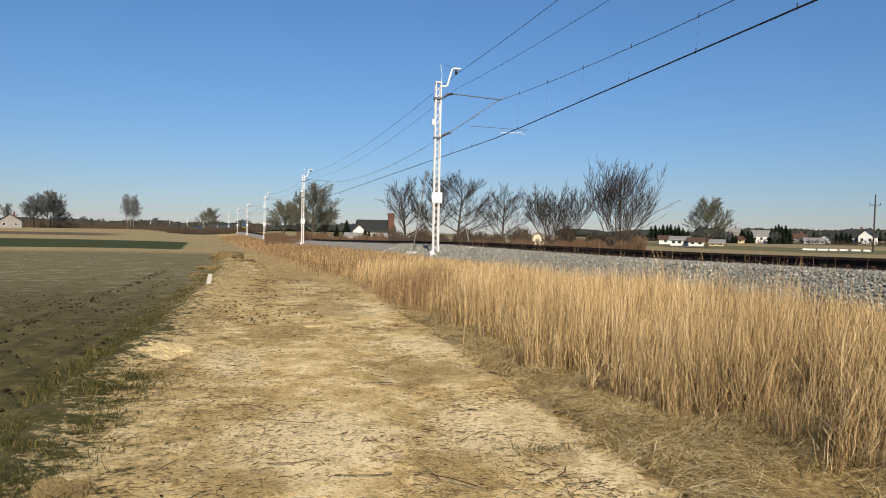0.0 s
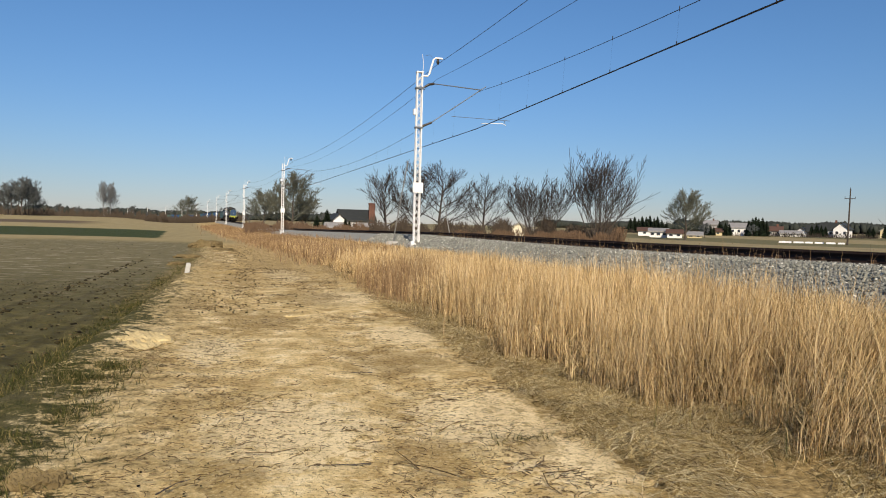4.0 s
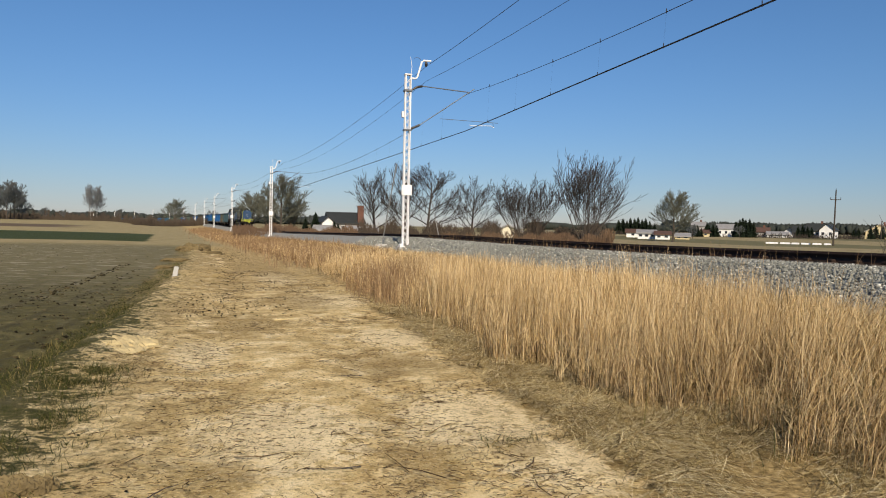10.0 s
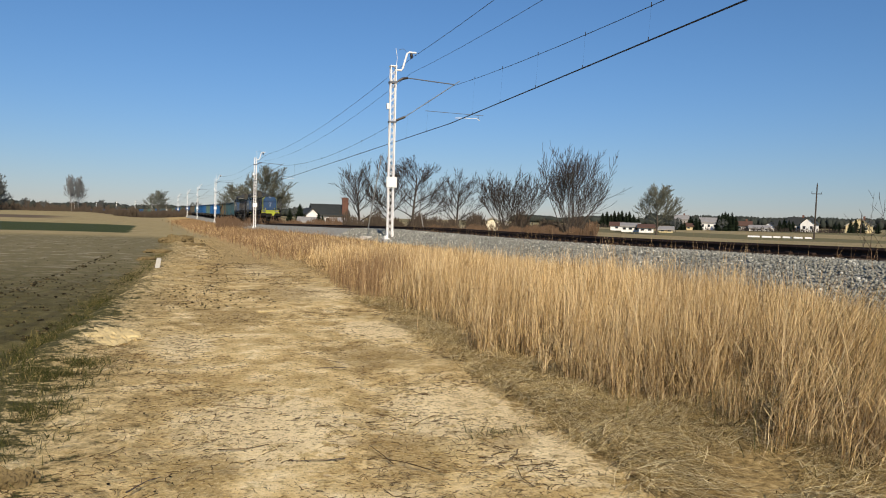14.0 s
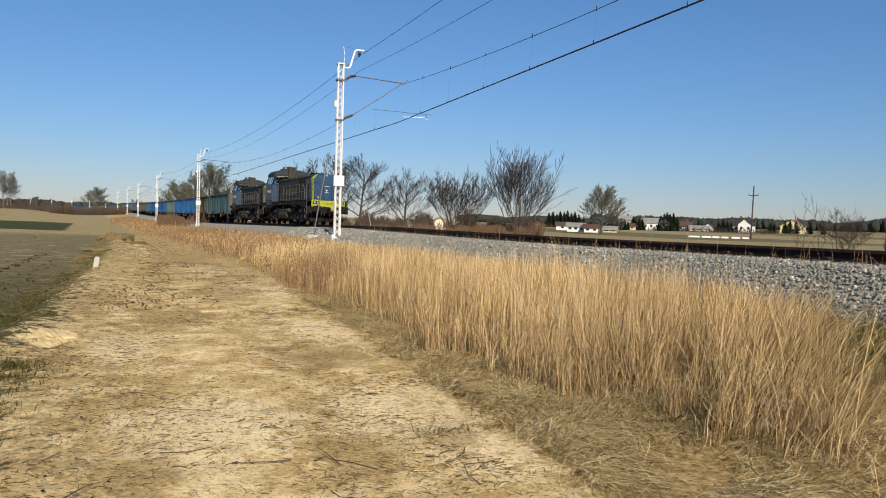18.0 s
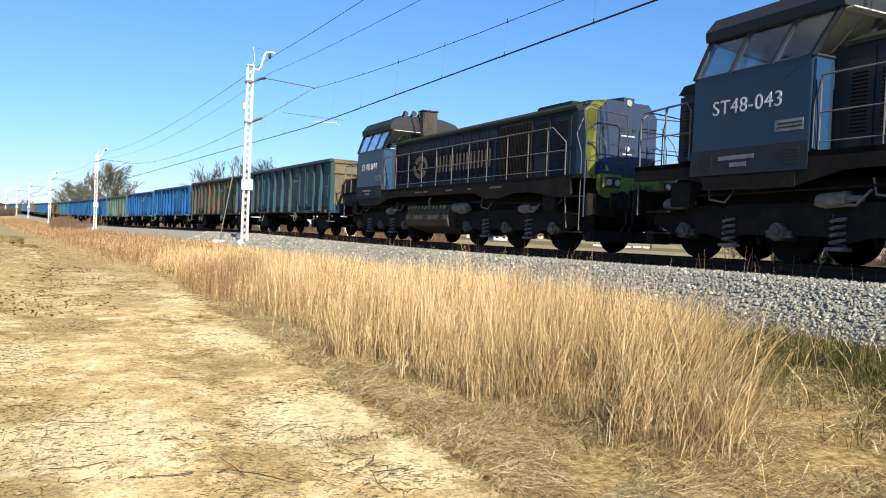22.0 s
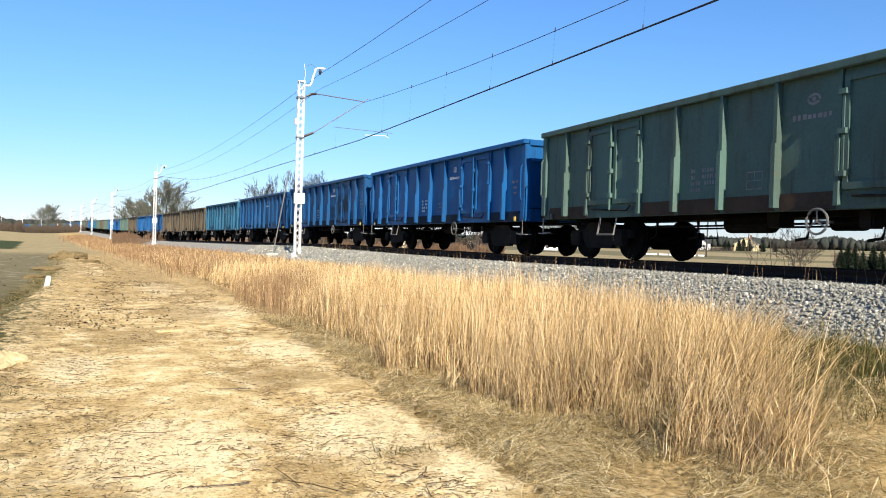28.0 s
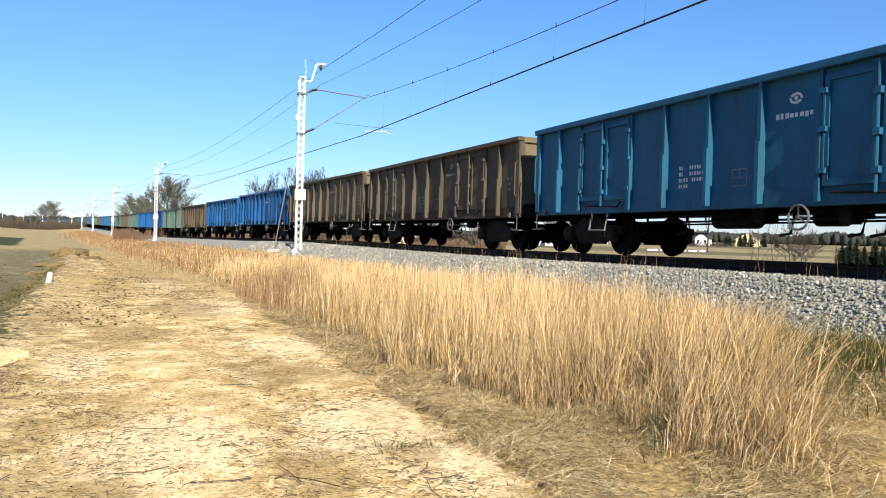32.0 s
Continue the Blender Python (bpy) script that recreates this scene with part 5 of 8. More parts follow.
        for i in range(8):
            x0 = -0.68 + i * 0.43
            for q in ((x0, x0 + 0.08, 2.12, 2.62), (x0 + 0.2, x0 + 0.27, 2.12, 2.62)):
                part("wordmark_bar", box(q[0], q[1], ye - 0.003, ye + 0.003, q[2], q[3]), "faint", top)
    # cab
    CX0, CX1, CW = -6.4, -4.0, 1.5
    cabin = part("cab", box(CX0, CX1, -CW, -CW + 0.06, 1.4, 3.12, 0.008), "cab_blue", top, "blue driver's cab side")
    part("cab_side", box(CX0, CX1, CW - 0.06, CW, 1.4, 3.12, 0.008), "cab_blue", top)
    part("cab_rear_wall", box(CX0, CX0 + 0.06, -CW + 0.062, CW - 0.062, 1.66, 3.12), "cab_blue", top)
    part("cab_front_wall", box(CX1 - 0.06, CX1, -CW + 0.062, CW - 0.062, 1.66, 3.12), "cab_blue", top)
    part("cab_lower_panel", box(CX0 - 0.01, CX1 + 0.01, -CW - 0.015, -CW - 0.003, 1.38, 1.82, 0.004), hood_mat, top)
    part("cab_sill_panel", box(CX0 + 0.3, CX1 - 0.2, -CW - 0.01, -CW - 0.002, 1.12, 1.36), "under", top)
    # sloping window band
    W0, W1 = 3.1, 3.79
    low = {"rn": (CX0, -CW), "fn": (CX1, -CW), "rf": (CX0, CW), "ff": (CX1, CW)}
    high = {"rn": (CX0 + 0.2, -CW + 0.17), "fn": (CX1 + 0.34, -CW + 0.17), "rf": (CX0 + 0.2, CW - 0.17), "ff": (CX1 + 0.34, CW - 0.17)}
    def lerp(k, j, t, h):
        p = Vector((*low[k], W0)).lerp(Vector((*low[j], W0)), t)
        q = Vector((*high[k], W1)).lerp(Vector((*high[j], W1)), t)
        return p.lerp(q, h)
    for k, j, cuts, name in (("rn", "fn", (0, 0.34, 0.70, 1.0), "side_window"), ("rf", "ff", (0, 0.34, 0.70, 1.0), "side_window"), ("fn", "ff", (0, 0.33, 0.67, 1.0), "front_window"), ("rn", "rf", (0, 0.33, 0.67, 1.0), "rear_window")):
        for t in cuts:
            part("window_post", tube(bmesh.new(), [lerp(k, j, t, 0), lerp(k, j, t, 1)], 0.05 if t in (0, 1) else 0.035, 6), hood_mat, top)
        for t0, t1 in zip(cuts, cuts[1:]):
            bm = bmesh.new()
            vs = [bm.verts.new(lerp(k, j, t, h)) for t, h in ((t0 + 0.015, 0.03), (t1 - 0.015, 0.03), (t1 - 0.015, 0.97), (t0 + 0.015, 0.97))]
            bm.faces.new(vs)
            bmesh.ops.solidify(bm, geom=bm.faces[:], thickness=0.008)
            bmesh.ops.recalc_face_normals(bm, faces=bm.faces)
            pane = part(name, bm, "pane", top, "clear cab window pane")
            pane.visible_shadow = False
            bm = tube(bmesh.new(), [lerp(k, j, t0 + 0.02, 0.03), lerp(k, j, t1 - 0.02, 0.03), lerp(k, j, t1 - 0.02, 0.97), lerp(k, j, t0 + 0.02, 0.97), lerp(k, j, t0 + 0.02, 0.03)], 0.018, 5, False)
            part("window_frame", bm, "dark_rail", pane)
    prof = [(-CW + 0.1, 3.77), (-CW + 0.08, 3.94), (-CW + 0.3, 4.2), (-0.7, 4.33), (0, 4.37), (0.7, 4.33), (CW - 0.3, 4.2), (CW - 0.08, 3.94), (CW - 0.1, 3.77)]
    bm = bmesh.new()
    a = [bm.verts.new((CX0 + 0.12, y, z)) for y, z in prof]
    b = [bm.verts.new((CX1 + 0.42 - 0.5 * max(0.0, z - 3.94), y, z)) for y, z in prof]
    bm.faces.new(a)
    bm.faces.new(b[::-1])
    for i in range(len(prof)):
        bm.faces.new((a[i], b[i], b[(i + 1) % len(prof)], a[(i + 1) % len(prof)]))
    bmesh.ops.recalc_face_normals(bm, faces=bm.faces)
    part("cab_roof", bm, "cab_roof", top, "dark grey-blue cab roof with a visor")
    lining = prism([(-CW + 0.2, 3.755), (CW - 0.2, 3.755), (CW - 0.2, 3.735), (-CW + 0.2, 3.735)], CX0 + 0.3, CX1 + 0.5)
    bmesh.ops.rotate(lining, verts=lining.verts, cent=(0, 0, 0), matrix=Matrix.Rotation(-math.pi / 2, 3, "Z"))
    for v in lining.verts:
        v.co.y = -v.co.y
    bmesh.ops.recalc_face_normals(lining, faces=lining.faces)
    part("cab_ceiling", lining, "interior", top, "pale cab ceiling")
    for s in (-1, 1):
        part("cab_inner_wall", box(CX0 + 0.08, CX1 - 0.08, min(s * 1.40, s * 1.43), max(s * 1.40, s * 1.43), 2.41, 3.08), "interior", top)
    part("roof_box", box(CX0 + 0.9, CX0 + 1.6, -0.55, 0.55, 4.36, 4.48, 0.02), "cab_roof", top)
    for x, y in ((-4.5, -0.5), (-4.3, -0.25), (-4.15, -0.05)):
        bm = tube(bmesh.new(), [(x - 0.2, y, 4.42), (x, y, 4.5), (x + 0.12, y, 4.52)], [0.03, 0.05, 0.11], 10)
        part("horn", bm, "black", top, "roof horn")
    part("exhaust_pipe", box(-3.66, -3.3, -0.28, 0.28, 3.4, 4.5, 0.03), "stack", top, "boxy grey exhaust stack")
    part("stack_lip", box(-3.69, -3.27, -0.31, 0.31, 4.5, 4.54), "black", top)
    part("cab_floor", box(CX0 + 0.07, CX1 - 0.07, -1.42, 1.42, 2.35, 2.4), "interior", top)
    part("control_desk", box(CX1 - 0.7, CX1 - 0.1, -1.2, 0.4, 2.4, 3.2, 0.05), "interior", top)
    for x, y in ((-5.2, -0.8), (-5.6, 0.7)):
        bm = box(x - 0.24, x - 0.1, y - 0.22, y + 0.22, 2.85, 3.35, 0.05)
        add_box(bm, x - 0.22, x - 0.12, y - 0.13, y + 0.13, 3.38, 3.58)
        add_box(bm, x - 0.24, x + 0.24, y - 0.24, y + 0.24, 2.75, 2.86)
        part("driver_seat", bm, "seat", top, "high-backed black cab seat")
    part("wiper", tube(bmesh.new(), [(CX1 + 0.1, -1.2, 3.16), (CX1 + 0.3, -0.9, 3.62)], 0.012, 4), "black", top)
    part("running_number", text_mesh(number, 0.35, "letter", Matrix.Translation((-5.22, -CW - 0.004, 2.52)) @ NEAR_SIDE), None, top, "white running number")
    part("works_plate", box(-4.62, -4.1, -CW - 0.008, -CW - 0.002, 2.0, 2.18), "letter_dim", top, "small white plate")
    for z in (2.06, 2.12):
        part("number_bar", box(-4.57, -4.12, -CW - 0.01, -CW - 0.008, z - 0.012, z + 0.012), "black", top)
    for x0, x1, z in ((-5.75, -5.0, 1.66), (-5.5, -5.15, 1.54)):
        part("number_bar", box(x0, x1, -CW - 0.02, -CW - 0.015, z - 0.035, z + 0.035), "letter_dim", top)
    for x0, x1 in ((-6.1, -5.9), (-4.45, -4.15)):
        bm = bmesh.new()
        for z in np.arange(1.5, 1.75, 0.05):
            add_box(bm, x0, x1, -CW - 0.024, -CW - 0.014, z, z + 0.025)
        part("vent", bm, "black", top)
    for x0, x1 in ((-1.2, -0.7), (-0.6, -0.3), (0.9, 1.3), (2.2, 2.4), (3.4, 4.0)):
        part("marking", box(x0, x1, -1.504, -1.5, 1.45, 1.5), "faint", top)
    # short hood
    # added block that keeps daylight from showing through around the bogies
    part("frame_web", box(-6.9, 6.3, -0.85, 0.85, 0.55, 1.3, 0.03), "under", top, "black block added to fill the gaps under the frame")
    part("short_hood", box(-7.3, -6.46, -1.05, 1.05, 1.66, 3.05, 0.08), hood_mat, top)
    part("short_hood_roof", prism([(-7.34, 3.04), (-6.46, 3.04), (-6.46, 3.24), (-7.2, 3.2)], -1.0, 1.0), "loco_top", top)
    for s in (-1, 1):
        bm = bmesh.new()
        for z in np.arange(1.85, 2.85, 0.06):
            add_box(bm, -0.2, 0.2, -0.02, 0.02, -0.004, 0.004, Matrix.Translation((-6.85, s * 1.07, z)) @ Matrix.Rotation(s * 0.6, 4, "X"))
        part("louvre", bm, "black", top, "dark louvre slats")
    part("running_number", text_mesh(number, 0.17, "black", Matrix.Translation((7.538, 0, 1.41)) @ Matrix.Rotation(math.pi / 2, 4, "Z") @ NEAR_SIDE), None, top, "black running number")
    # fuel tank
    out = [(-0.55, 0.2), (-1.35, 0.42), (-1.42, 0.62), (-1.3, 1.08), (1.3, 1.08), (1.42, 0.62), (1.35, 0.42), (0.55, 0.2)]
    bm = bmesh.new()
    a = [bm.verts.new((-2.05, y, z)) for y, z in out]
    b = [bm.verts.new((0.9, y, z)) for y, z in out]
    bm.faces.new(a)
    bm.faces.new(b[::-1])
    for i in range(8):
        bm.faces.new((a[i], b[i], b[(i + 1) % 8], a[(i + 1) % 8]))
    bmesh.ops.recalc_face_normals(bm, faces=bm.faces)
    bmesh.ops.bevel(bm, geom=bm.edges[:], offset=0.02, segments=1, affect="EDGES")
    tank = part("fuel_tank", bm, "tank", top, "angular brown fuel tank")
    for s in (-1, 1):
        for i in range(11):
            x = -1.98 + i * 0.25
            bm = prism([(x, 0.95), (x + 0.12, 0.95), (x + 0.2, 1.05), (x + 0.08, 1.05)], s * 1.375, s * 1.345)
            part("hazard_stripe", bm, "yellow_dirty", tank, "yellow hazard stripe")
        for x in (-1.5, -0.5, 0.55):
            ring = [(x + 0.09 * math.cos(q), s * 1.42, 0.76 + 0.09 * math.sin(q)) for q in np.linspace(0, 2 * math.pi, 13)]
            part("lifting_ring", tube(bmesh.new(), ring, 0.014, 4, False), "under", tank)
        part("filler_neck", tube(bmesh.new(), [(-0.5, s * 1.3, 1.06), (-0.4, s * 1.38, 1.2), (-0.25, s * 1.4, 1.3)], 0.035, 6), "spring", tank)
    # pipes, boxes and tanks hung under the frame
    for s in (-1, 1):
        y = s * 1.3
        part("air_pipe", tube(bmesh.new(), [(-6.8, y, 1.05), (-2.5, y, 1.12), (1.4, y, 1.14), (6.2, y, 1.02)], 0.022, 5), "under", top)
        part("air_tank", tube(bmesh.new(), [(1.1, y, 0.98), (1.16, y, 0.98), (1.9, y, 0.98), (1.96, y, 0.98)], [0.07, 0.13, 0.13, 0.07], 10), "spring", top)
        for x in (-6.7, 6.0):
            part("sand_box", box(x - 0.28, x + 0.28, min(y, y + s * 0.14), max(y, y + s * 0.14), 0.85, 1.3, 0.03), "under", top)
        for x in (-6.2, -3.1, 2.6, 5.7):
            bm = tube(bmesh.new(), [(x, s * 1.24, 1.22), (x + 0.1, s * 1.32, 0.98), (x + 0.45, s * 1.32, 0.92), (x + 0.62, s * 1.28, 1.12)], 0.02, 5)
            part("flexible_hose", bm, "spring", top)
    # railings along both walkways
    for s in (-1, 1):
        y = s * 1.46
        posts = [-3.85, -2.85, -1.85, -0.85, 0.15, 1.15, 2.15, 3.15, 4.15, 5.1, 5.9]
        railing(top, [(-3.95, y, 1.7), (-3.95, y, 2.35), (-3.85, y, 2.78), (6.1, y, 2.78), (6.62, y, 2.4), (6.62, y, 1.5), (6.75, y, 0.45)],
                [[(x, y, 1.66), (x, y, 2.77)] for x in posts])
        part("handrail", tube(bmesh.new(), [(-3.85, y, 2.22), (6.6, y, 2.22)], 0.012, 5), "pale_steel", top)
        part("handrail", tube(bmesh.new(), [(-3.85, y, 1.78), (6.6, y, 1.78)], 0.01, 5), "pale_steel", top)
        # front corner stair
        part("stair_side", prism([(6.5, 1.62), (7.2, 1.62), (7.2, 0.3), (6.7, 0.3)], min(s * 1.0, s * 1.04), max(s * 1.0, s * 1.04)), "under", top)
        for z in (0.35, 0.75, 1.15):
            part("stair_tread", box(6.55, 7.15, min(s * 1.05, s * 1.5), max(s * 1.05, s * 1.5), z, z + 0.03), "under", top)
            part("stair_tread", box(-7.55, -6.95, min(s * 1.05, s * 1.5), max(s * 1.05, s * 1.5), z, z + 0.03), "under", top)
        part("stair_rail", tube(bmesh.new(), [(7.2, y, 0.4), (7.2, y, 2.1), (7.0, y, 2.55), (6.85, s * 1.18, 2.95)], 0.013, 6), "pale_steel", top, "bent steel grab rail")
        # guard frame over the buffer beam
        for e, x in ((1, 7.34), (-1, -7.85)):
            pts = [(x, s * 0.3, 1.66), (x, s * 0.3, 2.98), (x, s * 0.38, 3.04), (x, s * 1.4, 3.08), (x, s * 1.46, 3.0), (x, s * 1.46, 0.7)] if e > 0 else [(x, s * 0.42, 1.66), (x, s * 0.42, 2.7), (x, s * 1.2, 2.75), (x, s * 1.45, 2.6), (x, s * 1.45, 0.7)]
            part("end_guard", tube(bmesh.new(), pts, 0.016, 6), "dark_rail" if e > 0 else "pale_steel", top, "bent tube end guard")
            for z in (1.95, 2.35):
                part("guard_bar", tube(bmesh.new(), [(x, s * 0.42, z), (x, s * 1.46, z)], 0.011, 5), "dark_rail", top)
            part("guard_brace", tube(bmesh.new(), [(x, s * 0.9, 1.66), (x, s * 0.9, 2.35), (x - e * 0.35, s * 1.1, 2.85)], 0.012, 5), "dark_rail", top)
        part("rear_side_rail", tube(bmesh.new(), [(-7.8, y, 2.7), (-6.62, y, 2.75), (-6.5, y, 2.6), (-6.5, y, 1.68)], 0.02, 6), "pale_steel", top)
        for x in (-7.15,):
            part("handrail_post", tube(bmesh.new(), [(x, y, 1.66), (x, y, 2.72)], 0.018, 5), "pale_steel", top)
        part("rear_side_bar", tube(bmesh.new(), [(-7.8, y, 2.2), (-6.5, y, 2.2)], 0.014, 5), "pale_steel", top)
        # the sunlit front edge of the cab, its light put in as brighter blue
        part("cab_door", box(-3.99, -3.95, min(s * 1.14, s * 1.46), max(s * 1.14, s * 1.46), 1.68, 3.05), "nose", top, "cab door edge, sunlight put into its brighter blue")
    # buffer beams
    for e in (-1, 1):
        x = 7.36 if e > 0 else -7.93
        part("buffer_beam", box(min(x, x + e * 0.1), max(x, x + e * 0.1), -1.45, 1.45, 0.72, 1.22, 0.02), "under", top)
        for yy in (-0.875, 0.875):
            bm = buffer_mesh(x + e * 0.02, yy, 1.05, e)
            add_box(bm, min(x + e * 0.5, x + e * 0.56), max(x + e * 0.5, x + e * 0.56), yy - 0.3, yy + 0.3, 0.87, 1.23)
            part("buffer", bm, "under", top, "wide black buffer")
        part("coupling_hook", tube(bmesh.new(), [(x + e * 0.1, 0, 1.04), (x + e * 0.42, 0, 1.04), (x + e * 0.5, 0, 0.75), (x + e * 0.45, 0, 0.55)], [0.07, 0.06, 0.05, 0.05], 8), "under", top)
        for yy in (-0.5, -0.32, 0.32, 0.5, 0.62):
            bm = tube(bmesh.new(), [(x + e * 0.1, yy, 1.0), (x + e * 0.28, yy, 0.85), (x + e * 0.32, yy * 1.05, 0.6), (x + e * 0.2, yy * 1.1, 0.42)], 0.028, 6)
            part("brake_hose", bm, "black", top)
        part("rail_guard", box(min(x - e * 0.3, x - e * 0.05), max(x - e * 0.3, x - e * 0.05), -1.2, 1.2, 0.16, 0.42, 0.03), "under", top, "low black rail guard")
        loco_bogie(top, e * 4.25 - 0.5).location.z -= BOGIE_DROP
    # yellow apron with lamp clusters
    yb = [(-1.32, 1.22), (-1.32, 1.56), (-1.24, 1.62), (1.24, 1.62), (1.32, 1.56), (1.32, 1.22), (1.15, 1.14), (0.62, 1.14), (0.56, 0.88), (0.24, 0.88), (0.2, 1.16), (-0.4, 1.22), (-0.5, 1.14), (-1.15, 1.14)]
    bm = bmesh.new()
    a = [bm.verts.new((7.48, y * 0.9, z)) for y, z in yb]
    b = [bm.verts.new((7.53, y * 0.9, z)) for y, z in yb]
    bm.faces.new(a)
    bm.faces.new(b[::-1])
    for i in range(len(yb)):
        bm.faces.new((a[i], b[i], b[(i + 1) % len(yb)], a[(i + 1) % len(yb)]))
    bmesh.ops.recalc_face_normals(bm, faces=bm.faces)
    part("yellow_apron", bm, yellow_mat, top, "yellow front apron")
    for s in (-1, 1):
        part("lamp_bracket", box(7.36, 7.56, min(s * 0.58, s * 1.17), max(s * 0.58, s * 1.17), 1.28, 1.66, 0.03), yellow_mat, top)
        cl = part("lamp_housing", box(7.54, 7.59, min(s * 0.64, s * 1.1), max(s * 0.64, s * 1.1), 1.36, 1.6, 0.02), "black", top, "twin lamp housing")
        for yy, lit in ((0.75, s < 0), (0.98, True)):
            part("lamp", disc(bmesh.new(), 0, 0, 0, 0.07, 0.012, 16), "lamp", cl, "round head lamp", Matrix.Translation((7.6, s * yy, 1.48)) @ Matrix.Rotation(math.pi / 2, 4, "Z"))
    return top


def far_wagon(mat, label):
    """The same wagon with fewer loose fittings, for the rear of the train that stays far off."""
    top = empty("coal_wagon", Matrix(), label, "wagon", "coal wagons of the train")
    L = 6.5
    part("floor", box(-L, L, -1.4, 1.4, 1.16, 1.24), "under", top)
    part("centre_sill", box(-L, L, -0.3, 0.3, 0.82, 1.1), "under", top)
    for s in (-1, 1):
        part("side_wall", box(-L, L, min(s * 1.37, s * 1.42), max(s * 1.37, s * 1.42), 0.9, 3.04), mat, top)
        part("top_rim", box(-L - 0.05, L + 0.05, min(s * 1.38, s * 1.56), max(s * 1.38, s * 1.56), 3.0, 3.13), mat, top)
        for x in RIBS + POSTS + (-6.34, 6.34):
            part("rib", box(x - 0.06, x + 0.06, min(s * 1.42, s * 1.58), max(s * 1.42, s * 1.58), 0.92, 3.0), mat, top)
    for e in (-1, 1):
        x = e * L
        part("end_wall", box(min(x, x - e * 0.05), max(x, x - e * 0.05), -1.37, 1.37, 0.9, 3.1), mat, top)
        for yy in (-0.875, 0.875):
            part("buffer", buffer_mesh(x + e * 0.06, yy, 1.04, e), "under", top)
        bogie = part("bogie", box(e * 4.5 - 1.2, e * 4.5 + 1.2, -1.06, 1.06, 0.5, 0.8), "under", top)
        bogie.location.z -= BOGIE_DROP
        for s in (-1, 1):
            for w in (-0.9, 0.9):
                part("wheel", WHEEL, None, bogie, m=Matrix.Translation((e * 4.5 + w, s * 0.75, 0.46)))
    return top


VEHICLES = []
for i, nr in enumerate(("ST48-043", "ST48-044")):
    VEHICLES.append((locomotive(nr, "dark blue and yellow hood-type diesel locomotive" + (" leading a coal train" if i == 0 else " coupled behind another"), *(("nose", "yellow") if i == 0 else ("nose_dirty", "yellow_dirty", "hood_dusty", "hood_dusty"))), 7.28 + i * LOCO_LEN))
LABELS = {"blue": "bright blue open-topped steel coal wagon", "navy": "dark blue open-topped steel coal wagon", "teal": "teal blue open-topped steel coal wagon",
          "grimy": "grimy dark teal open-topped steel coal wagon", "green": "weathered grey-green open-topped steel coal wagon", "brown": "rusty brown-grey open-topped steel coal wagon"}
PROTO = {}
for i, c in enumerate(COLOURS):
    special = {1: "brown_patched", 6: "blue_scrawled"}.get(i, c)
    if special == "brown_patched":
        w = coal_wagon("rusty_wagon", "rusty green-brown coal wagon with one blue repainted panel", end_panel="blue")
    elif special == "blue_scrawled":
        w = coal_wagon("navy", "dark blue coal wagon with pale graffiti on its doors", graffiti=True)
    else:
        key = (c, i < 14)
        if key in PROTO:
            w = copy_thing(PROTO[key], Matrix())
        else:
            w = PROTO[key] = coal_wagon(c, LABELS[c]) if i < 14 else far_wagon(c, LABELS[c])
    VEHICLES.append((w, 7.28 + 1.5 * LOCO_LEN + 7.47 + i * WAGON_PITCH))

# ---- far things: trees, brush, houses, poles, woods ----
def away(az, d):
    """A place at an azimuth (degrees clockwise from +y) and distance from the camera, on the ground."""
    x, y = d * math.sin(radians(az)), d * math.cos(radians(az))
    arc, lat = arc_lat([x], [y])
    z = float(ground_z(arc, lat, np.array([x]), np.array([y]))[0])
    return x, y, z


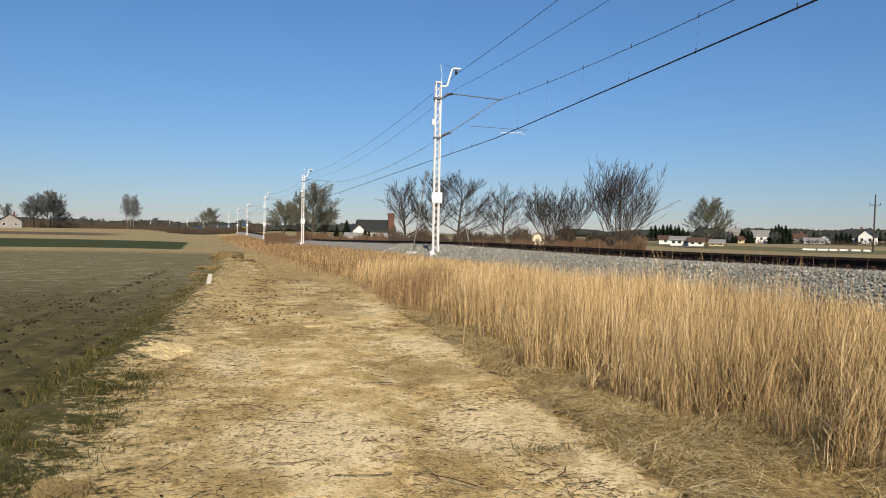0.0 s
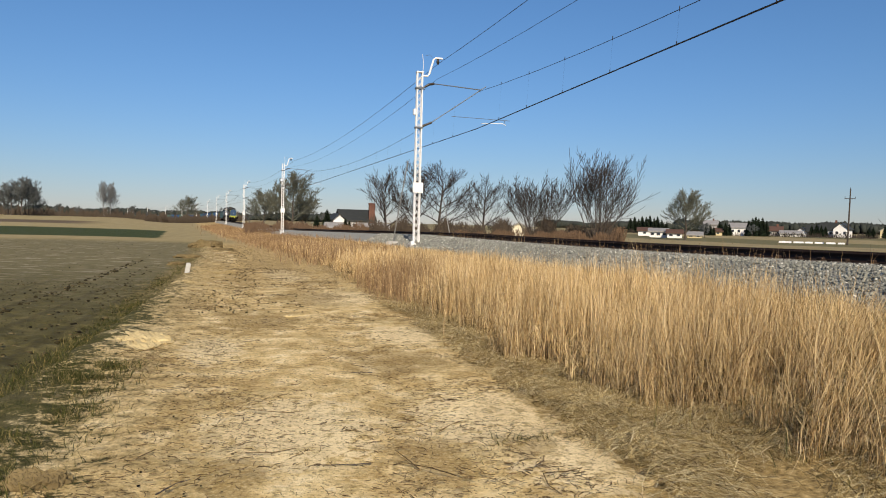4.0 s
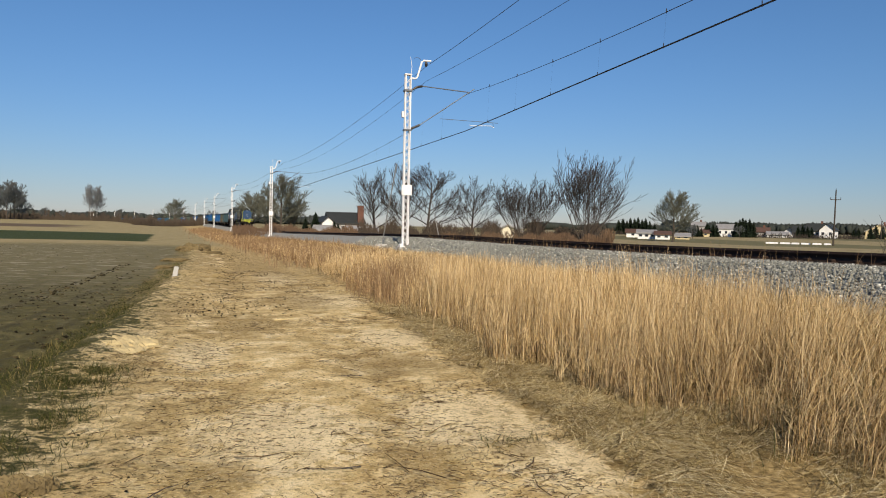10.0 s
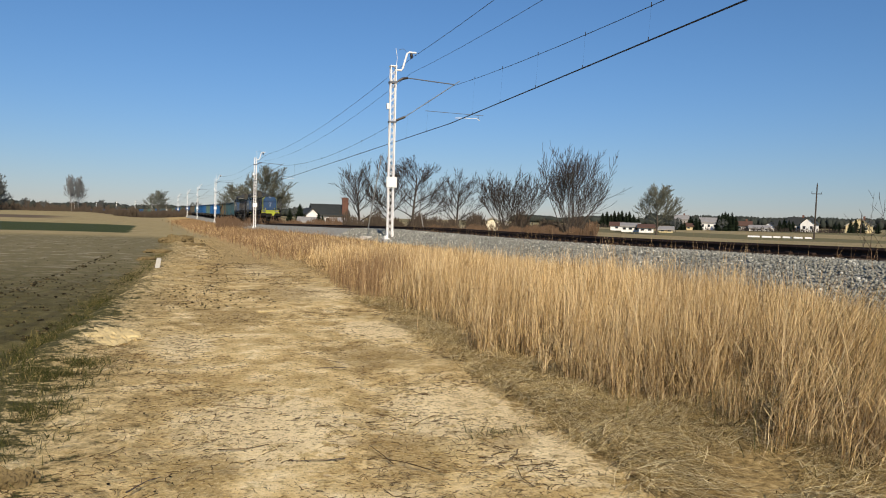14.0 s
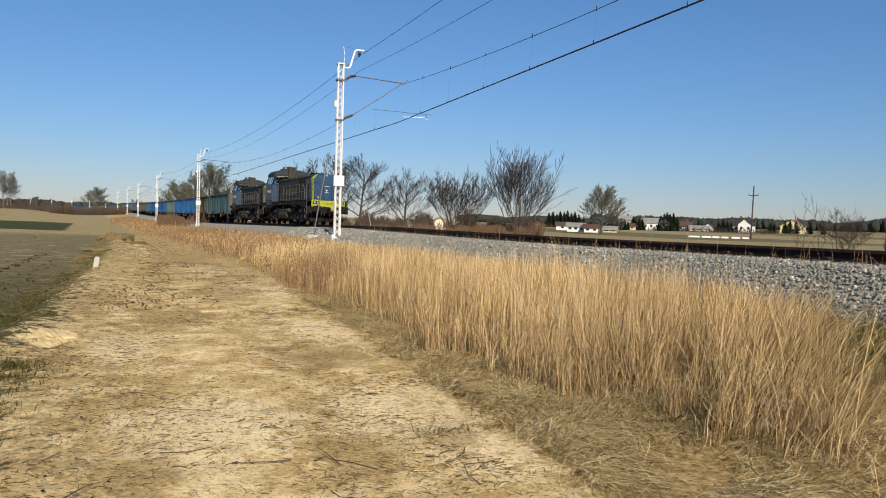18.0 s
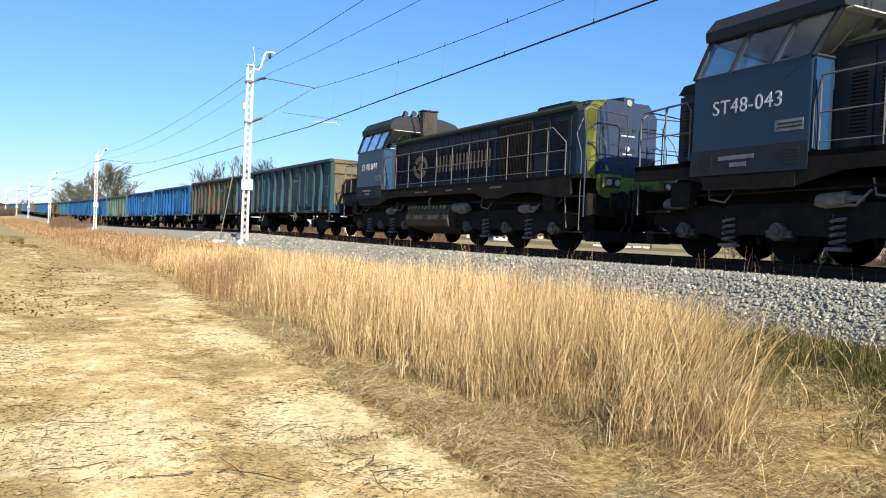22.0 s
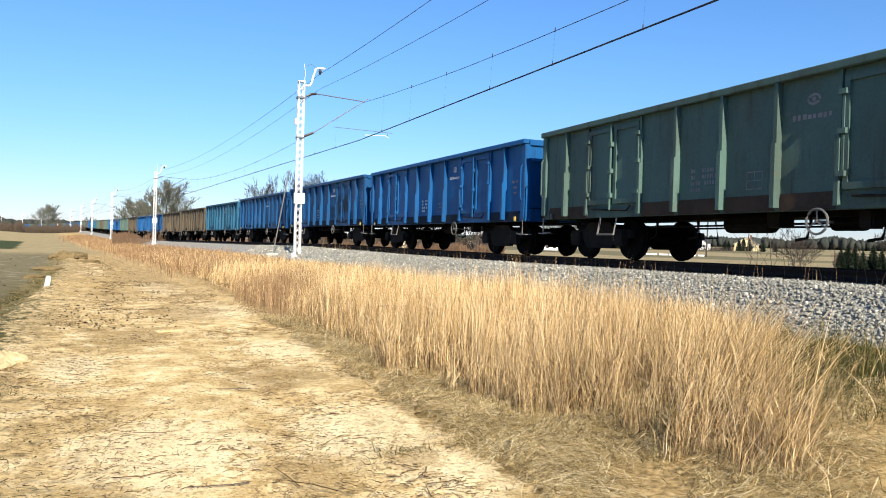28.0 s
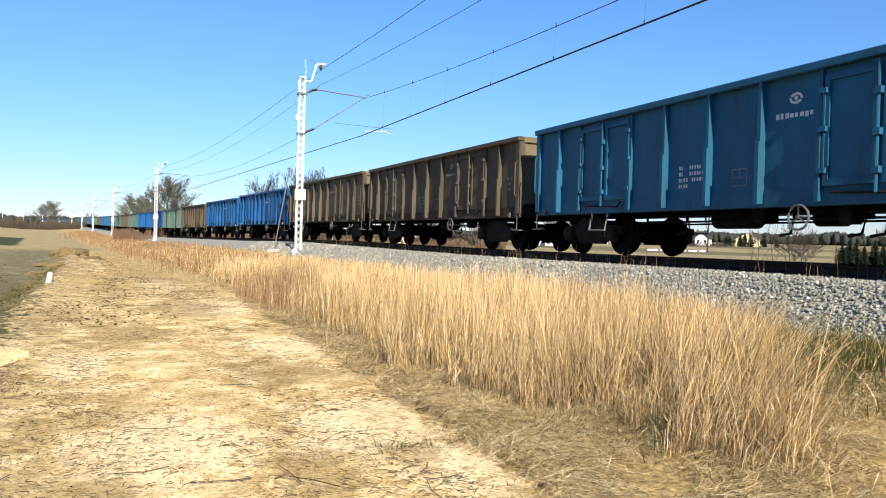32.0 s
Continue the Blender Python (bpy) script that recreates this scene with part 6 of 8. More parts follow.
def limbs(seed, h, spread, stems=1, counts=(9, 6, 5, 3), trunk=0.3, rise=0.75, crown_from=0.22, splay=(0.12, 0.42)):
    """Segments of a bare tree of height h: trunk list and branch list of (p0, p1, r0, r1)."""
    rng = random.Random(seed)
    wood, twigs = [], []

    def grow(p, d, length, r, level):
        n = 3 if level < 2 else 2
        q = p.copy()
        nodes = [q.copy()]
        for i in range(n):
            d = (d + Vector((rng.gauss(0, 0.085), rng.gauss(0, 0.085), rng.gauss(0.06 * rise, 0.05)))).normalized()
            e = q + d * (length / n)
            (wood if level == 0 else twigs).append((q.copy(), e.copy(), r * (1 - 0.75 * i / n), r * (1 - 0.75 * (i + 1) / n)))
            q = e
            nodes.append(q.copy())
        if level >= len(counts):
            return
        for k in range(counts[level]):
            t = (k + rng.uniform(0.2, 1.0)) / counts[level]
            t = crown_from + (1 - crown_from) * t if level == 0 else 0.12 + 0.88 * t
            j = min(int(t * n), n - 1)
            b = nodes[j].lerp(nodes[j + 1], min(t * n - j, 1))
            a = k * 2.4 + rng.uniform(-0.7, 0.7)
            side = Vector((math.cos(a), math.sin(a), 0))
            if level == 0:
                nd = (side * spread + Vector((0, 0, rise * (0.35 + 0.9 * t)))).normalized()
                size = length * rng.uniform(0.62, 0.86) * (1.0 - 0.5 * t)
            else:
                off = (side - d * side.dot(d)).normalized()
                nd = (d + off * 0.62 * rng.uniform(0.6, 1.15) + Vector((0, 0, 0.22 * rise))).normalized()
                size = length * rng.uniform(0.5, 0.72) * (1.0 - 0.35 * t)
            grow(b, nd, size, r * 0.5 * (1.05 - 0.5 * t), level + 1)

    for s in range(stems):
        a = 2 * math.pi * s / max(stems, 1) + rng.uniform(-0.4, 0.4)
        tilt = 0.0 if stems == 1 else rng.uniform(*splay)
        grow(Vector((math.cos(a) * 0.25 * (stems > 1), math.sin(a) * 0.25 * (stems > 1), -0.1)), Vector((math.cos(a) * tilt, math.sin(a) * tilt, 1)).normalized(),
             h * rng.uniform(0.72, 0.85), trunk / max(1, stems ** 0.5), 0)
    return wood, twigs


def rods(segs, sides=3, least=0.012):
    vs, fs, k = [], [], 0
    for p, q, r0, r1 in segs:
        d = (q - p)
        if d.length < 1e-6:
            continue
        d.normalize()
        u = d.cross(Vector((0, 0, 1)) if abs(d.z) < 0.9 else Vector((1, 0, 0))).normalized()
        w = d.cross(u)
        for c, r in ((p, max(r0, least)), (q, max(r1, least * 0.8))):
            for i in range(sides):
                t = 2 * math.pi * i / sides
                vs.append(c + (u * math.cos(t) + w * math.sin(t)) * r)
        for i in range(sides):
            fs.append((k + i, k + (i + 1) % sides, k + sides + (i + 1) % sides, k + sides + i))
        k += 2 * sides
    return vs, fs


def bare_tree(seed, h, spread, label, stems=1, counts=(9, 6, 5, 3), bark="bark", twig="twigs", least=0.009, trunk=0.2, rise=0.75, name="bare_tree", group="bare trees", splay=(0.12, 0.42)):
    top = empty(name, Matrix(), label, "tree", group)
    wood, twigs = limbs(seed, h, spread, stems, counts, trunk, rise, splay=splay)
    part("trunk", from_arrays("trunk", *rods(wood, 6, least), bark), None, top)
    part("crown", from_arrays("crown", *rods(twigs, 3, least), twig), None, top)
    return top


def put(thing, az, d, scale=1.0, turn=0.0, first=False):
    x, y, z = away(az, d)
    m = pose(x, y, z - 0.05, 0, 0, turn) @ Matrix.Scale(scale, 4)
    if first:
        thing.matrix_basis = m
        return thing
    ob = copy_thing(thing, Matrix())
    ob.matrix_basis = m
    return ob


oak = bare_tree(1, 8.6, 0.95, "bare wide-crowned tree with dark twigs behind the railway", counts=(13, 7, 5, 3), least=0.017)
put(oak, 1.1, 72, 0.8, 30, True)
slim = bare_tree(2, 7.4, 0.75, "bare slender tree with grey branches behind the railway", counts=(12, 6, 5, 3), least=0.016)
put(slim, -3.0, 78, 0.88, 0, True)
put(slim, -0.6, 80, 0.95, 130)
put(slim, 4.6, 75, 0.76, 220)
round_tree = bare_tree(3, 6.8, 0.6, "low round bare tree with a dense twig crown", stems=16, counts=(6, 4, 3), rise=0.95, trunk=0.2, least=0.018, splay=(0.15, 0.95))
put(round_tree, 8.6, 70, 0.86, 50, True)
put(round_tree, 5.9, 82, 0.36, 250)
vase = bare_tree(4, 8.2, 0.55, "many-stemmed bare willow spreading upward", stems=14, counts=(6, 4, 3), rise=1.0, trunk=0.24, least=0.02, splay=(0.1, 0.6))
put(vase, 13.4, 62, 0.79, 0, True)
bud = bare_tree(5, 8.5, 0.75, "tree with budding grey-green twigs in a field", counts=(18, 9, 6, 3), twig="buds", least=0.026, rise=0.8, name="budding_tree", group="budding trees")
put(bud, 19.6, 150, 1.0, 0, True)
put(bud, -10.2, 150, 1.2, 60)
put(bud, -9.1, 156, 0.75, 160)
put(bud, -12.1, 160, 0.85, 200)
put(bud, -11.2, 162, 0.8, 20)
put(bud, -17.7, 360, 1.25, 90)
birch = bare_tree(6, 13, 0.2, "tall pale birch at the far field edge", counts=(14, 6, 4, 3), bark="birchbark", twig="birchtwigs", least=0.07, rise=0.9, name="birch_tree", group="birch trees")
put(birch, -23.15, 330, 0.86, 0, True)
put(birch, -22.75, 332, 0.84, 90)
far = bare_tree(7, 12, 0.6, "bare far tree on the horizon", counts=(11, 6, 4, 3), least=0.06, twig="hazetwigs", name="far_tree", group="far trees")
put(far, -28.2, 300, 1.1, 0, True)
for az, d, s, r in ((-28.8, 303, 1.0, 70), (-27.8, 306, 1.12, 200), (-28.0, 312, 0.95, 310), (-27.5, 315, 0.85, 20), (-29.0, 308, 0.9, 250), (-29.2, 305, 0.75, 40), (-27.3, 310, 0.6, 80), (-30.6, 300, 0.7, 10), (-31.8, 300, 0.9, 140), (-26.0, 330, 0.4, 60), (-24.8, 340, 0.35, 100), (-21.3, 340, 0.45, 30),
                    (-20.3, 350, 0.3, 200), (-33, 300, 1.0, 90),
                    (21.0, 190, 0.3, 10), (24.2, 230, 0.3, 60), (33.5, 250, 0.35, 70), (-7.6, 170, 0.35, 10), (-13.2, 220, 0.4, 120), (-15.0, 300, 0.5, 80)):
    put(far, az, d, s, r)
for az, d, s, r in ((42.6, 80, 0.55, 20), (44.0, 84, 0.66, 80), (41.6, 86, 0.42, 150), (45.5, 80, 0.75, 10), (47.5, 84, 0.7, 100)):
    put(slim, az, d, s, r)
shrub = bare_tree(8, 2.6, 0.9, "small bare shrub beside the railway", stems=6, counts=(5, 4, 3), least=0.008, trunk=0.05, name="bare_shrub", group="bare shrubs")
put(shrub, 36.0, 40, 0.9, 0, True)
put(shrub, 36.4, 46, 0.8, 70)
sapling = bare_tree(9, 2.8, 0.35, "thin leaning sapling by the track", counts=(4, 2), least=0.006, trunk=0.02, name="bare_sapling", group="saplings")
put(sapling, 33.6, 26, 0.9, 0, True)
put(sapling, 34.9, 25, 0.85, 120)
put(sapling, 33.0, 30, 0.6, 240)


def brush(name, az0, az1, d0, d1, n, h0, h1, mat, label, seed, least=0.02, gap=999.0, clump=0.9):
    """A thicket of many leaning twigs."""
    rng = np.random.default_rng(seed)
    az, d = rng.uniform(az0, az1, n), rng.uniform(d0, d1, n)
    keep = (np.abs(az - gap) > 0.55) | (rng.uniform(0, 1, n) < 0.1)
    az, d = az[keep], d[keep]
    n = len(az)
    x, y = d * np.sin(np.radians(az)), d * np.cos(np.radians(az))
    arc, lat = arc_lat(x, y)
    z = ground_z(arc, lat, x, y)
    segs = []
    for i in range(n):
        wave = 0.6 + min(0.9, 0.5 + 0.1 * clump) * noise.noise(Vector((az[i] * clump, seed, 0)))
        h = rng.uniform(h0, h1) * max(0.25, wave)
        p = Vector((x[i], y[i], z[i]))
        for k in range(3):
            q = p + Vector((rng.normal(0, 0.3), rng.normal(0, 0.3), 1)).normalized() * h * 0.45
            segs.append((p, q, least, least * 0.8))
            p = q
    tagged(new(name, from_arrays(name, *rods(segs, 3, least), mat)), label, "brush", kind="stuff")


brush("brown_brush", -4.0, 14.5, 66, 86, 8000, 0.7, 2.3, "undergrowth", "dark bare undergrowth below the trees", 31, gap=7.3)
brush("red_brush", 2.5, 15.2, 56, 62, 5000, 0.5, 1.4, "brush", "reddish-brown dry brush along the railway", 32, gap=7.3)
brush("line_brush", -13.5, -4.0, 100, 150, 3500, 0.8, 2.2, "brush", "brown brush along the railway", 33, 0.03)
brush("edge_brush", -33.0, -14.0, 310, 400, 8000, 0.6, 3.6, "undergrowth", "dark hedge of bare bushes at the field edge", 34, 0.06, clump=4.0)
brush("field_hedge", -20.5, -13.4, 285, 310, 3200, 1.4, 3.9, "undergrowth", "brown hedge of bare bushes beside the far curve", 37, 0.06, clump=2.0)
brush("meadow_brush", 38.5, 50.0, 59, 68, 3500, 0.4, 1.5, "undergrowth", "grey-brown scrub in the meadow", 35, 0.014, clump=1.5)
brush("far_brush", 14.0, 32.0, 240, 275, 2600, 0.4, 1.8, "twigs", "dark bushes between the far houses", 36, 0.05, clump=5.0)


def conifer(seed, h):
    top = empty("conifer", Matrix(), "dark green conifer near the far houses", "tree", "conifers")
    part("trunk", tube(bmesh.new(), [(0, 0, 0), (0, 0, h * 0.9)], [0.15, 0.04], 6), "bark", top)
    rng = random.Random(seed)
    segs = []
    for i in range(420):
        t = rng.uniform(0.04, 1.0)
        r = h * 0.33 * (1 - t) ** 0.7 * rng.uniform(0.6, 1.1)
        a = rng.uniform(0, 6.28)
        p = Vector((0, 0, h * t))
        segs.append((p, p + Vector((math.cos(a) * r, math.sin(a) * r, -0.12 * r)), 0.16 * (1.1 - t), 0.05))
    part("crown", from_arrays("crown", *rods(segs, 4, 0.04), "conifer"), None, top)
    return top


fir = conifer(1, 5.0)
put(fir, 22.0, 240, 0.9, 0, True)
for az, d, s in ((15.7, 262, 1.0), (16.0, 264, 1.1), (16.3, 262, 0.95), (16.55, 265, 1.15), (16.85, 262, 1.1), (17.1, 264, 1.2), (17.4, 262, 1.05), (17.65, 265, 1.15), (17.95, 262, 0.95), (18.3, 264, 0.8),
                 (20.85, 232, 0.65), (21.1, 234, 0.75), (21.35, 232, 0.7), (21.6, 235, 0.55), (22.15, 240, 0.7), (22.4, 238, 0.8), (22.65, 240, 0.75), (23.95, 240, 0.95), (24.2, 238, 1.1), (24.4, 242, 1.2), (24.6, 239, 1.1), (24.85, 241, 1.15), (25.1, 240, 0.95),
                 (28.0, 258, 0.75), (28.3, 262, 0.85), (28.6, 258, 0.75), (28.85, 260, 0.7),
                 (31.4, 260, 0.6), (31.7, 262, 0.7), (32.4, 262, 0.8), (32.7, 264, 0.9), (33.1, 264, 0.85), (34.0, 262, 0.7), (34.8, 262, 0.6), (-8.2, 175, 0.7), (-7.45, 158, 0.95), (-6.05, 150, 0.6), (-5.75, 151, 0.5), (38.9, 57, 0.3), (39.3, 58, 0.36), (39.7, 57, 0.33), (40.2, 57, 0.28), (40.8, 58, 0.36), (41.3, 57, 0.3), (42.0, 58, 0.34), (42.8, 57, 0.3)):
    put(fir, az, d, s, az * 50)

MAT["plaster"] = worn("white_plaster", (0.78, 0.77, 0.74), (0.55, 0.53, 0.5), 0.85, 0, 0.3, 0.5)
MAT["cream"] = worn("cream_plaster", (0.62, 0.52, 0.30), (0.45, 0.38, 0.25), 0.85, 0, 0.4, 0.5)
MAT["palecream"] = worn("pale_cream_plaster", (0.70, 0.64, 0.48), (0.5, 0.46, 0.36), 0.85, 0, 0.4, 0.5)
MAT["greyplaster"] = worn("grey_plaster", (0.30, 0.285, 0.27), (0.20, 0.19, 0.18), 0.85, 0, 0.4, 0.5)
MAT["darkroof"] = worn("dark_roof_tiles", (0.024, 0.027, 0.024), (0.045, 0.045, 0.04), 0.7, 0, 0.4, 1)
MAT["redroof"] = worn("red_brown_roof", (0.11, 0.065, 0.05), (0.08, 0.055, 0.045), 0.8, 0, 0.4, 1)
MAT["greyroof"] = worn("grey_sheet_roof", (0.33, 0.32, 0.30), (0.2, 0.19, 0.18), 0.6, 0.2, 0.4, 1)
MAT["brick"] = worn("red_brick", (0.15, 0.075, 0.055), (0.09, 0.055, 0.045), 0.9, 0, 0.4, 2)
MAT["windowdark"] = plain("dark_window", (0.03, 0.035, 0.045), 0.15)


def house(w, dep, h, roof, wall, tiles, label, windows=3, chimney=True, gable_front=False):
    """A small house, front towards -Y, standing on the origin."""
    top = empty("house", Matrix(), label, "house", "far houses")
    g = bmesh.new()
    prism([(-w / 2, -1.0), (w / 2, -1.0), (w / 2, h), (0, h + roof), (-w / 2, h)] if gable_front else [(-w / 2, -1.0), (w / 2, -1.0), (w / 2, h), (-w / 2, h)], -dep / 2, dep / 2, g)
    part("wall", g, wall, top)
    t = 0.22
    if gable_front:
        for s in (-1, 1):
            o = [(0, h + roof + t), (s * (w / 2 + 0.4), h - 0.15 + t), (s * (w / 2 + 0.4), h - 0.15), (0, h + roof)]
            part("roof", prism(o, -dep / 2 - 0.4, dep / 2 + 0.4), tiles, top)
    else:
        for s in (-1, 1):
            bm = bmesh.new()
            vs = [(x, y, z) for x in (-w / 2 - 0.4, w / 2 + 0.4) for y, z in ((0, h + roof + t), (s * (dep / 2 + 0.4), h - 0.15 + t), (s * (dep / 2 + 0.4), h - 0.15), (0, h + roof))]
            v = [bm.verts.new(q) for q in vs]
            for f in ((0, 1, 2, 3), (7, 6, 5, 4), (0, 4, 5, 1), (1, 5, 6, 2), (2, 6, 7, 3), (3, 7, 4, 0)):
                bm.faces.new([v[i] for i in f])
            bmesh.ops.recalc_face_normals(bm, faces=bm.faces)
            part("roof", bm, tiles, top)
        for s in (-1, 1):
            bm = bmesh.new()
            a = [bm.verts.new((s * (w / 2 - 0.02), y, z)) for y, z in ((-dep / 2, h), (dep / 2, h), (0, h + roof))]
            b = [bm.verts.new((s * (w / 2 - 0.2), y, z)) for y, z in ((-dep / 2, h), (dep / 2, h), (0, h + roof))]
            bm.faces.new(a)
            bm.faces.new(b[::-1])
            for i in range(3):
                bm.faces.new((a[i], b[i], b[(i + 1) % 3], a[(i + 1) % 3]))
            bmesh.ops.recalc_face_normals(bm, faces=bm.faces)
            part("gable", bm, wall, top)
    for i in range(windows):
        x, tall = -w / 2 + w * (i + 0.5) / windows, min(1.2, h * 0.42)
        win = part("window", box(x - 0.42, x + 0.42, -dep / 2 - 0.06, -dep / 2 - 0.005, h * 0.35, h * 0.35 + tall), "plaster", top)
        part("pane", box(x - 0.36, x + 0.36, -dep / 2 - 0.075, -dep / 2 - 0.065, h * 0.35 + 0.08 * tall, h * 0.35 + 0.92 * tall), "windowdark", win)
    if chimney:
        part("chimney", box(w * 0.18 - 0.3, w * 0.18 + 0.3, -0.3, 0.3, h + roof * 0.4, h + roof + 0.9), "brick", top)
    return top


def stand(thing, az, d, turn=0.0, z=None):
    x, y, zz = away(az, d)
    thing.matrix_basis = pose(x, y, zz if z is None else z, 0, 0, -az + turn)


H_WHITE = "white house with a dark roof across the fields"
stand(house(4.2, 8, 2.5, 1.9, "plaster", "darkroof", H_WHITE, 2, False, gable_front=True), 29.9, 262, -8)
stand(house(6, 7, 2.2, 2.3, "plaster", "darkroof", "white cottage wing with a dark roof", 3), 29.25, 265, -5)
stand(house(3.6, 6, 1.4, 1.3, "plaster", "darkroof", "small white gabled house far off", 1, False, gable_front=True), 27.45, 268, -10)
stand(house(5.5, 7, 1.6, 2.0, "darkroof", "darkroof", "dark timber barn beside a white house", 0, False), 28.3, 268)
stand(house(6, 5, 0.9, 0.8, "plaster", "greyroof", "low white shed with a pale sheet roof", 3, False), 26.7, 258)
stand(house(4.6, 6, 1.6, 1.3, "greyplaster", "redroof", "grey house with a red-brown roof", 2), 25.65, 262)
stand(house(5.4, 7, 2.4, 1.4, "plaster", "greyroof", "pale two-storey house between conifers", 3, False), 23.3, 252)
stand(house(2.4, 5, 1.2, 0.9, "cream", "redroof", "tiny cream house with a red roof", 1, False), 21.9, 240)
stand(house(5, 7, 3.6, 1.5, "greyplaster", "greyroof", "tall grey house far behind the trees", 2), 21.4, 310)
stand(house(3.2, 4, 0.7, 0.6, "cream", "greyroof", "small low shed near the railway", 2, False), 20.3, 185)
stand(house(4.0, 5, 1.35, 0.6, "plaster", "greyroof", "low pale farm building", 3, False), 17.75, 180)
stand(house(3.2, 5, 1.15, 0.6, "plaster", "redroof", "low pale outbuilding with a brown roof", 2, False), 18.9, 177)
stand(house(3.2, 5, 1.3, 0.7, "plaster", "redroof", "low farm building with a red-brown roof", 1, False), 16.75, 200)
stand(house(5.2, 6, 1.3, 1.2, "palecream", "greyroof", "pale cream cottage behind the railway bank", 2, False, True), 7.35, 120)
stand(house(7.5, 8, 2.3, 2.3, "greyplaster", "darkroof", "white building with a long dark roof", 4, False), -5.3, 168, 10)
stand(house(2.6, 5, 2.4, 1.3, "plaster", "darkroof", "white gabled annex of a farm", 1, False, True), -6.75, 160, 15)
stand(house(5.5, 4, 1.0, 0.9, "cream", "greyroof", "low shed with a pale sheet roof", 2, False), -3.95, 140, 8)
stand(house(3.0, 3.5, 1.1, 0.8, "greyplaster", "greyroof", "small outhouse with a pale roof", 1, False), -6.9, 148, -6)
stand(house(7, 7, 2.2, 2.4, "greyplaster", "darkroof", "grey house with a dark roof among trees", 2, True, True), -30.4, 290)
stand(house(8, 7, 2.4, 2.4, "cream", "greyroof", "cream house far across the meadow", 2, True, True), 32.9, 290)


def brick_chimney():
    top = empty("brick_chimney", Matrix(), "broad red brick chimney of a farm", "chimney")
    part("shaft", box(-0.65, 0.65, -0.65, 0.65, 0, 6.0, 0.05), "brick", top)
    part("cap", box(-0.75, 0.75, -0.75, 0.75, 6.0, 6.3, 0.03), "brick", top)
    x, y, z = away(-4.05, 165)
    top.matrix_basis = pose(x, y, z, 0, 0, 10)


brick_chimney()


def power_pole(az, d, h, label):
    top = empty("power_pole", Matrix(), label, "pole", "power poles")
    part("shaft", tube(bmesh.new(), [(0, 0, -0.3), (0, 0, h)], [0.16, 0.10], 8), "sleeper", top)
    part("cross_arm", box(-0.85, 0.85, -0.05, 0.05, h - 1.75, h - 1.63), "sleeper", top)
    for x in (-0.8, 0.8, 0.0):
        part("insulator", tube(bmesh.new(), [(x, 0, h - 1.63 if x else h), (x, 0, h - 1.3 if x else h + 0.3)], 0.05, 6), "insulator", top)
    x, y, z = away(az, d)
    top.matrix_basis = pose(x, y, z, 0, 1.0, -az)


power_pole(30.2, 149, 9.9, "wooden power pole with one cross-arm in a field")
power_pole(33.0, 255, 5.5, "far wooden power pole in a field")


MAT["weathered"] = worn("weathered_grey_rod", (0.30, 0.30, 0.29), (0.16, 0.155, 0.15), 0.8, 0, 0.5, 3)


def leaning_post(a, lat, foot, tip, label):
    """A slanted pale post or guy beside the line: foot and tip as (arc, lat, height over the rail)."""
    top = empty("leaning_post", Matrix(), label, "post", "leaning guys")
    part("guy_rod", tube(bmesh.new(), [at(*foot), at(*tip)], 0.032, 6), "weathered", top)
    p = at(*foot)
    part("anchor_block", box(p.x - 0.35, p.x + 0.35, p.y - 0.3, p.y + 0.3, p.z - 0.7, p.z + 0.12, 0.03), "concrete", top)


leaning_post(0, 0, (41.85, -3.3, -0.78), (38.8, -3.3, 3.6), "slanted pale guy beside a mast")
leaning_post(0, 0, (59.1, 6.0, -0.5), (61.4, 6.0, 2.9), "slanted pale stake beyond the track")


def white_sheets():
    """Long low white covers laid on the meadow."""
    for i, (az, w) in enumerate(((26.35, 1.1), (27.2, 0.9), (27.85, 0.7), (28.5, 0.8), (29.2, 0.8), (29.85, 0.6))):
        ob = new("white_cover", mesh_of(box(-w, w, -0.7, 0.7, -0.3, 0.3, 0.08), "white_cover", "white"))
        x, y, z = away(az, 155)
        ob.matrix_basis = pose(x, y, z, 0, 0, -az)
        tagged(ob, "low white plastic cover on the meadow", "cover", "white covers")


white_sheets()


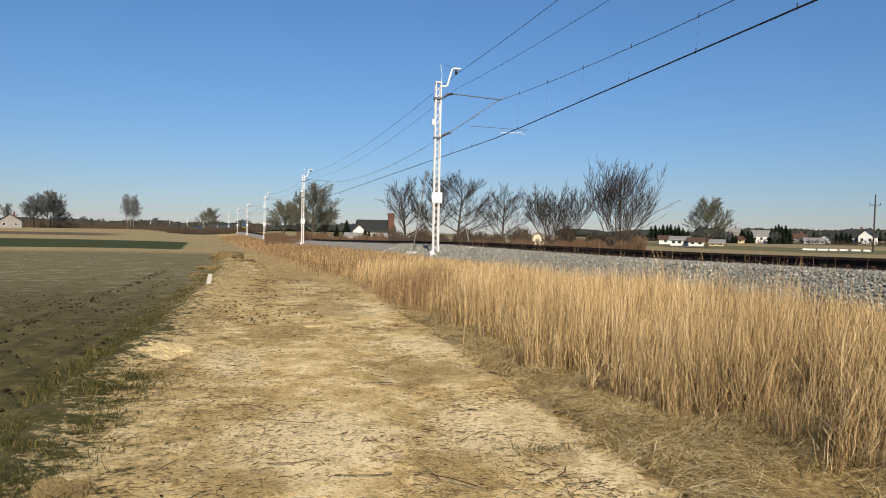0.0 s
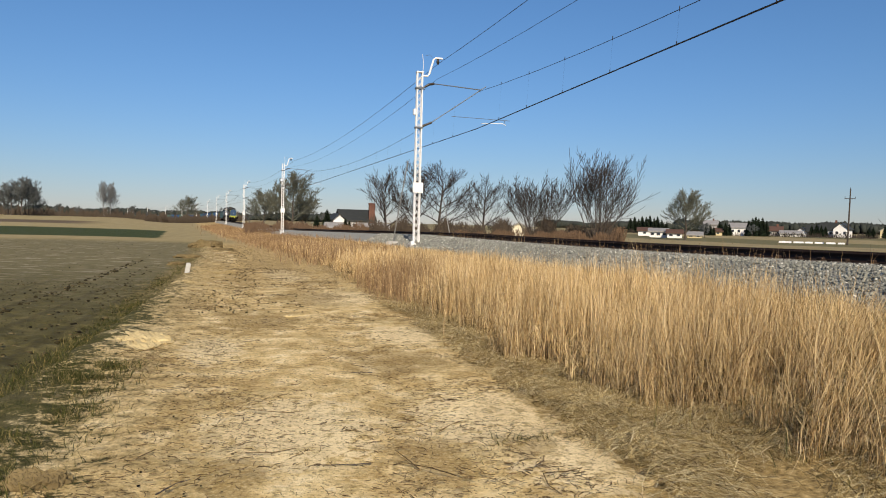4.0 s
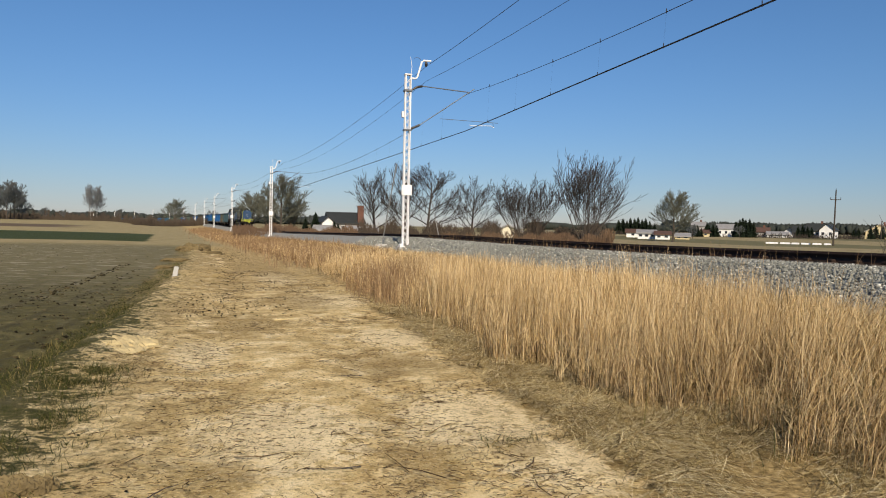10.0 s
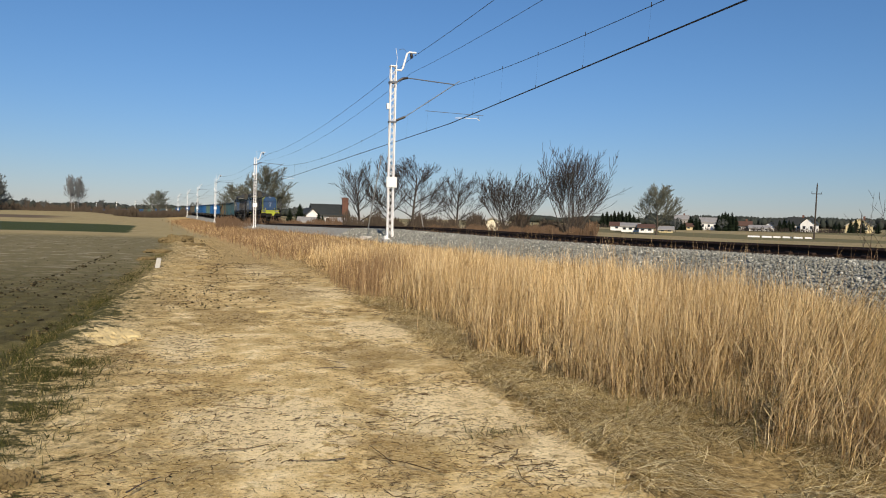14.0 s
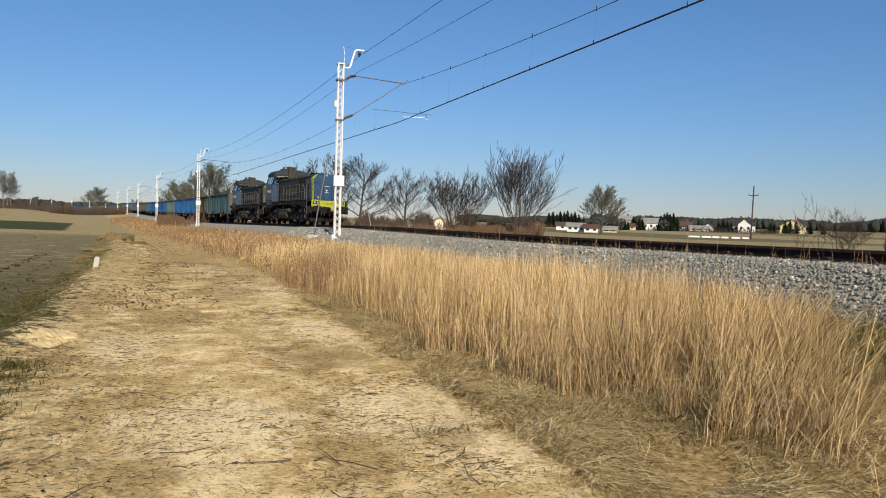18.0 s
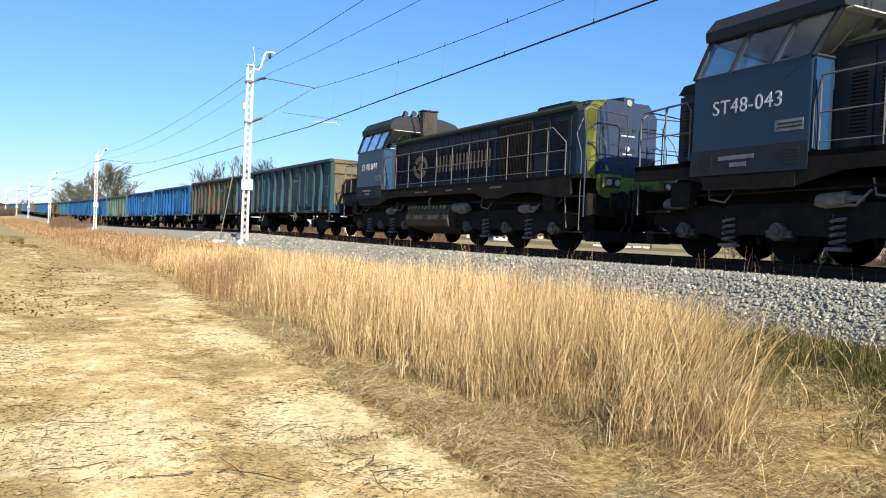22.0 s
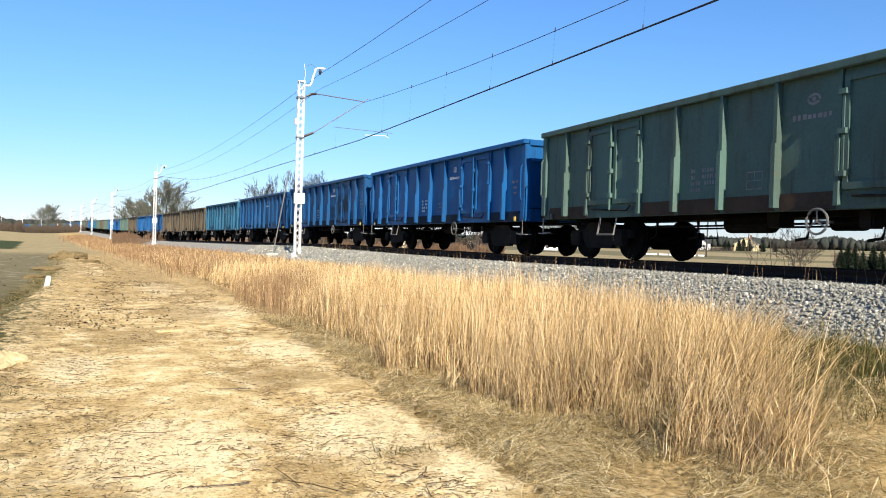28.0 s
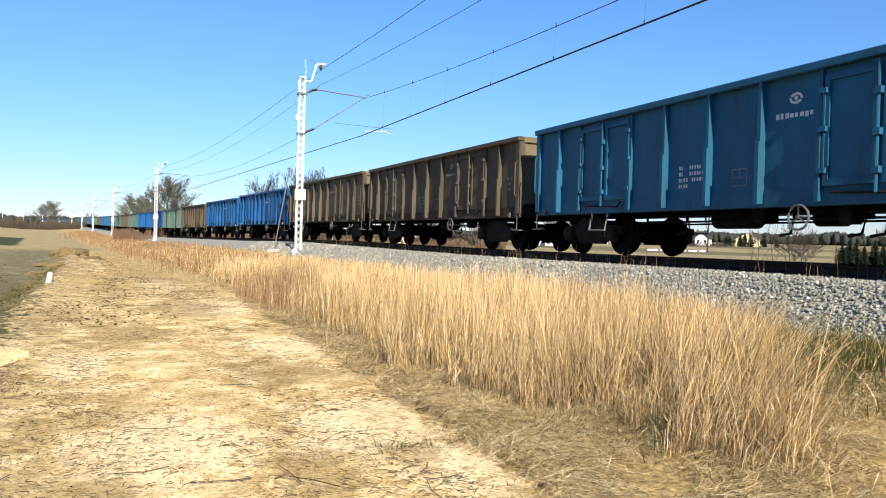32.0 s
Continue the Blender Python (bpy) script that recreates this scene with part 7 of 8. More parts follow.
def far_woods():
    """Wooded ridge on the horizon, an uneven band of crowns."""
    rng = np.random.default_rng(41)
    base = np.array([(0, 0, 1), (.894, 0, .447), (.276, .851, .447), (-.724, .526, .447), (-.724, -.526, .447), (.276, -.851, .447),
                     (.724, .526, -.447), (-.276, .851, -.447), (-.894, 0, -.447), (-.276, -.851, -.447), (.724, -.526, -.447), (0, 0, -1)])
    tri = np.array([(0, 1, 2), (0, 2, 3), (0, 3, 4), (0, 4, 5), (0, 5, 1), (1, 6, 2), (2, 7, 3), (3, 8, 4), (4, 9, 5), (5, 10, 1),
                    (6, 7, 2), (7, 8, 3), (8, 9, 4), (9, 10, 5), (10, 6, 1), (11, 7, 6), (11, 8, 7), (11, 9, 8), (11, 10, 9), (11, 6, 10)])
    vs, fs, k = [], [], 0
    for az0, az1, d0, d1, n, top0, top1 in ((19, 75, 1300, 1500, 5200, 12, 26), (9, 26, 900, 1000, 1500, 6, 13), (-60, -5, 900, 1100, 2600, 7, 14)):
        for i in range(n):
            az, d = rng.uniform(az0, az1), rng.uniform(d0, d1)
            x, y = d * math.sin(radians(az)), d * math.cos(radians(az))
            arc, lat = arc_lat([x], [y])
            z = float(ground_z(arc, lat, np.array([x]), np.array([y]))[0])
            r = rng.uniform(3.5, 7.5)
            hgt = (top0 + (top1 - top0) * (0.5 + 0.5 * noise.noise(Vector((az * 0.35, d0, 0))))) * rng.uniform(0.82, 0.98)
            vs.append(base * rng.uniform(0.6, 1.3, (12, 1)) * (r, r, hgt * 0.5) + (x, y, z + hgt * 0.45))
            fs.append(tri + k)
            k += 12
    tagged(new("far_woods", from_arrays("far_woods", np.concatenate(vs), np.concatenate(fs), "forest")), "dark wooded ridge on the horizon", "woods", kind="stuff")


far_woods()

# ---- sleepers ----
def build_sleepers():
    """Concrete sleepers: the nearest as parts, the far ones joined."""
    bm = bmesh.new()
    prism([(-0.14, -0.36), (-0.13, -0.19), (-0.1, -0.17), (0.1, -0.17), (0.13, -0.19), (0.14, -0.36)], -1.3, 1.3, bm)
    me = mesh_of(bm, "sleeper", "sleeper")
    clip = bmesh.new()
    for l in (-0.753, 0.753):
        for o in (-0.12, 0.12):
            add_box(clip, -0.07, 0.07, l + o - 0.05, l + o + 0.05, -0.175, -0.115)
    bmesh.ops.recalc_face_normals(clip, faces=clip.faces)
    bmesh.ops.bevel(clip, geom=clip.edges[:], offset=0.015, segments=1, affect="EDGES")
    clip_me = mesh_of(clip, "rail_clip", "rail")
    for a in np.arange(-3.0, 66.0, 0.62):
        s = part("sleeper", me, None, track, m=on_line(a, 0, float(track_z(a, 0, 0))))
        part("rail_clip", clip_me, None, s)
    vs, fs, k = [], [], 0
    base = np.array([v.co[:] for v in me.vertices])
    faces = [tuple(p.vertices) for p in me.polygons if len(p.vertices) == 4]
    for a in np.arange(66.1, 260.0, 0.62):
        m = np.array(on_line(a, 0, float(track_z(a, 0, 0))))
        vs.append(base @ m[:3, :3].T + m[:3, 3])
        fs.extend([tuple(i + k for i in f) for f in faces])
        k += len(base)
    tagged(part("far_sleepers", from_arrays("far_sleepers", np.concatenate(vs), fs, "sleeper"), None, track), kind="stuff")


build_sleepers()


# ---- dry grass, straw and twigs ----
def at_many(a, lat):
    p = np.interp(a, ARC, PSI)
    x = np.interp(a, ARC, LX) + np.cos(p) * lat
    y = np.interp(a, ARC, LY) - np.sin(p) * lat
    return x, y, ground_z(a, lat, x, y), p


def blades(x, y, z, h, lean, turn, width, rng, mat, name, curl=0.35, levels=4):
    """Thin bent strips: foot, height, lean (m over the height), the way it leans, width."""
    n = len(x)
    face = rng.uniform(0, math.pi, n)
    wx, wy = np.cos(face), np.sin(face)
    t = np.linspace(0, 1, levels)
    V = np.empty((n, levels, 2, 3), np.float32)
    for j, u in enumerate(t):
        off = lean * (u ** (1 + curl * 2))
        cx = x + np.cos(turn) * off
        cy = y + np.sin(turn) * off
        cz = z + h * u - 0.25 * lean * u * u * np.minimum(1, lean / np.maximum(h, 0.01))
        w = width * (1 - 0.75 * u)
        for k, s in enumerate((-1, 1)):
            V[:, j, k, 0], V[:, j, k, 1], V[:, j, k, 2] = cx + s * w * wx, cy + s * w * wy, cz
    idx = np.arange(n)[:, None] * (2 * levels)
    F = np.concatenate([np.stack([idx[:, 0] + 2 * j, idx[:, 0] + 2 * j + 1, idx[:, 0] + 2 * j + 3, idx[:, 0] + 2 * j + 2], 1) for j in range(levels - 1)])
    return from_arrays(name, V.reshape(-1, 3), F, mat)


def strips(points, width, rng, mat, name, taper=0.75):
    """Thin strips along many polylines at once: points (n, k, 3), half width at the foot (n)."""
    n, k, _ = points.shape
    face = rng.uniform(0, math.pi, n)
    side = np.stack([np.cos(face), np.sin(face), np.zeros(n)], 1)
    w = width[:, None] * (1 - taper * np.linspace(0, 1, k)[None, :] ** 1.5)
    V = np.stack([points - side[:, None, :] * w[..., None], points + side[:, None, :] * w[..., None]], 2).astype(np.float32)
    idx = np.arange(n) * (2 * k)
    F = np.concatenate([np.stack([idx + 2 * j, idx + 2 * j + 1, idx + 2 * j + 3, idx + 2 * j + 2], 1) for j in range(k - 1)])
    return from_arrays(name, V.reshape(-1, 3), F, mat)


def noise_at(x, y, seed, scale):
    return np.array([noise.noise(Vector((q * scale, r * scale, seed))) for q, r in zip(x, y)])


FRONT_ARC, FRONT_LAT = [3, 5.6, 6.6, 8, 16, 22, 40, 60], [-7.35, -7.55, -8.05, -8.3, -8.3, -8.45, -8.8, -9.2]


def sward(rng, a0, a1, dens):
    """Feet of the standing grass between two arcs: places, height there and how far inside the edge."""
    n = int((a1 - a0) * 5.0 * dens)
    a, lat = rng.uniform(a0, a1, n), rng.uniform(-9.2, -4.05, n)
    x, y, z, p = at_many(a, lat)
    clump, fine = noise_at(x, y, 0, 0.8), noise_at(x, y, 7, 3.2)
    tuft = noise_at(x, y, 19, 7.5)
    start = np.interp(lat, [-8.8, -7, -5.5, -4], [3.2, 4.0, 5.6, 7.2])
    inside = lat - np.interp(a, FRONT_ARC, FRONT_LAT) + 0.45 * fine + 0.25 * clump
    edge = smooth(inside, -0.1, 0.25) * smooth(a - start, -0.4, 0.5)
    keep = rng.uniform(0, 1, n) < edge * np.clip(0.46 + 0.9 * clump + 1.2 * fine + 1.4 * tuft, 0.02, 1.0)
    a, lat, x, y, z, p, clump, fine, tuft, start, inside = (v[keep] for v in (a, lat, x, y, z, p, clump, fine, tuft, start, inside))
    top = np.interp(lat, [-8.8, -7.2, -6, -5, -4.3], [0.72, 0.82, 0.73, 0.5, 0.27]) * (1 + 0.4 * clump + 0.4 * fine + 0.2 * tuft)
    top *= np.interp(a, [0, 9, 15, 22, 34, 80], [1, 1, 0.88, 0.75, 0.57, 0.46]) * np.interp(inside, [0, 0.5], [0.7, 1.0])
    return a, lat, x, y, z - 0.02, p, top, start, inside


def tall_grass():
    rng = np.random.default_rng(21)
    stalks, stalk_w, leaves, leaf_w, shade_leaf, shade_leaf_w = [], [], [], [], [], []
    for a0, a1, dens, width in ((3.0, 8, 2300, 0.0019), (8, 16, 1350, 0.0024), (16, 30, 520, 0.0046), (30, 62, 95, 0.007), (62, 150, 16, 0.014)):
        a, lat, x, y, z, p, top, start, inside = sward(rng, a0, a1, dens)
        n = len(a)
        toward = np.arctan2(-np.cos(p), -np.sin(p))     # towards the near end of the line
        sway, sway2 = noise_at(x, y, 31, 1.3), noise_at(x, y, 57, 1.1)
        # upright stalks; some snapped over half way
        h = top * rng.uniform(0.55, 1.2, n)
        end = 1 - smooth(a - start, 0, 1.2)
        lean = np.abs(rng.normal(0, 0.14, n)) + np.maximum(0, sway) * 0.4 * h + end * rng.uniform(0.1, 0.55, n)
        turn = np.where(rng.uniform(0, 1, n) < 0.5 + 0.4 * end, toward + 2.6 * sway2 * (1 - end) + rng.normal(0, 0.5, n), rng.uniform(0, 2 * math.pi, n))
        snapped = rng.uniform(0, 1, n) < 0.17 + 0.4 * (inside < 0.45)
        u = np.linspace(0, 1, 5)[None, :]
        knee = rng.uniform(0.25, 0.7, n)[:, None]
        bend = np.maximum(0, u - knee)
        out = lean[:, None] * u ** 1.6 + snapped[:, None] * bend * (h * 1.0)[:, None]
        up = h[:, None] * (u - snapped[:, None] * bend * rng.uniform(0.7, 1.5, n)[:, None]) - 0.2 * (lean ** 2 / np.maximum(h, 0.1))[:, None] * u ** 2
        wob = rng.normal(0, 0.012, (n, 5, 2)) * (u > 0)[..., None]
        P = np.stack([x[:, None] + np.cos(turn)[:, None] * out + wob[..., 0], y[:, None] + np.sin(turn)[:, None] * out + wob[..., 1], np.maximum(z[:, None] + up, z[:, None] - 0.02)], 2)
        stalks.append(P)
        stalk_w.append(width * rng.uniform(0.7, 1.4, n))
        # drooping dry leaves on about half of the stalks
        pick = rng.uniform(0, 1, n) < (0.62 if a0 < 16 else 0.4)
        m = int(pick.sum())
        t = rng.uniform(0.08, 0.75, m)
        PP, seg = P[pick], np.minimum((t * 4).astype(int), 3)
        f = (t * 4 - seg)[:, None]
        base = PP[np.arange(m), seg] * (1 - f) + PP[np.arange(m), seg + 1] * f
        L, way = rng.uniform(0.12, 0.38, m), rng.uniform(0, 2 * math.pi, m)
        droop = rng.uniform(-0.2, 1.1, m)
        Q = np.empty((m, 4, 3))
        for j, (o, v, w) in enumerate(((0, 0, 0), (0.3, 0.34, 0), (0.68, 0.42, 0.2), (1.0, 0.3, 0.62))):
            Q[:, j, 0], Q[:, j, 1] = base[:, 0] + np.cos(way) * L * o * 0.8, base[:, 1] + np.sin(way) * L * o * 0.8
            Q[:, j, 2] = np.maximum(base[:, 2] + L * (v - w * droop), z[pick])
        leaves.append(Q)
        leaf_w.append(width * 1.25 * rng.uniform(0.7, 1.4, m))
        # dead leaves about the feet, coloured dark for the shade between stalks
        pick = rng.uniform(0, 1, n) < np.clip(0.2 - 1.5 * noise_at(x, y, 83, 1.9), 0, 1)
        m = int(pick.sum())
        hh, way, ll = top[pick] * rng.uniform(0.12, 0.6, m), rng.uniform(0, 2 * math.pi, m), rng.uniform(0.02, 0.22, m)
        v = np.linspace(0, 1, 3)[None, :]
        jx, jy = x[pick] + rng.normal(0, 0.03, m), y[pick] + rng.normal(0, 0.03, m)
        shade_leaf.append(np.stack([jx[:, None] + np.cos(way)[:, None] * ll[:, None] * v ** 2, jy[:, None] + np.sin(way)[:, None] * ll[:, None] * v ** 2, z[pick][:, None] + hh[:, None] * v], 2))
        shade_leaf_w.append(width * 1.5 * rng.uniform(0.7, 1.4, m))
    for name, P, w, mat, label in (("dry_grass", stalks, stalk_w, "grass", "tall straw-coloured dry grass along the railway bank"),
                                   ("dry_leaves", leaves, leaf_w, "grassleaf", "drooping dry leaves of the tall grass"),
                                   ("rotten_leaves", shade_leaf, shade_leaf_w, "shade_leaf", "dead leaves at the foot of tall grass, shade put into their dark colour")):
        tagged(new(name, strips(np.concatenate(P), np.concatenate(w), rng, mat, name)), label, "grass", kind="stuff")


def rusty_weeds():
    rng = np.random.default_rng(22)
    n = 3600
    a = rng.normal(18.6, 2.2, n)
    lat = rng.normal(-7.8, 0.6, n)
    a = np.concatenate([a, rng.uniform(30, 75, 9000), rng.uniform(70, 210, 9000), rng.uniform(7.5, 15, 1500)])
    lat = np.concatenate([lat, rng.normal(-7.2, 1.3, 9000), rng.normal(-7.0, 1.6, 9000), rng.normal(-4.4, 0.2, 1500)])
    n = len(a)
    keep = ((lat > -9.0) & (lat < -4.1)) | (a > 29)
    a, lat = a[keep], lat[keep]
    n = len(a)
    x, y, z, p = at_many(a, lat)
    half = np.interp(a, [15, 29, 31, 75, 210], [0.003, 0.005, 0.008, 0.014, 0.035])
    ob = new("rusty_weeds", blades(x, y, z, rng.uniform(0.3, 0.9, n) * np.interp(a, [22, 32, 90], [1, 0.75, 0.75]) * np.where(lat > -4.8, 0.5, 1), np.abs(rng.normal(0, 0.18, n)), rng.uniform(0, 6.28, n), half * rng.uniform(0.6, 1.4, n), rng, "weed", "rusty_weeds"))
    tagged(ob, "patch of rusty brown dead weeds among dry grass", "weeds", kind="stuff")
    # weeds standing between the ballast stones and by the rails
    n = 420
    a = rng.uniform(2, 40, n)
    lat = np.where(rng.uniform(0, 1, n) < 0.75, rng.normal(-1.3, 0.22, n), rng.uniform(-3.6, -1.0, n))
    x, y, z, p = at_many(a, lat)
    z = RAIL + track_z(a, np.interp(lat, [-3.75, -3.3, -2.35, -2.1, 0], [-1.03, -0.8, -0.26, -0.21, -0.21]), lat)
    ob = new("track_weeds", blades(x, y, z, rng.uniform(0.12, 0.48, n), np.abs(rng.normal(0, 0.1, n)), rng.uniform(0, 6.28, n), 0.003 * rng.uniform(0.6, 1.4, n), rng, "weed", "track_weeds"))
    tagged(ob, "thin dry weeds standing in the ballast", "weeds", kind="stuff")


def straw_litter():
    """Mats of long flattened stalks before the standing grass and round its near end."""
    rng = np.random.default_rng(23)
    pale, pale_w, dull, dull_w = [], [], [], []
    for n, a0, a1, l0, l1, width in ((78000, 1.5, 7.4, -8.9, -5.4, 0.0019), (17000, 6.4, 16, -9.0, -8.0, 0.0022), (7000, 16, 40, -9.4, -8.2, 0.0045), (5000, 2, 9, -9.5, -8.6, 0.0018), (5200, 2, 20, -12.6, -9.0, 0.0015)):
        a, lat = rng.uniform(a0, a1, n), rng.uniform(l0, l1, n)
        x, y, z, p = at_many(a, lat)
        patch, swirl, heap = noise_at(x, y, 41, 1.1), noise_at(x, y, 43, 0.9), np.maximum(0, noise_at(x, y, 11, 1.5) + 0.2)
        bare = l0 < -9.2
        keep = rng.uniform(0, 1, n) < np.clip((0.15 if bare else 0.75) + 1.6 * patch, 0.0, 1)
        a, lat, x, y, z, p, swirl, heap = (v[keep] for v in (a, lat, x, y, z, p, swirl, heap))
        n = len(a)
        L = rng.uniform(0.05, 0.16, n) if bare else rng.uniform(0.12, 0.55, n)
        way = np.arctan2(-np.cos(p), -np.sin(p)) + 0.9 + 1.8 * swirl + rng.normal(0, 0.85, n)
        curl = rng.normal(0, 1.1, n)
        base = z + 0.008 + (0.0 if bare else 1.0) * rng.uniform(0, 0.17, n) * heap
        lift = (0.01 if bare else 0.07) * rng.uniform(0, 1, n) ** 2
        P = np.empty((n, 4, 3))
        px, py = x.copy(), y.copy()
        for j, t in enumerate((0, 0.33, 0.67, 1.0)):
            P[:, j, 0], P[:, j, 1] = px, py
            P[:, j, 2] = base + lift * math.sin(3.1 * t) + rng.normal(0, 0.004, n)
            px, py = px + np.cos(way + curl * t) * L * 0.33, py + np.sin(way + curl * t) * L * 0.33
        w = width * rng.uniform(0.6, 1.5, n)
        dim = rng.uniform(0, 1, n) < 0.36
        pale.append(P[~dim]), pale_w.append(w[~dim]), dull.append(P[dim]), dull_w.append(w[dim] * 1.3)
    for name, P, w, mat, label in (("straw_litter", pale, pale_w, "litter", "flattened pale straw beside the dirt track"), ("old_litter", dull, dull_w, "oldlitter", "matted dark old straw beside the dirt track")):
        tagged(new(name, strips(np.concatenate(P), np.concatenate(w), rng, mat, name, 0.5)), label, "straw", kind="stuff")


def green_tufts():
    rng = np.random.default_rng(24)
    sets = []
    for n, a0, a1, mean, spread, h0, h1 in ((64000, -1.0, 7.6, -4.8, 0.65, 0.03, 0.17), (3500, 1, 7, -6.4, 1.1, 0.02, 0.12), (28000, 2, 9, -13.14, 0.25, 0.03, 0.12), (13000, 8, 16, -13.55, 0.2, 0.03, 0.11), (6000, 14, 34, -13.95, 0.22, 0.03, 0.12), (7000, 4.5, 9, -5.6, 0.8, 0.15, 0.5), (2500, 3, 30, -14.3, 0.5, 0.02, 0.07), (1500, 30, 60, -14.0, 0.3, 0.04, 0.14), (300, 5.0, 5.5, -9.4, 0.18, 0.03, 0.09)):
        a, lat = rng.uniform(a0, a1, n), np.minimum(rng.normal(mean, spread, n), -3.75)
        x, y, z, p = at_many(a, lat)
        keep = rng.uniform(0, 1, n) < np.clip(0.55 + 1.8 * noise_at(x, y, 71, 2.4), 0.05, 1)
        x, y, z = x[keep], y[keep], z[keep]
        n = len(x)
        sets.append((x, y, z - 0.005, rng.uniform(h0, h1, n), rng.uniform(0.02, 0.16, n), rng.uniform(0, 6.28, n), 0.0032 * rng.uniform(0.7, 1.5, n)))
    x, y, z, h, le, tu, wi = (np.concatenate(v) for v in zip(*sets))
    ob = new("green_grass", blades(x, y, z, h, le, tu, wi, rng, "greengrass", "green_grass", 0.2, 3))
    tagged(ob, "short dull green grass on the field edge and bank", "grass", kind="stuff")
    # single long arched stalks over the green bank
    n = 260
    a, lat = rng.uniform(2.2, 6.6, n), rng.uniform(-6.2, -4.0, n)
    x, y, z, p = at_many(a, lat)
    ob = new("arched_stalks", blades(x, y, z, rng.uniform(0.15, 0.6, n), rng.uniform(0.2, 0.7, n), rng.uniform(0, 6.28, n), 0.0022 * rng.uniform(0.7, 1.4, n), rng, "grass", "arched_stalks", 0.4, 6))
    tagged(ob, "single arched dry stalks over the green bank", "grass", kind="stuff")


def sticks(name, places, mat, label, category, rng):
    """Many small crooked twigs lying about, three sides each."""
    vs, fs, k = [], [], 0
    for x, y, z, length, turn, r in places:
        m = 3
        pts = [np.array((0.0, 0.0, 0.0))]
        d = turn
        for i in range(m - 1):
            d += rng.normal(0, 0.7)
            pts.append(pts[-1] + np.array((math.cos(d), math.sin(d), rng.normal(0, 0.12))) * length / (m - 1))
        pts = np.array(pts) + (x, y, z)
        pts[:, 2] = np.maximum(pts[:, 2], z - 0.004)
        for i, p in enumerate(pts):
            rr = r * (1 - 0.55 * i / m)
            for q in (0, 2.1, 4.2):
                vs.append((p[0] - math.sin(d) * rr * math.cos(q), p[1] + math.cos(d) * rr * math.cos(q), p[2] + rr * math.sin(q)))
        for i in range(m - 1):
            for q in range(3):
                fs.append((k + 3 * i + q, k + 3 * i + (q + 1) % 3, k + 3 * i + 3 + (q + 1) % 3, k + 3 * i + 3 + q))
        k += 3 * m
    return tagged(new(name, from_arrays(name, vs, fs, mat)), label, category, kind="stuff")


def ground_twigs():
    rng = np.random.default_rng(25)
    n = 46000
    a = 2 + 26 * rng.uniform(0, 1, n) ** 1.5
    lat = rng.uniform(-13.3, -8.7, n)
    x, y, z, p = at_many(a, lat)
    keep = np.array([noise.noise(Vector((q, r, 3)) * 0.9) for q, r in zip(x, y)]) > rng.uniform(-0.5, 0.4, n)
    length = np.where(rng.uniform(0, 1, n) < 0.006, rng.uniform(0.15, 0.4, n), 0.014 + 0.085 * rng.uniform(0, 1, n) ** 2)
    places = [(x[i], y[i], z[i] + 0.006 + 0.03 * (noise.noise(Vector((x[i], y[i], 0)))), length[i], rng.uniform(0, 6.28), 0.0022 + 0.007 * length[i]) for i in np.nonzero(keep)[0]]
    sticks("twig_litter", places, "twig", "scattered dark dead twigs on the sandy track", "twigs", rng)


def soil_clods():
    rng = np.random.default_rng(26)
    base = np.array([(0, 0, 1), (.894, 0, .447), (.276, .851, .447), (-.724, .526, .447), (-.724, -.526, .447), (.276, -.851, .447),
                     (.724, .526, -.447), (-.276, .851, -.447), (-.894, 0, -.447), (-.276, -.851, -.447), (.724, -.526, -.447), (0, 0, -1)])
    tri = np.array([(0, 1, 2), (0, 2, 3), (0, 3, 4), (0, 4, 5), (0, 5, 1), (1, 6, 2), (2, 7, 3), (3, 8, 4), (4, 9, 5), (5, 10, 1),
                    (6, 7, 2), (7, 8, 3), (8, 9, 4), (9, 10, 5), (10, 6, 1), (11, 7, 6), (11, 8, 7), (11, 9, 8), (11, 10, 9), (11, 6, 10)])
    vs, fs, k = [], [], 0
    for n, a0, a1, l0, l1, s0, s1 in ((1700, 3, 22, -20, -13.9, 0.01, 0.032), (260, 26, 60, -30, -14.4, 0.015, 0.04), (160, 5, 24, -14.25, -13.85, 0.012, 0.05), (120, 6, 30, -15.2, -14.75, 0.012, 0.05), (200, 8, 34, -16.0, -15.7, 0.02, 0.06), (900, 3, 20, -13.2, -11.6, 0.003, 0.011), (2300, 14, 60, -13.7, -10.6, 0.008, 0.03), (70, 4.85, 5.1, -12.6, -12.4, 0.008, 0.03)):
        a, lat = rng.uniform(a0, a1, n), rng.uniform(l0, l1, n)
        x, y, z, p = at_many(a, lat)
        for i in range(n):
            s = rng.uniform(s0, s1)
            q = base * rng.uniform(0.6, 1.25, (12, 1)) * (s * rng.uniform(0.7, 1.3), s * rng.uniform(0.7, 1.3), s * 0.6)
            vs.append(q + (x[i], y[i], z[i] + s * 0.1))
            fs.append(tri + k)
            k += 12
    tagged(new("soil_clods", from_arrays("soil_clods", np.concatenate(vs), np.concatenate(fs), "clod")), "crumbly soil clods on the ploughed field, shadows put into their dark colour", "soil", kind="stuff")


MAT["earthheap"] = worn("dug_up_earth", (0.20, 0.15, 0.072), (0.075, 0.055, 0.028), 0.95, 0, 0.6, 5, 0, 25, 1.0)
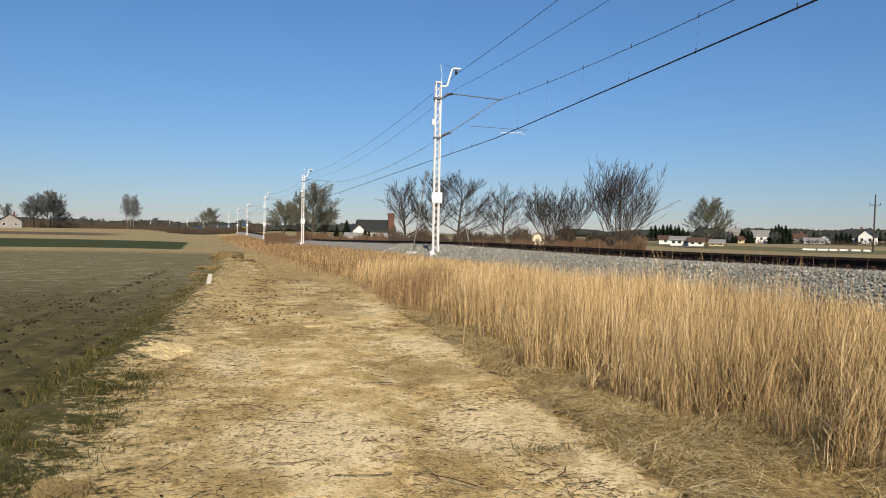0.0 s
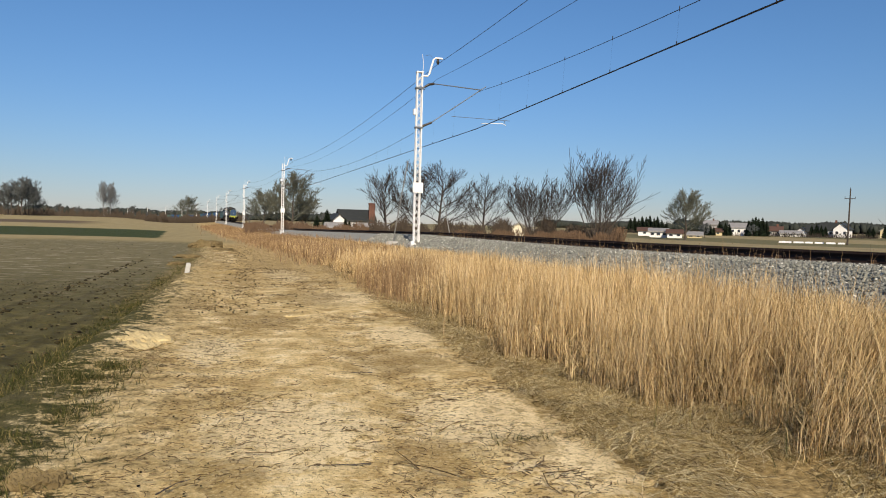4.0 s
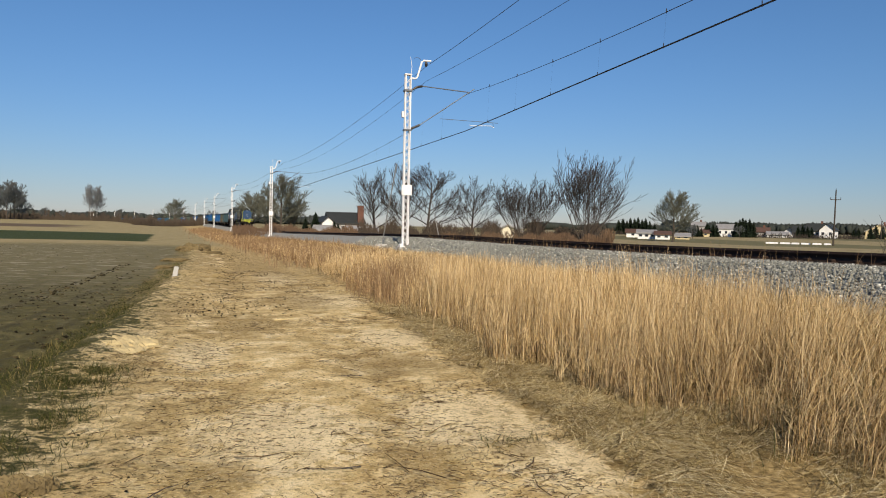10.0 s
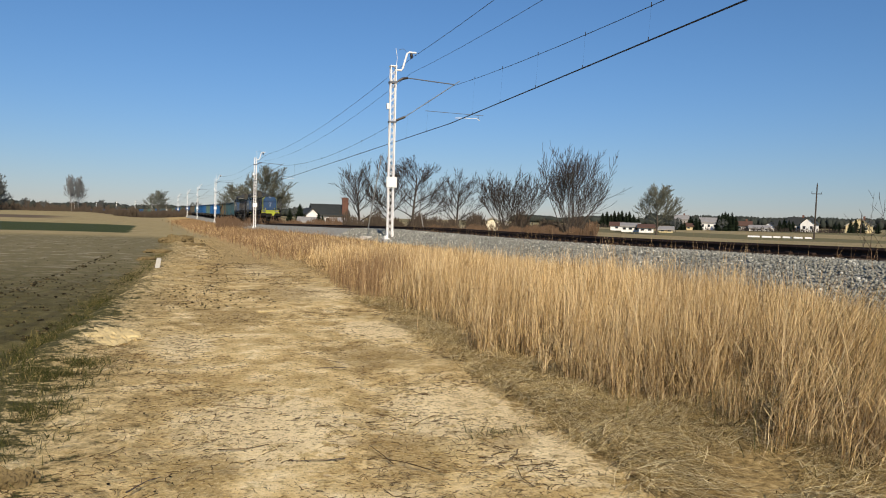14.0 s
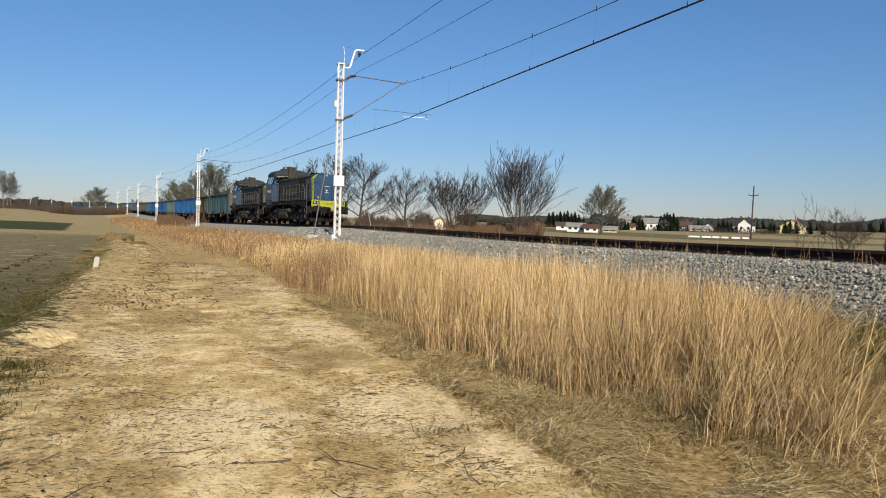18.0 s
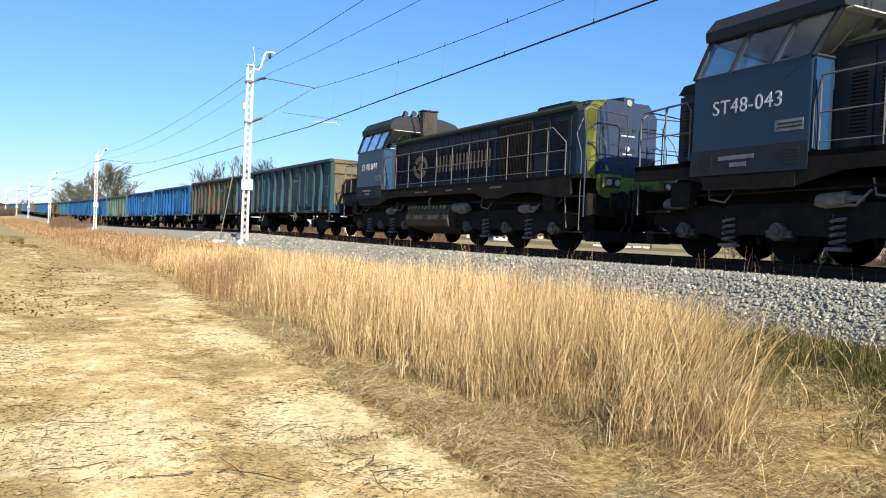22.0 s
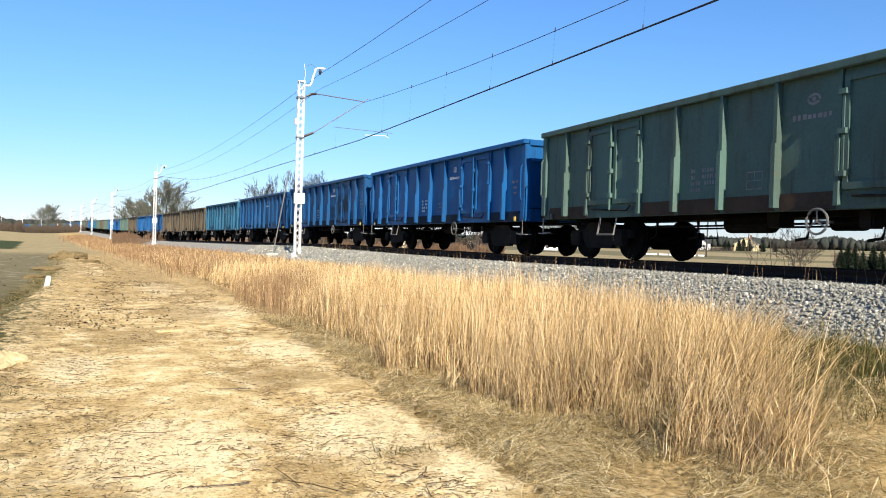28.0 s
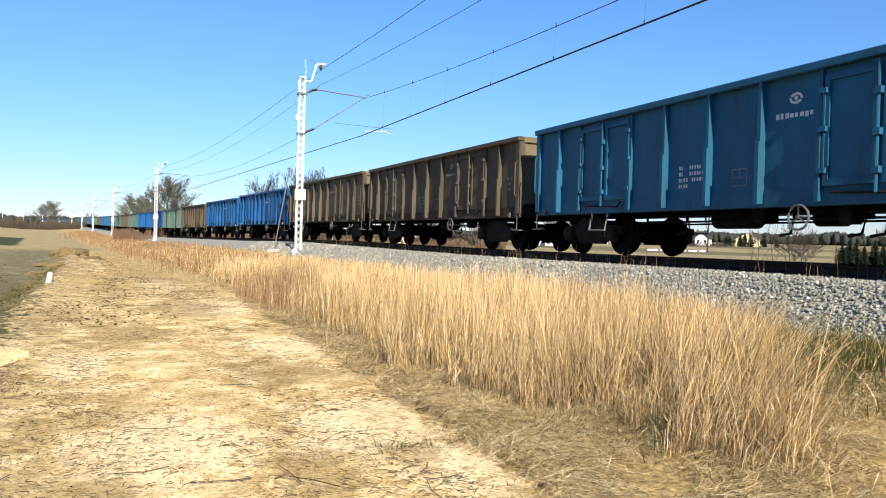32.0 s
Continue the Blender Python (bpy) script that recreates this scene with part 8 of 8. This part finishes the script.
# clods coloured darker than the soil, standing in for their shadows
MAT["clod"] = islands("soil_clod", [(0.0, (0.012, 0.01, 0.005)), (0.6, (0.042, 0.034, 0.016)), (1.0, (0.14, 0.11, 0.055))], 0.95, 40)
tall_grass()
rusty_weeds()
straw_litter()
green_tufts()
ground_twigs()
soil_clods()


def lump(name, a, lat, size, mat, label, category, seed, sink=0.15):
    """A rounded, uneven block on the ground."""
    x, y, z, p = at_many(np.array([a]), np.array([lat]))
    bm = bmesh.new()
    bmesh.ops.create_icosphere(bm, subdivisions=5, radius=1)
    for v in bm.verts:
        v.co *= 1 + 0.3 * noise.fractal(v.co * 1.5 + Vector((seed, 0, 0)), 0.9, 2, 5)
        v.co.z += 0.4 * noise.fractal(v.co * 6.0 + Vector((0, seed, 0)), 0.7, 2, 4)
        v.co = Vector((v.co.x * size[0], v.co.y * size[1], v.co.z * size[2]))
    ob = new(name, mesh_of(bm, name, mat))
    ob.matrix_basis = pose(x[0], y[0], z[0] + size[2] * (1 - sink), 0, 0, seed * 40)
    return tagged(ob, label, category)


def loose_branch(name, a, lat, z0, length, r, turn, mat, label):
    x, y, z, p = at_many(np.array([a]), np.array([lat]))
    rng = random.Random(int(a * 10))
    pts, d = [Vector((0, 0, 0))], 0.0
    for i in range(6):
        d += rng.uniform(-0.3, 0.3)
        pts.append(pts[-1] + Vector((math.cos(d), math.sin(d), rng.uniform(-0.08, 0.08))) * length / 6)
    bm = tube(bmesh.new(), pts, [r * (1 - 0.1 * i) for i in range(7)], 6)
    tube(bm, [pts[3], pts[3] + Vector((0.1, 0.12, 0.05)) * length], [r * 0.5, r * 0.25], 5)
    ob = new(name, mesh_of(bm, name, mat))
    ob.matrix_basis = pose(x[0], y[0], z[0] + z0 + r, 0, 0, turn)
    return tagged(ob, label, "branch")


def boundary_stone():
    x, y, z, p = at_many(np.array([24.6]), np.array([-13.5]))
    bm = box(-0.07, 0.07, -0.055, 0.055, -0.1, 0.36, 0.02)
    for v in bm.verts:
        v.co.x *= 1.0 - 0.25 * max(v.co.z, 0)
        v.co += Vector((0.012, 0.012, 0.012)) * noise.noise(v.co * 9)
    ob = new("boundary_stone", mesh_of(bm, "boundary_stone", "concrete"))
    ob.matrix_basis = pose(x[0], y[0], z[0], 4, 9, 20)
    tagged(ob, "pale upright stone post at the field edge", "stone")


boundary_stone()
loose_branch("dead_root", 49.5, -13.3, 0.28, 1.1, 0.05, 75, "weathered", "pale dead root on a heap of earth")
lump("sand_mound", 10.9, -13.0, (0.95, 0.42, 0.07), "sandheap", "low pale sand heap on the verge", "sand heap", 3.1, 1.25)


for arc_0, lat_0, size, seed in ((50.0, -13.4, (1.0, 0.75, 0.3), 1.3), (44.0, -12.4, (0.8, 0.5, 0.13), 2.2), (36.0, -14.0, (0.6, 0.45, 0.11), 4.4), (57.0, -12.8, (1.2, 0.7, 0.22), 7.1), (30.5, -14.2, (0.35, 0.25, 0.08), 5.5), (4.9, -12.62, (0.2, 0.13, 0.06), 9.2)):
    lump("earth_mound", arc_0, lat_0, size, "earthheap", "low crumbly mound of dug-up earth on the verge", "earth mound", seed, 0.6)


loose_branch("bleached_stick", 13.2, -11.0, 0.0, 0.34, 0.018, 10, "sandheap", "short bleached stick on the dirt")
loose_branch("dead_branch", 5.0, -10.6, 0.01, 0.36, 0.0045, 190, "bark", "thin crooked dead branch on sand")
loose_branch("dead_branch", 4.6, -11.9, 0.01, 0.28, 0.005, 60, "bark", "thin crooked dead branch on sand")
loose_branch("dead_branch", 8.1, -10.2, 0.01, 0.35, 0.005, 170, "bark", "thin crooked dead branch on sand")
loose_branch("dead_branch", 12.0, -7.6, 0.45, 0.5, 0.014, 5, "bark", "dead branch caught in tall dry grass")


def motions():
    """Every vehicle of the train rolls along the line."""
    for thing, behind in VEHICLES:
        walk(thing, ride(behind))


motions()
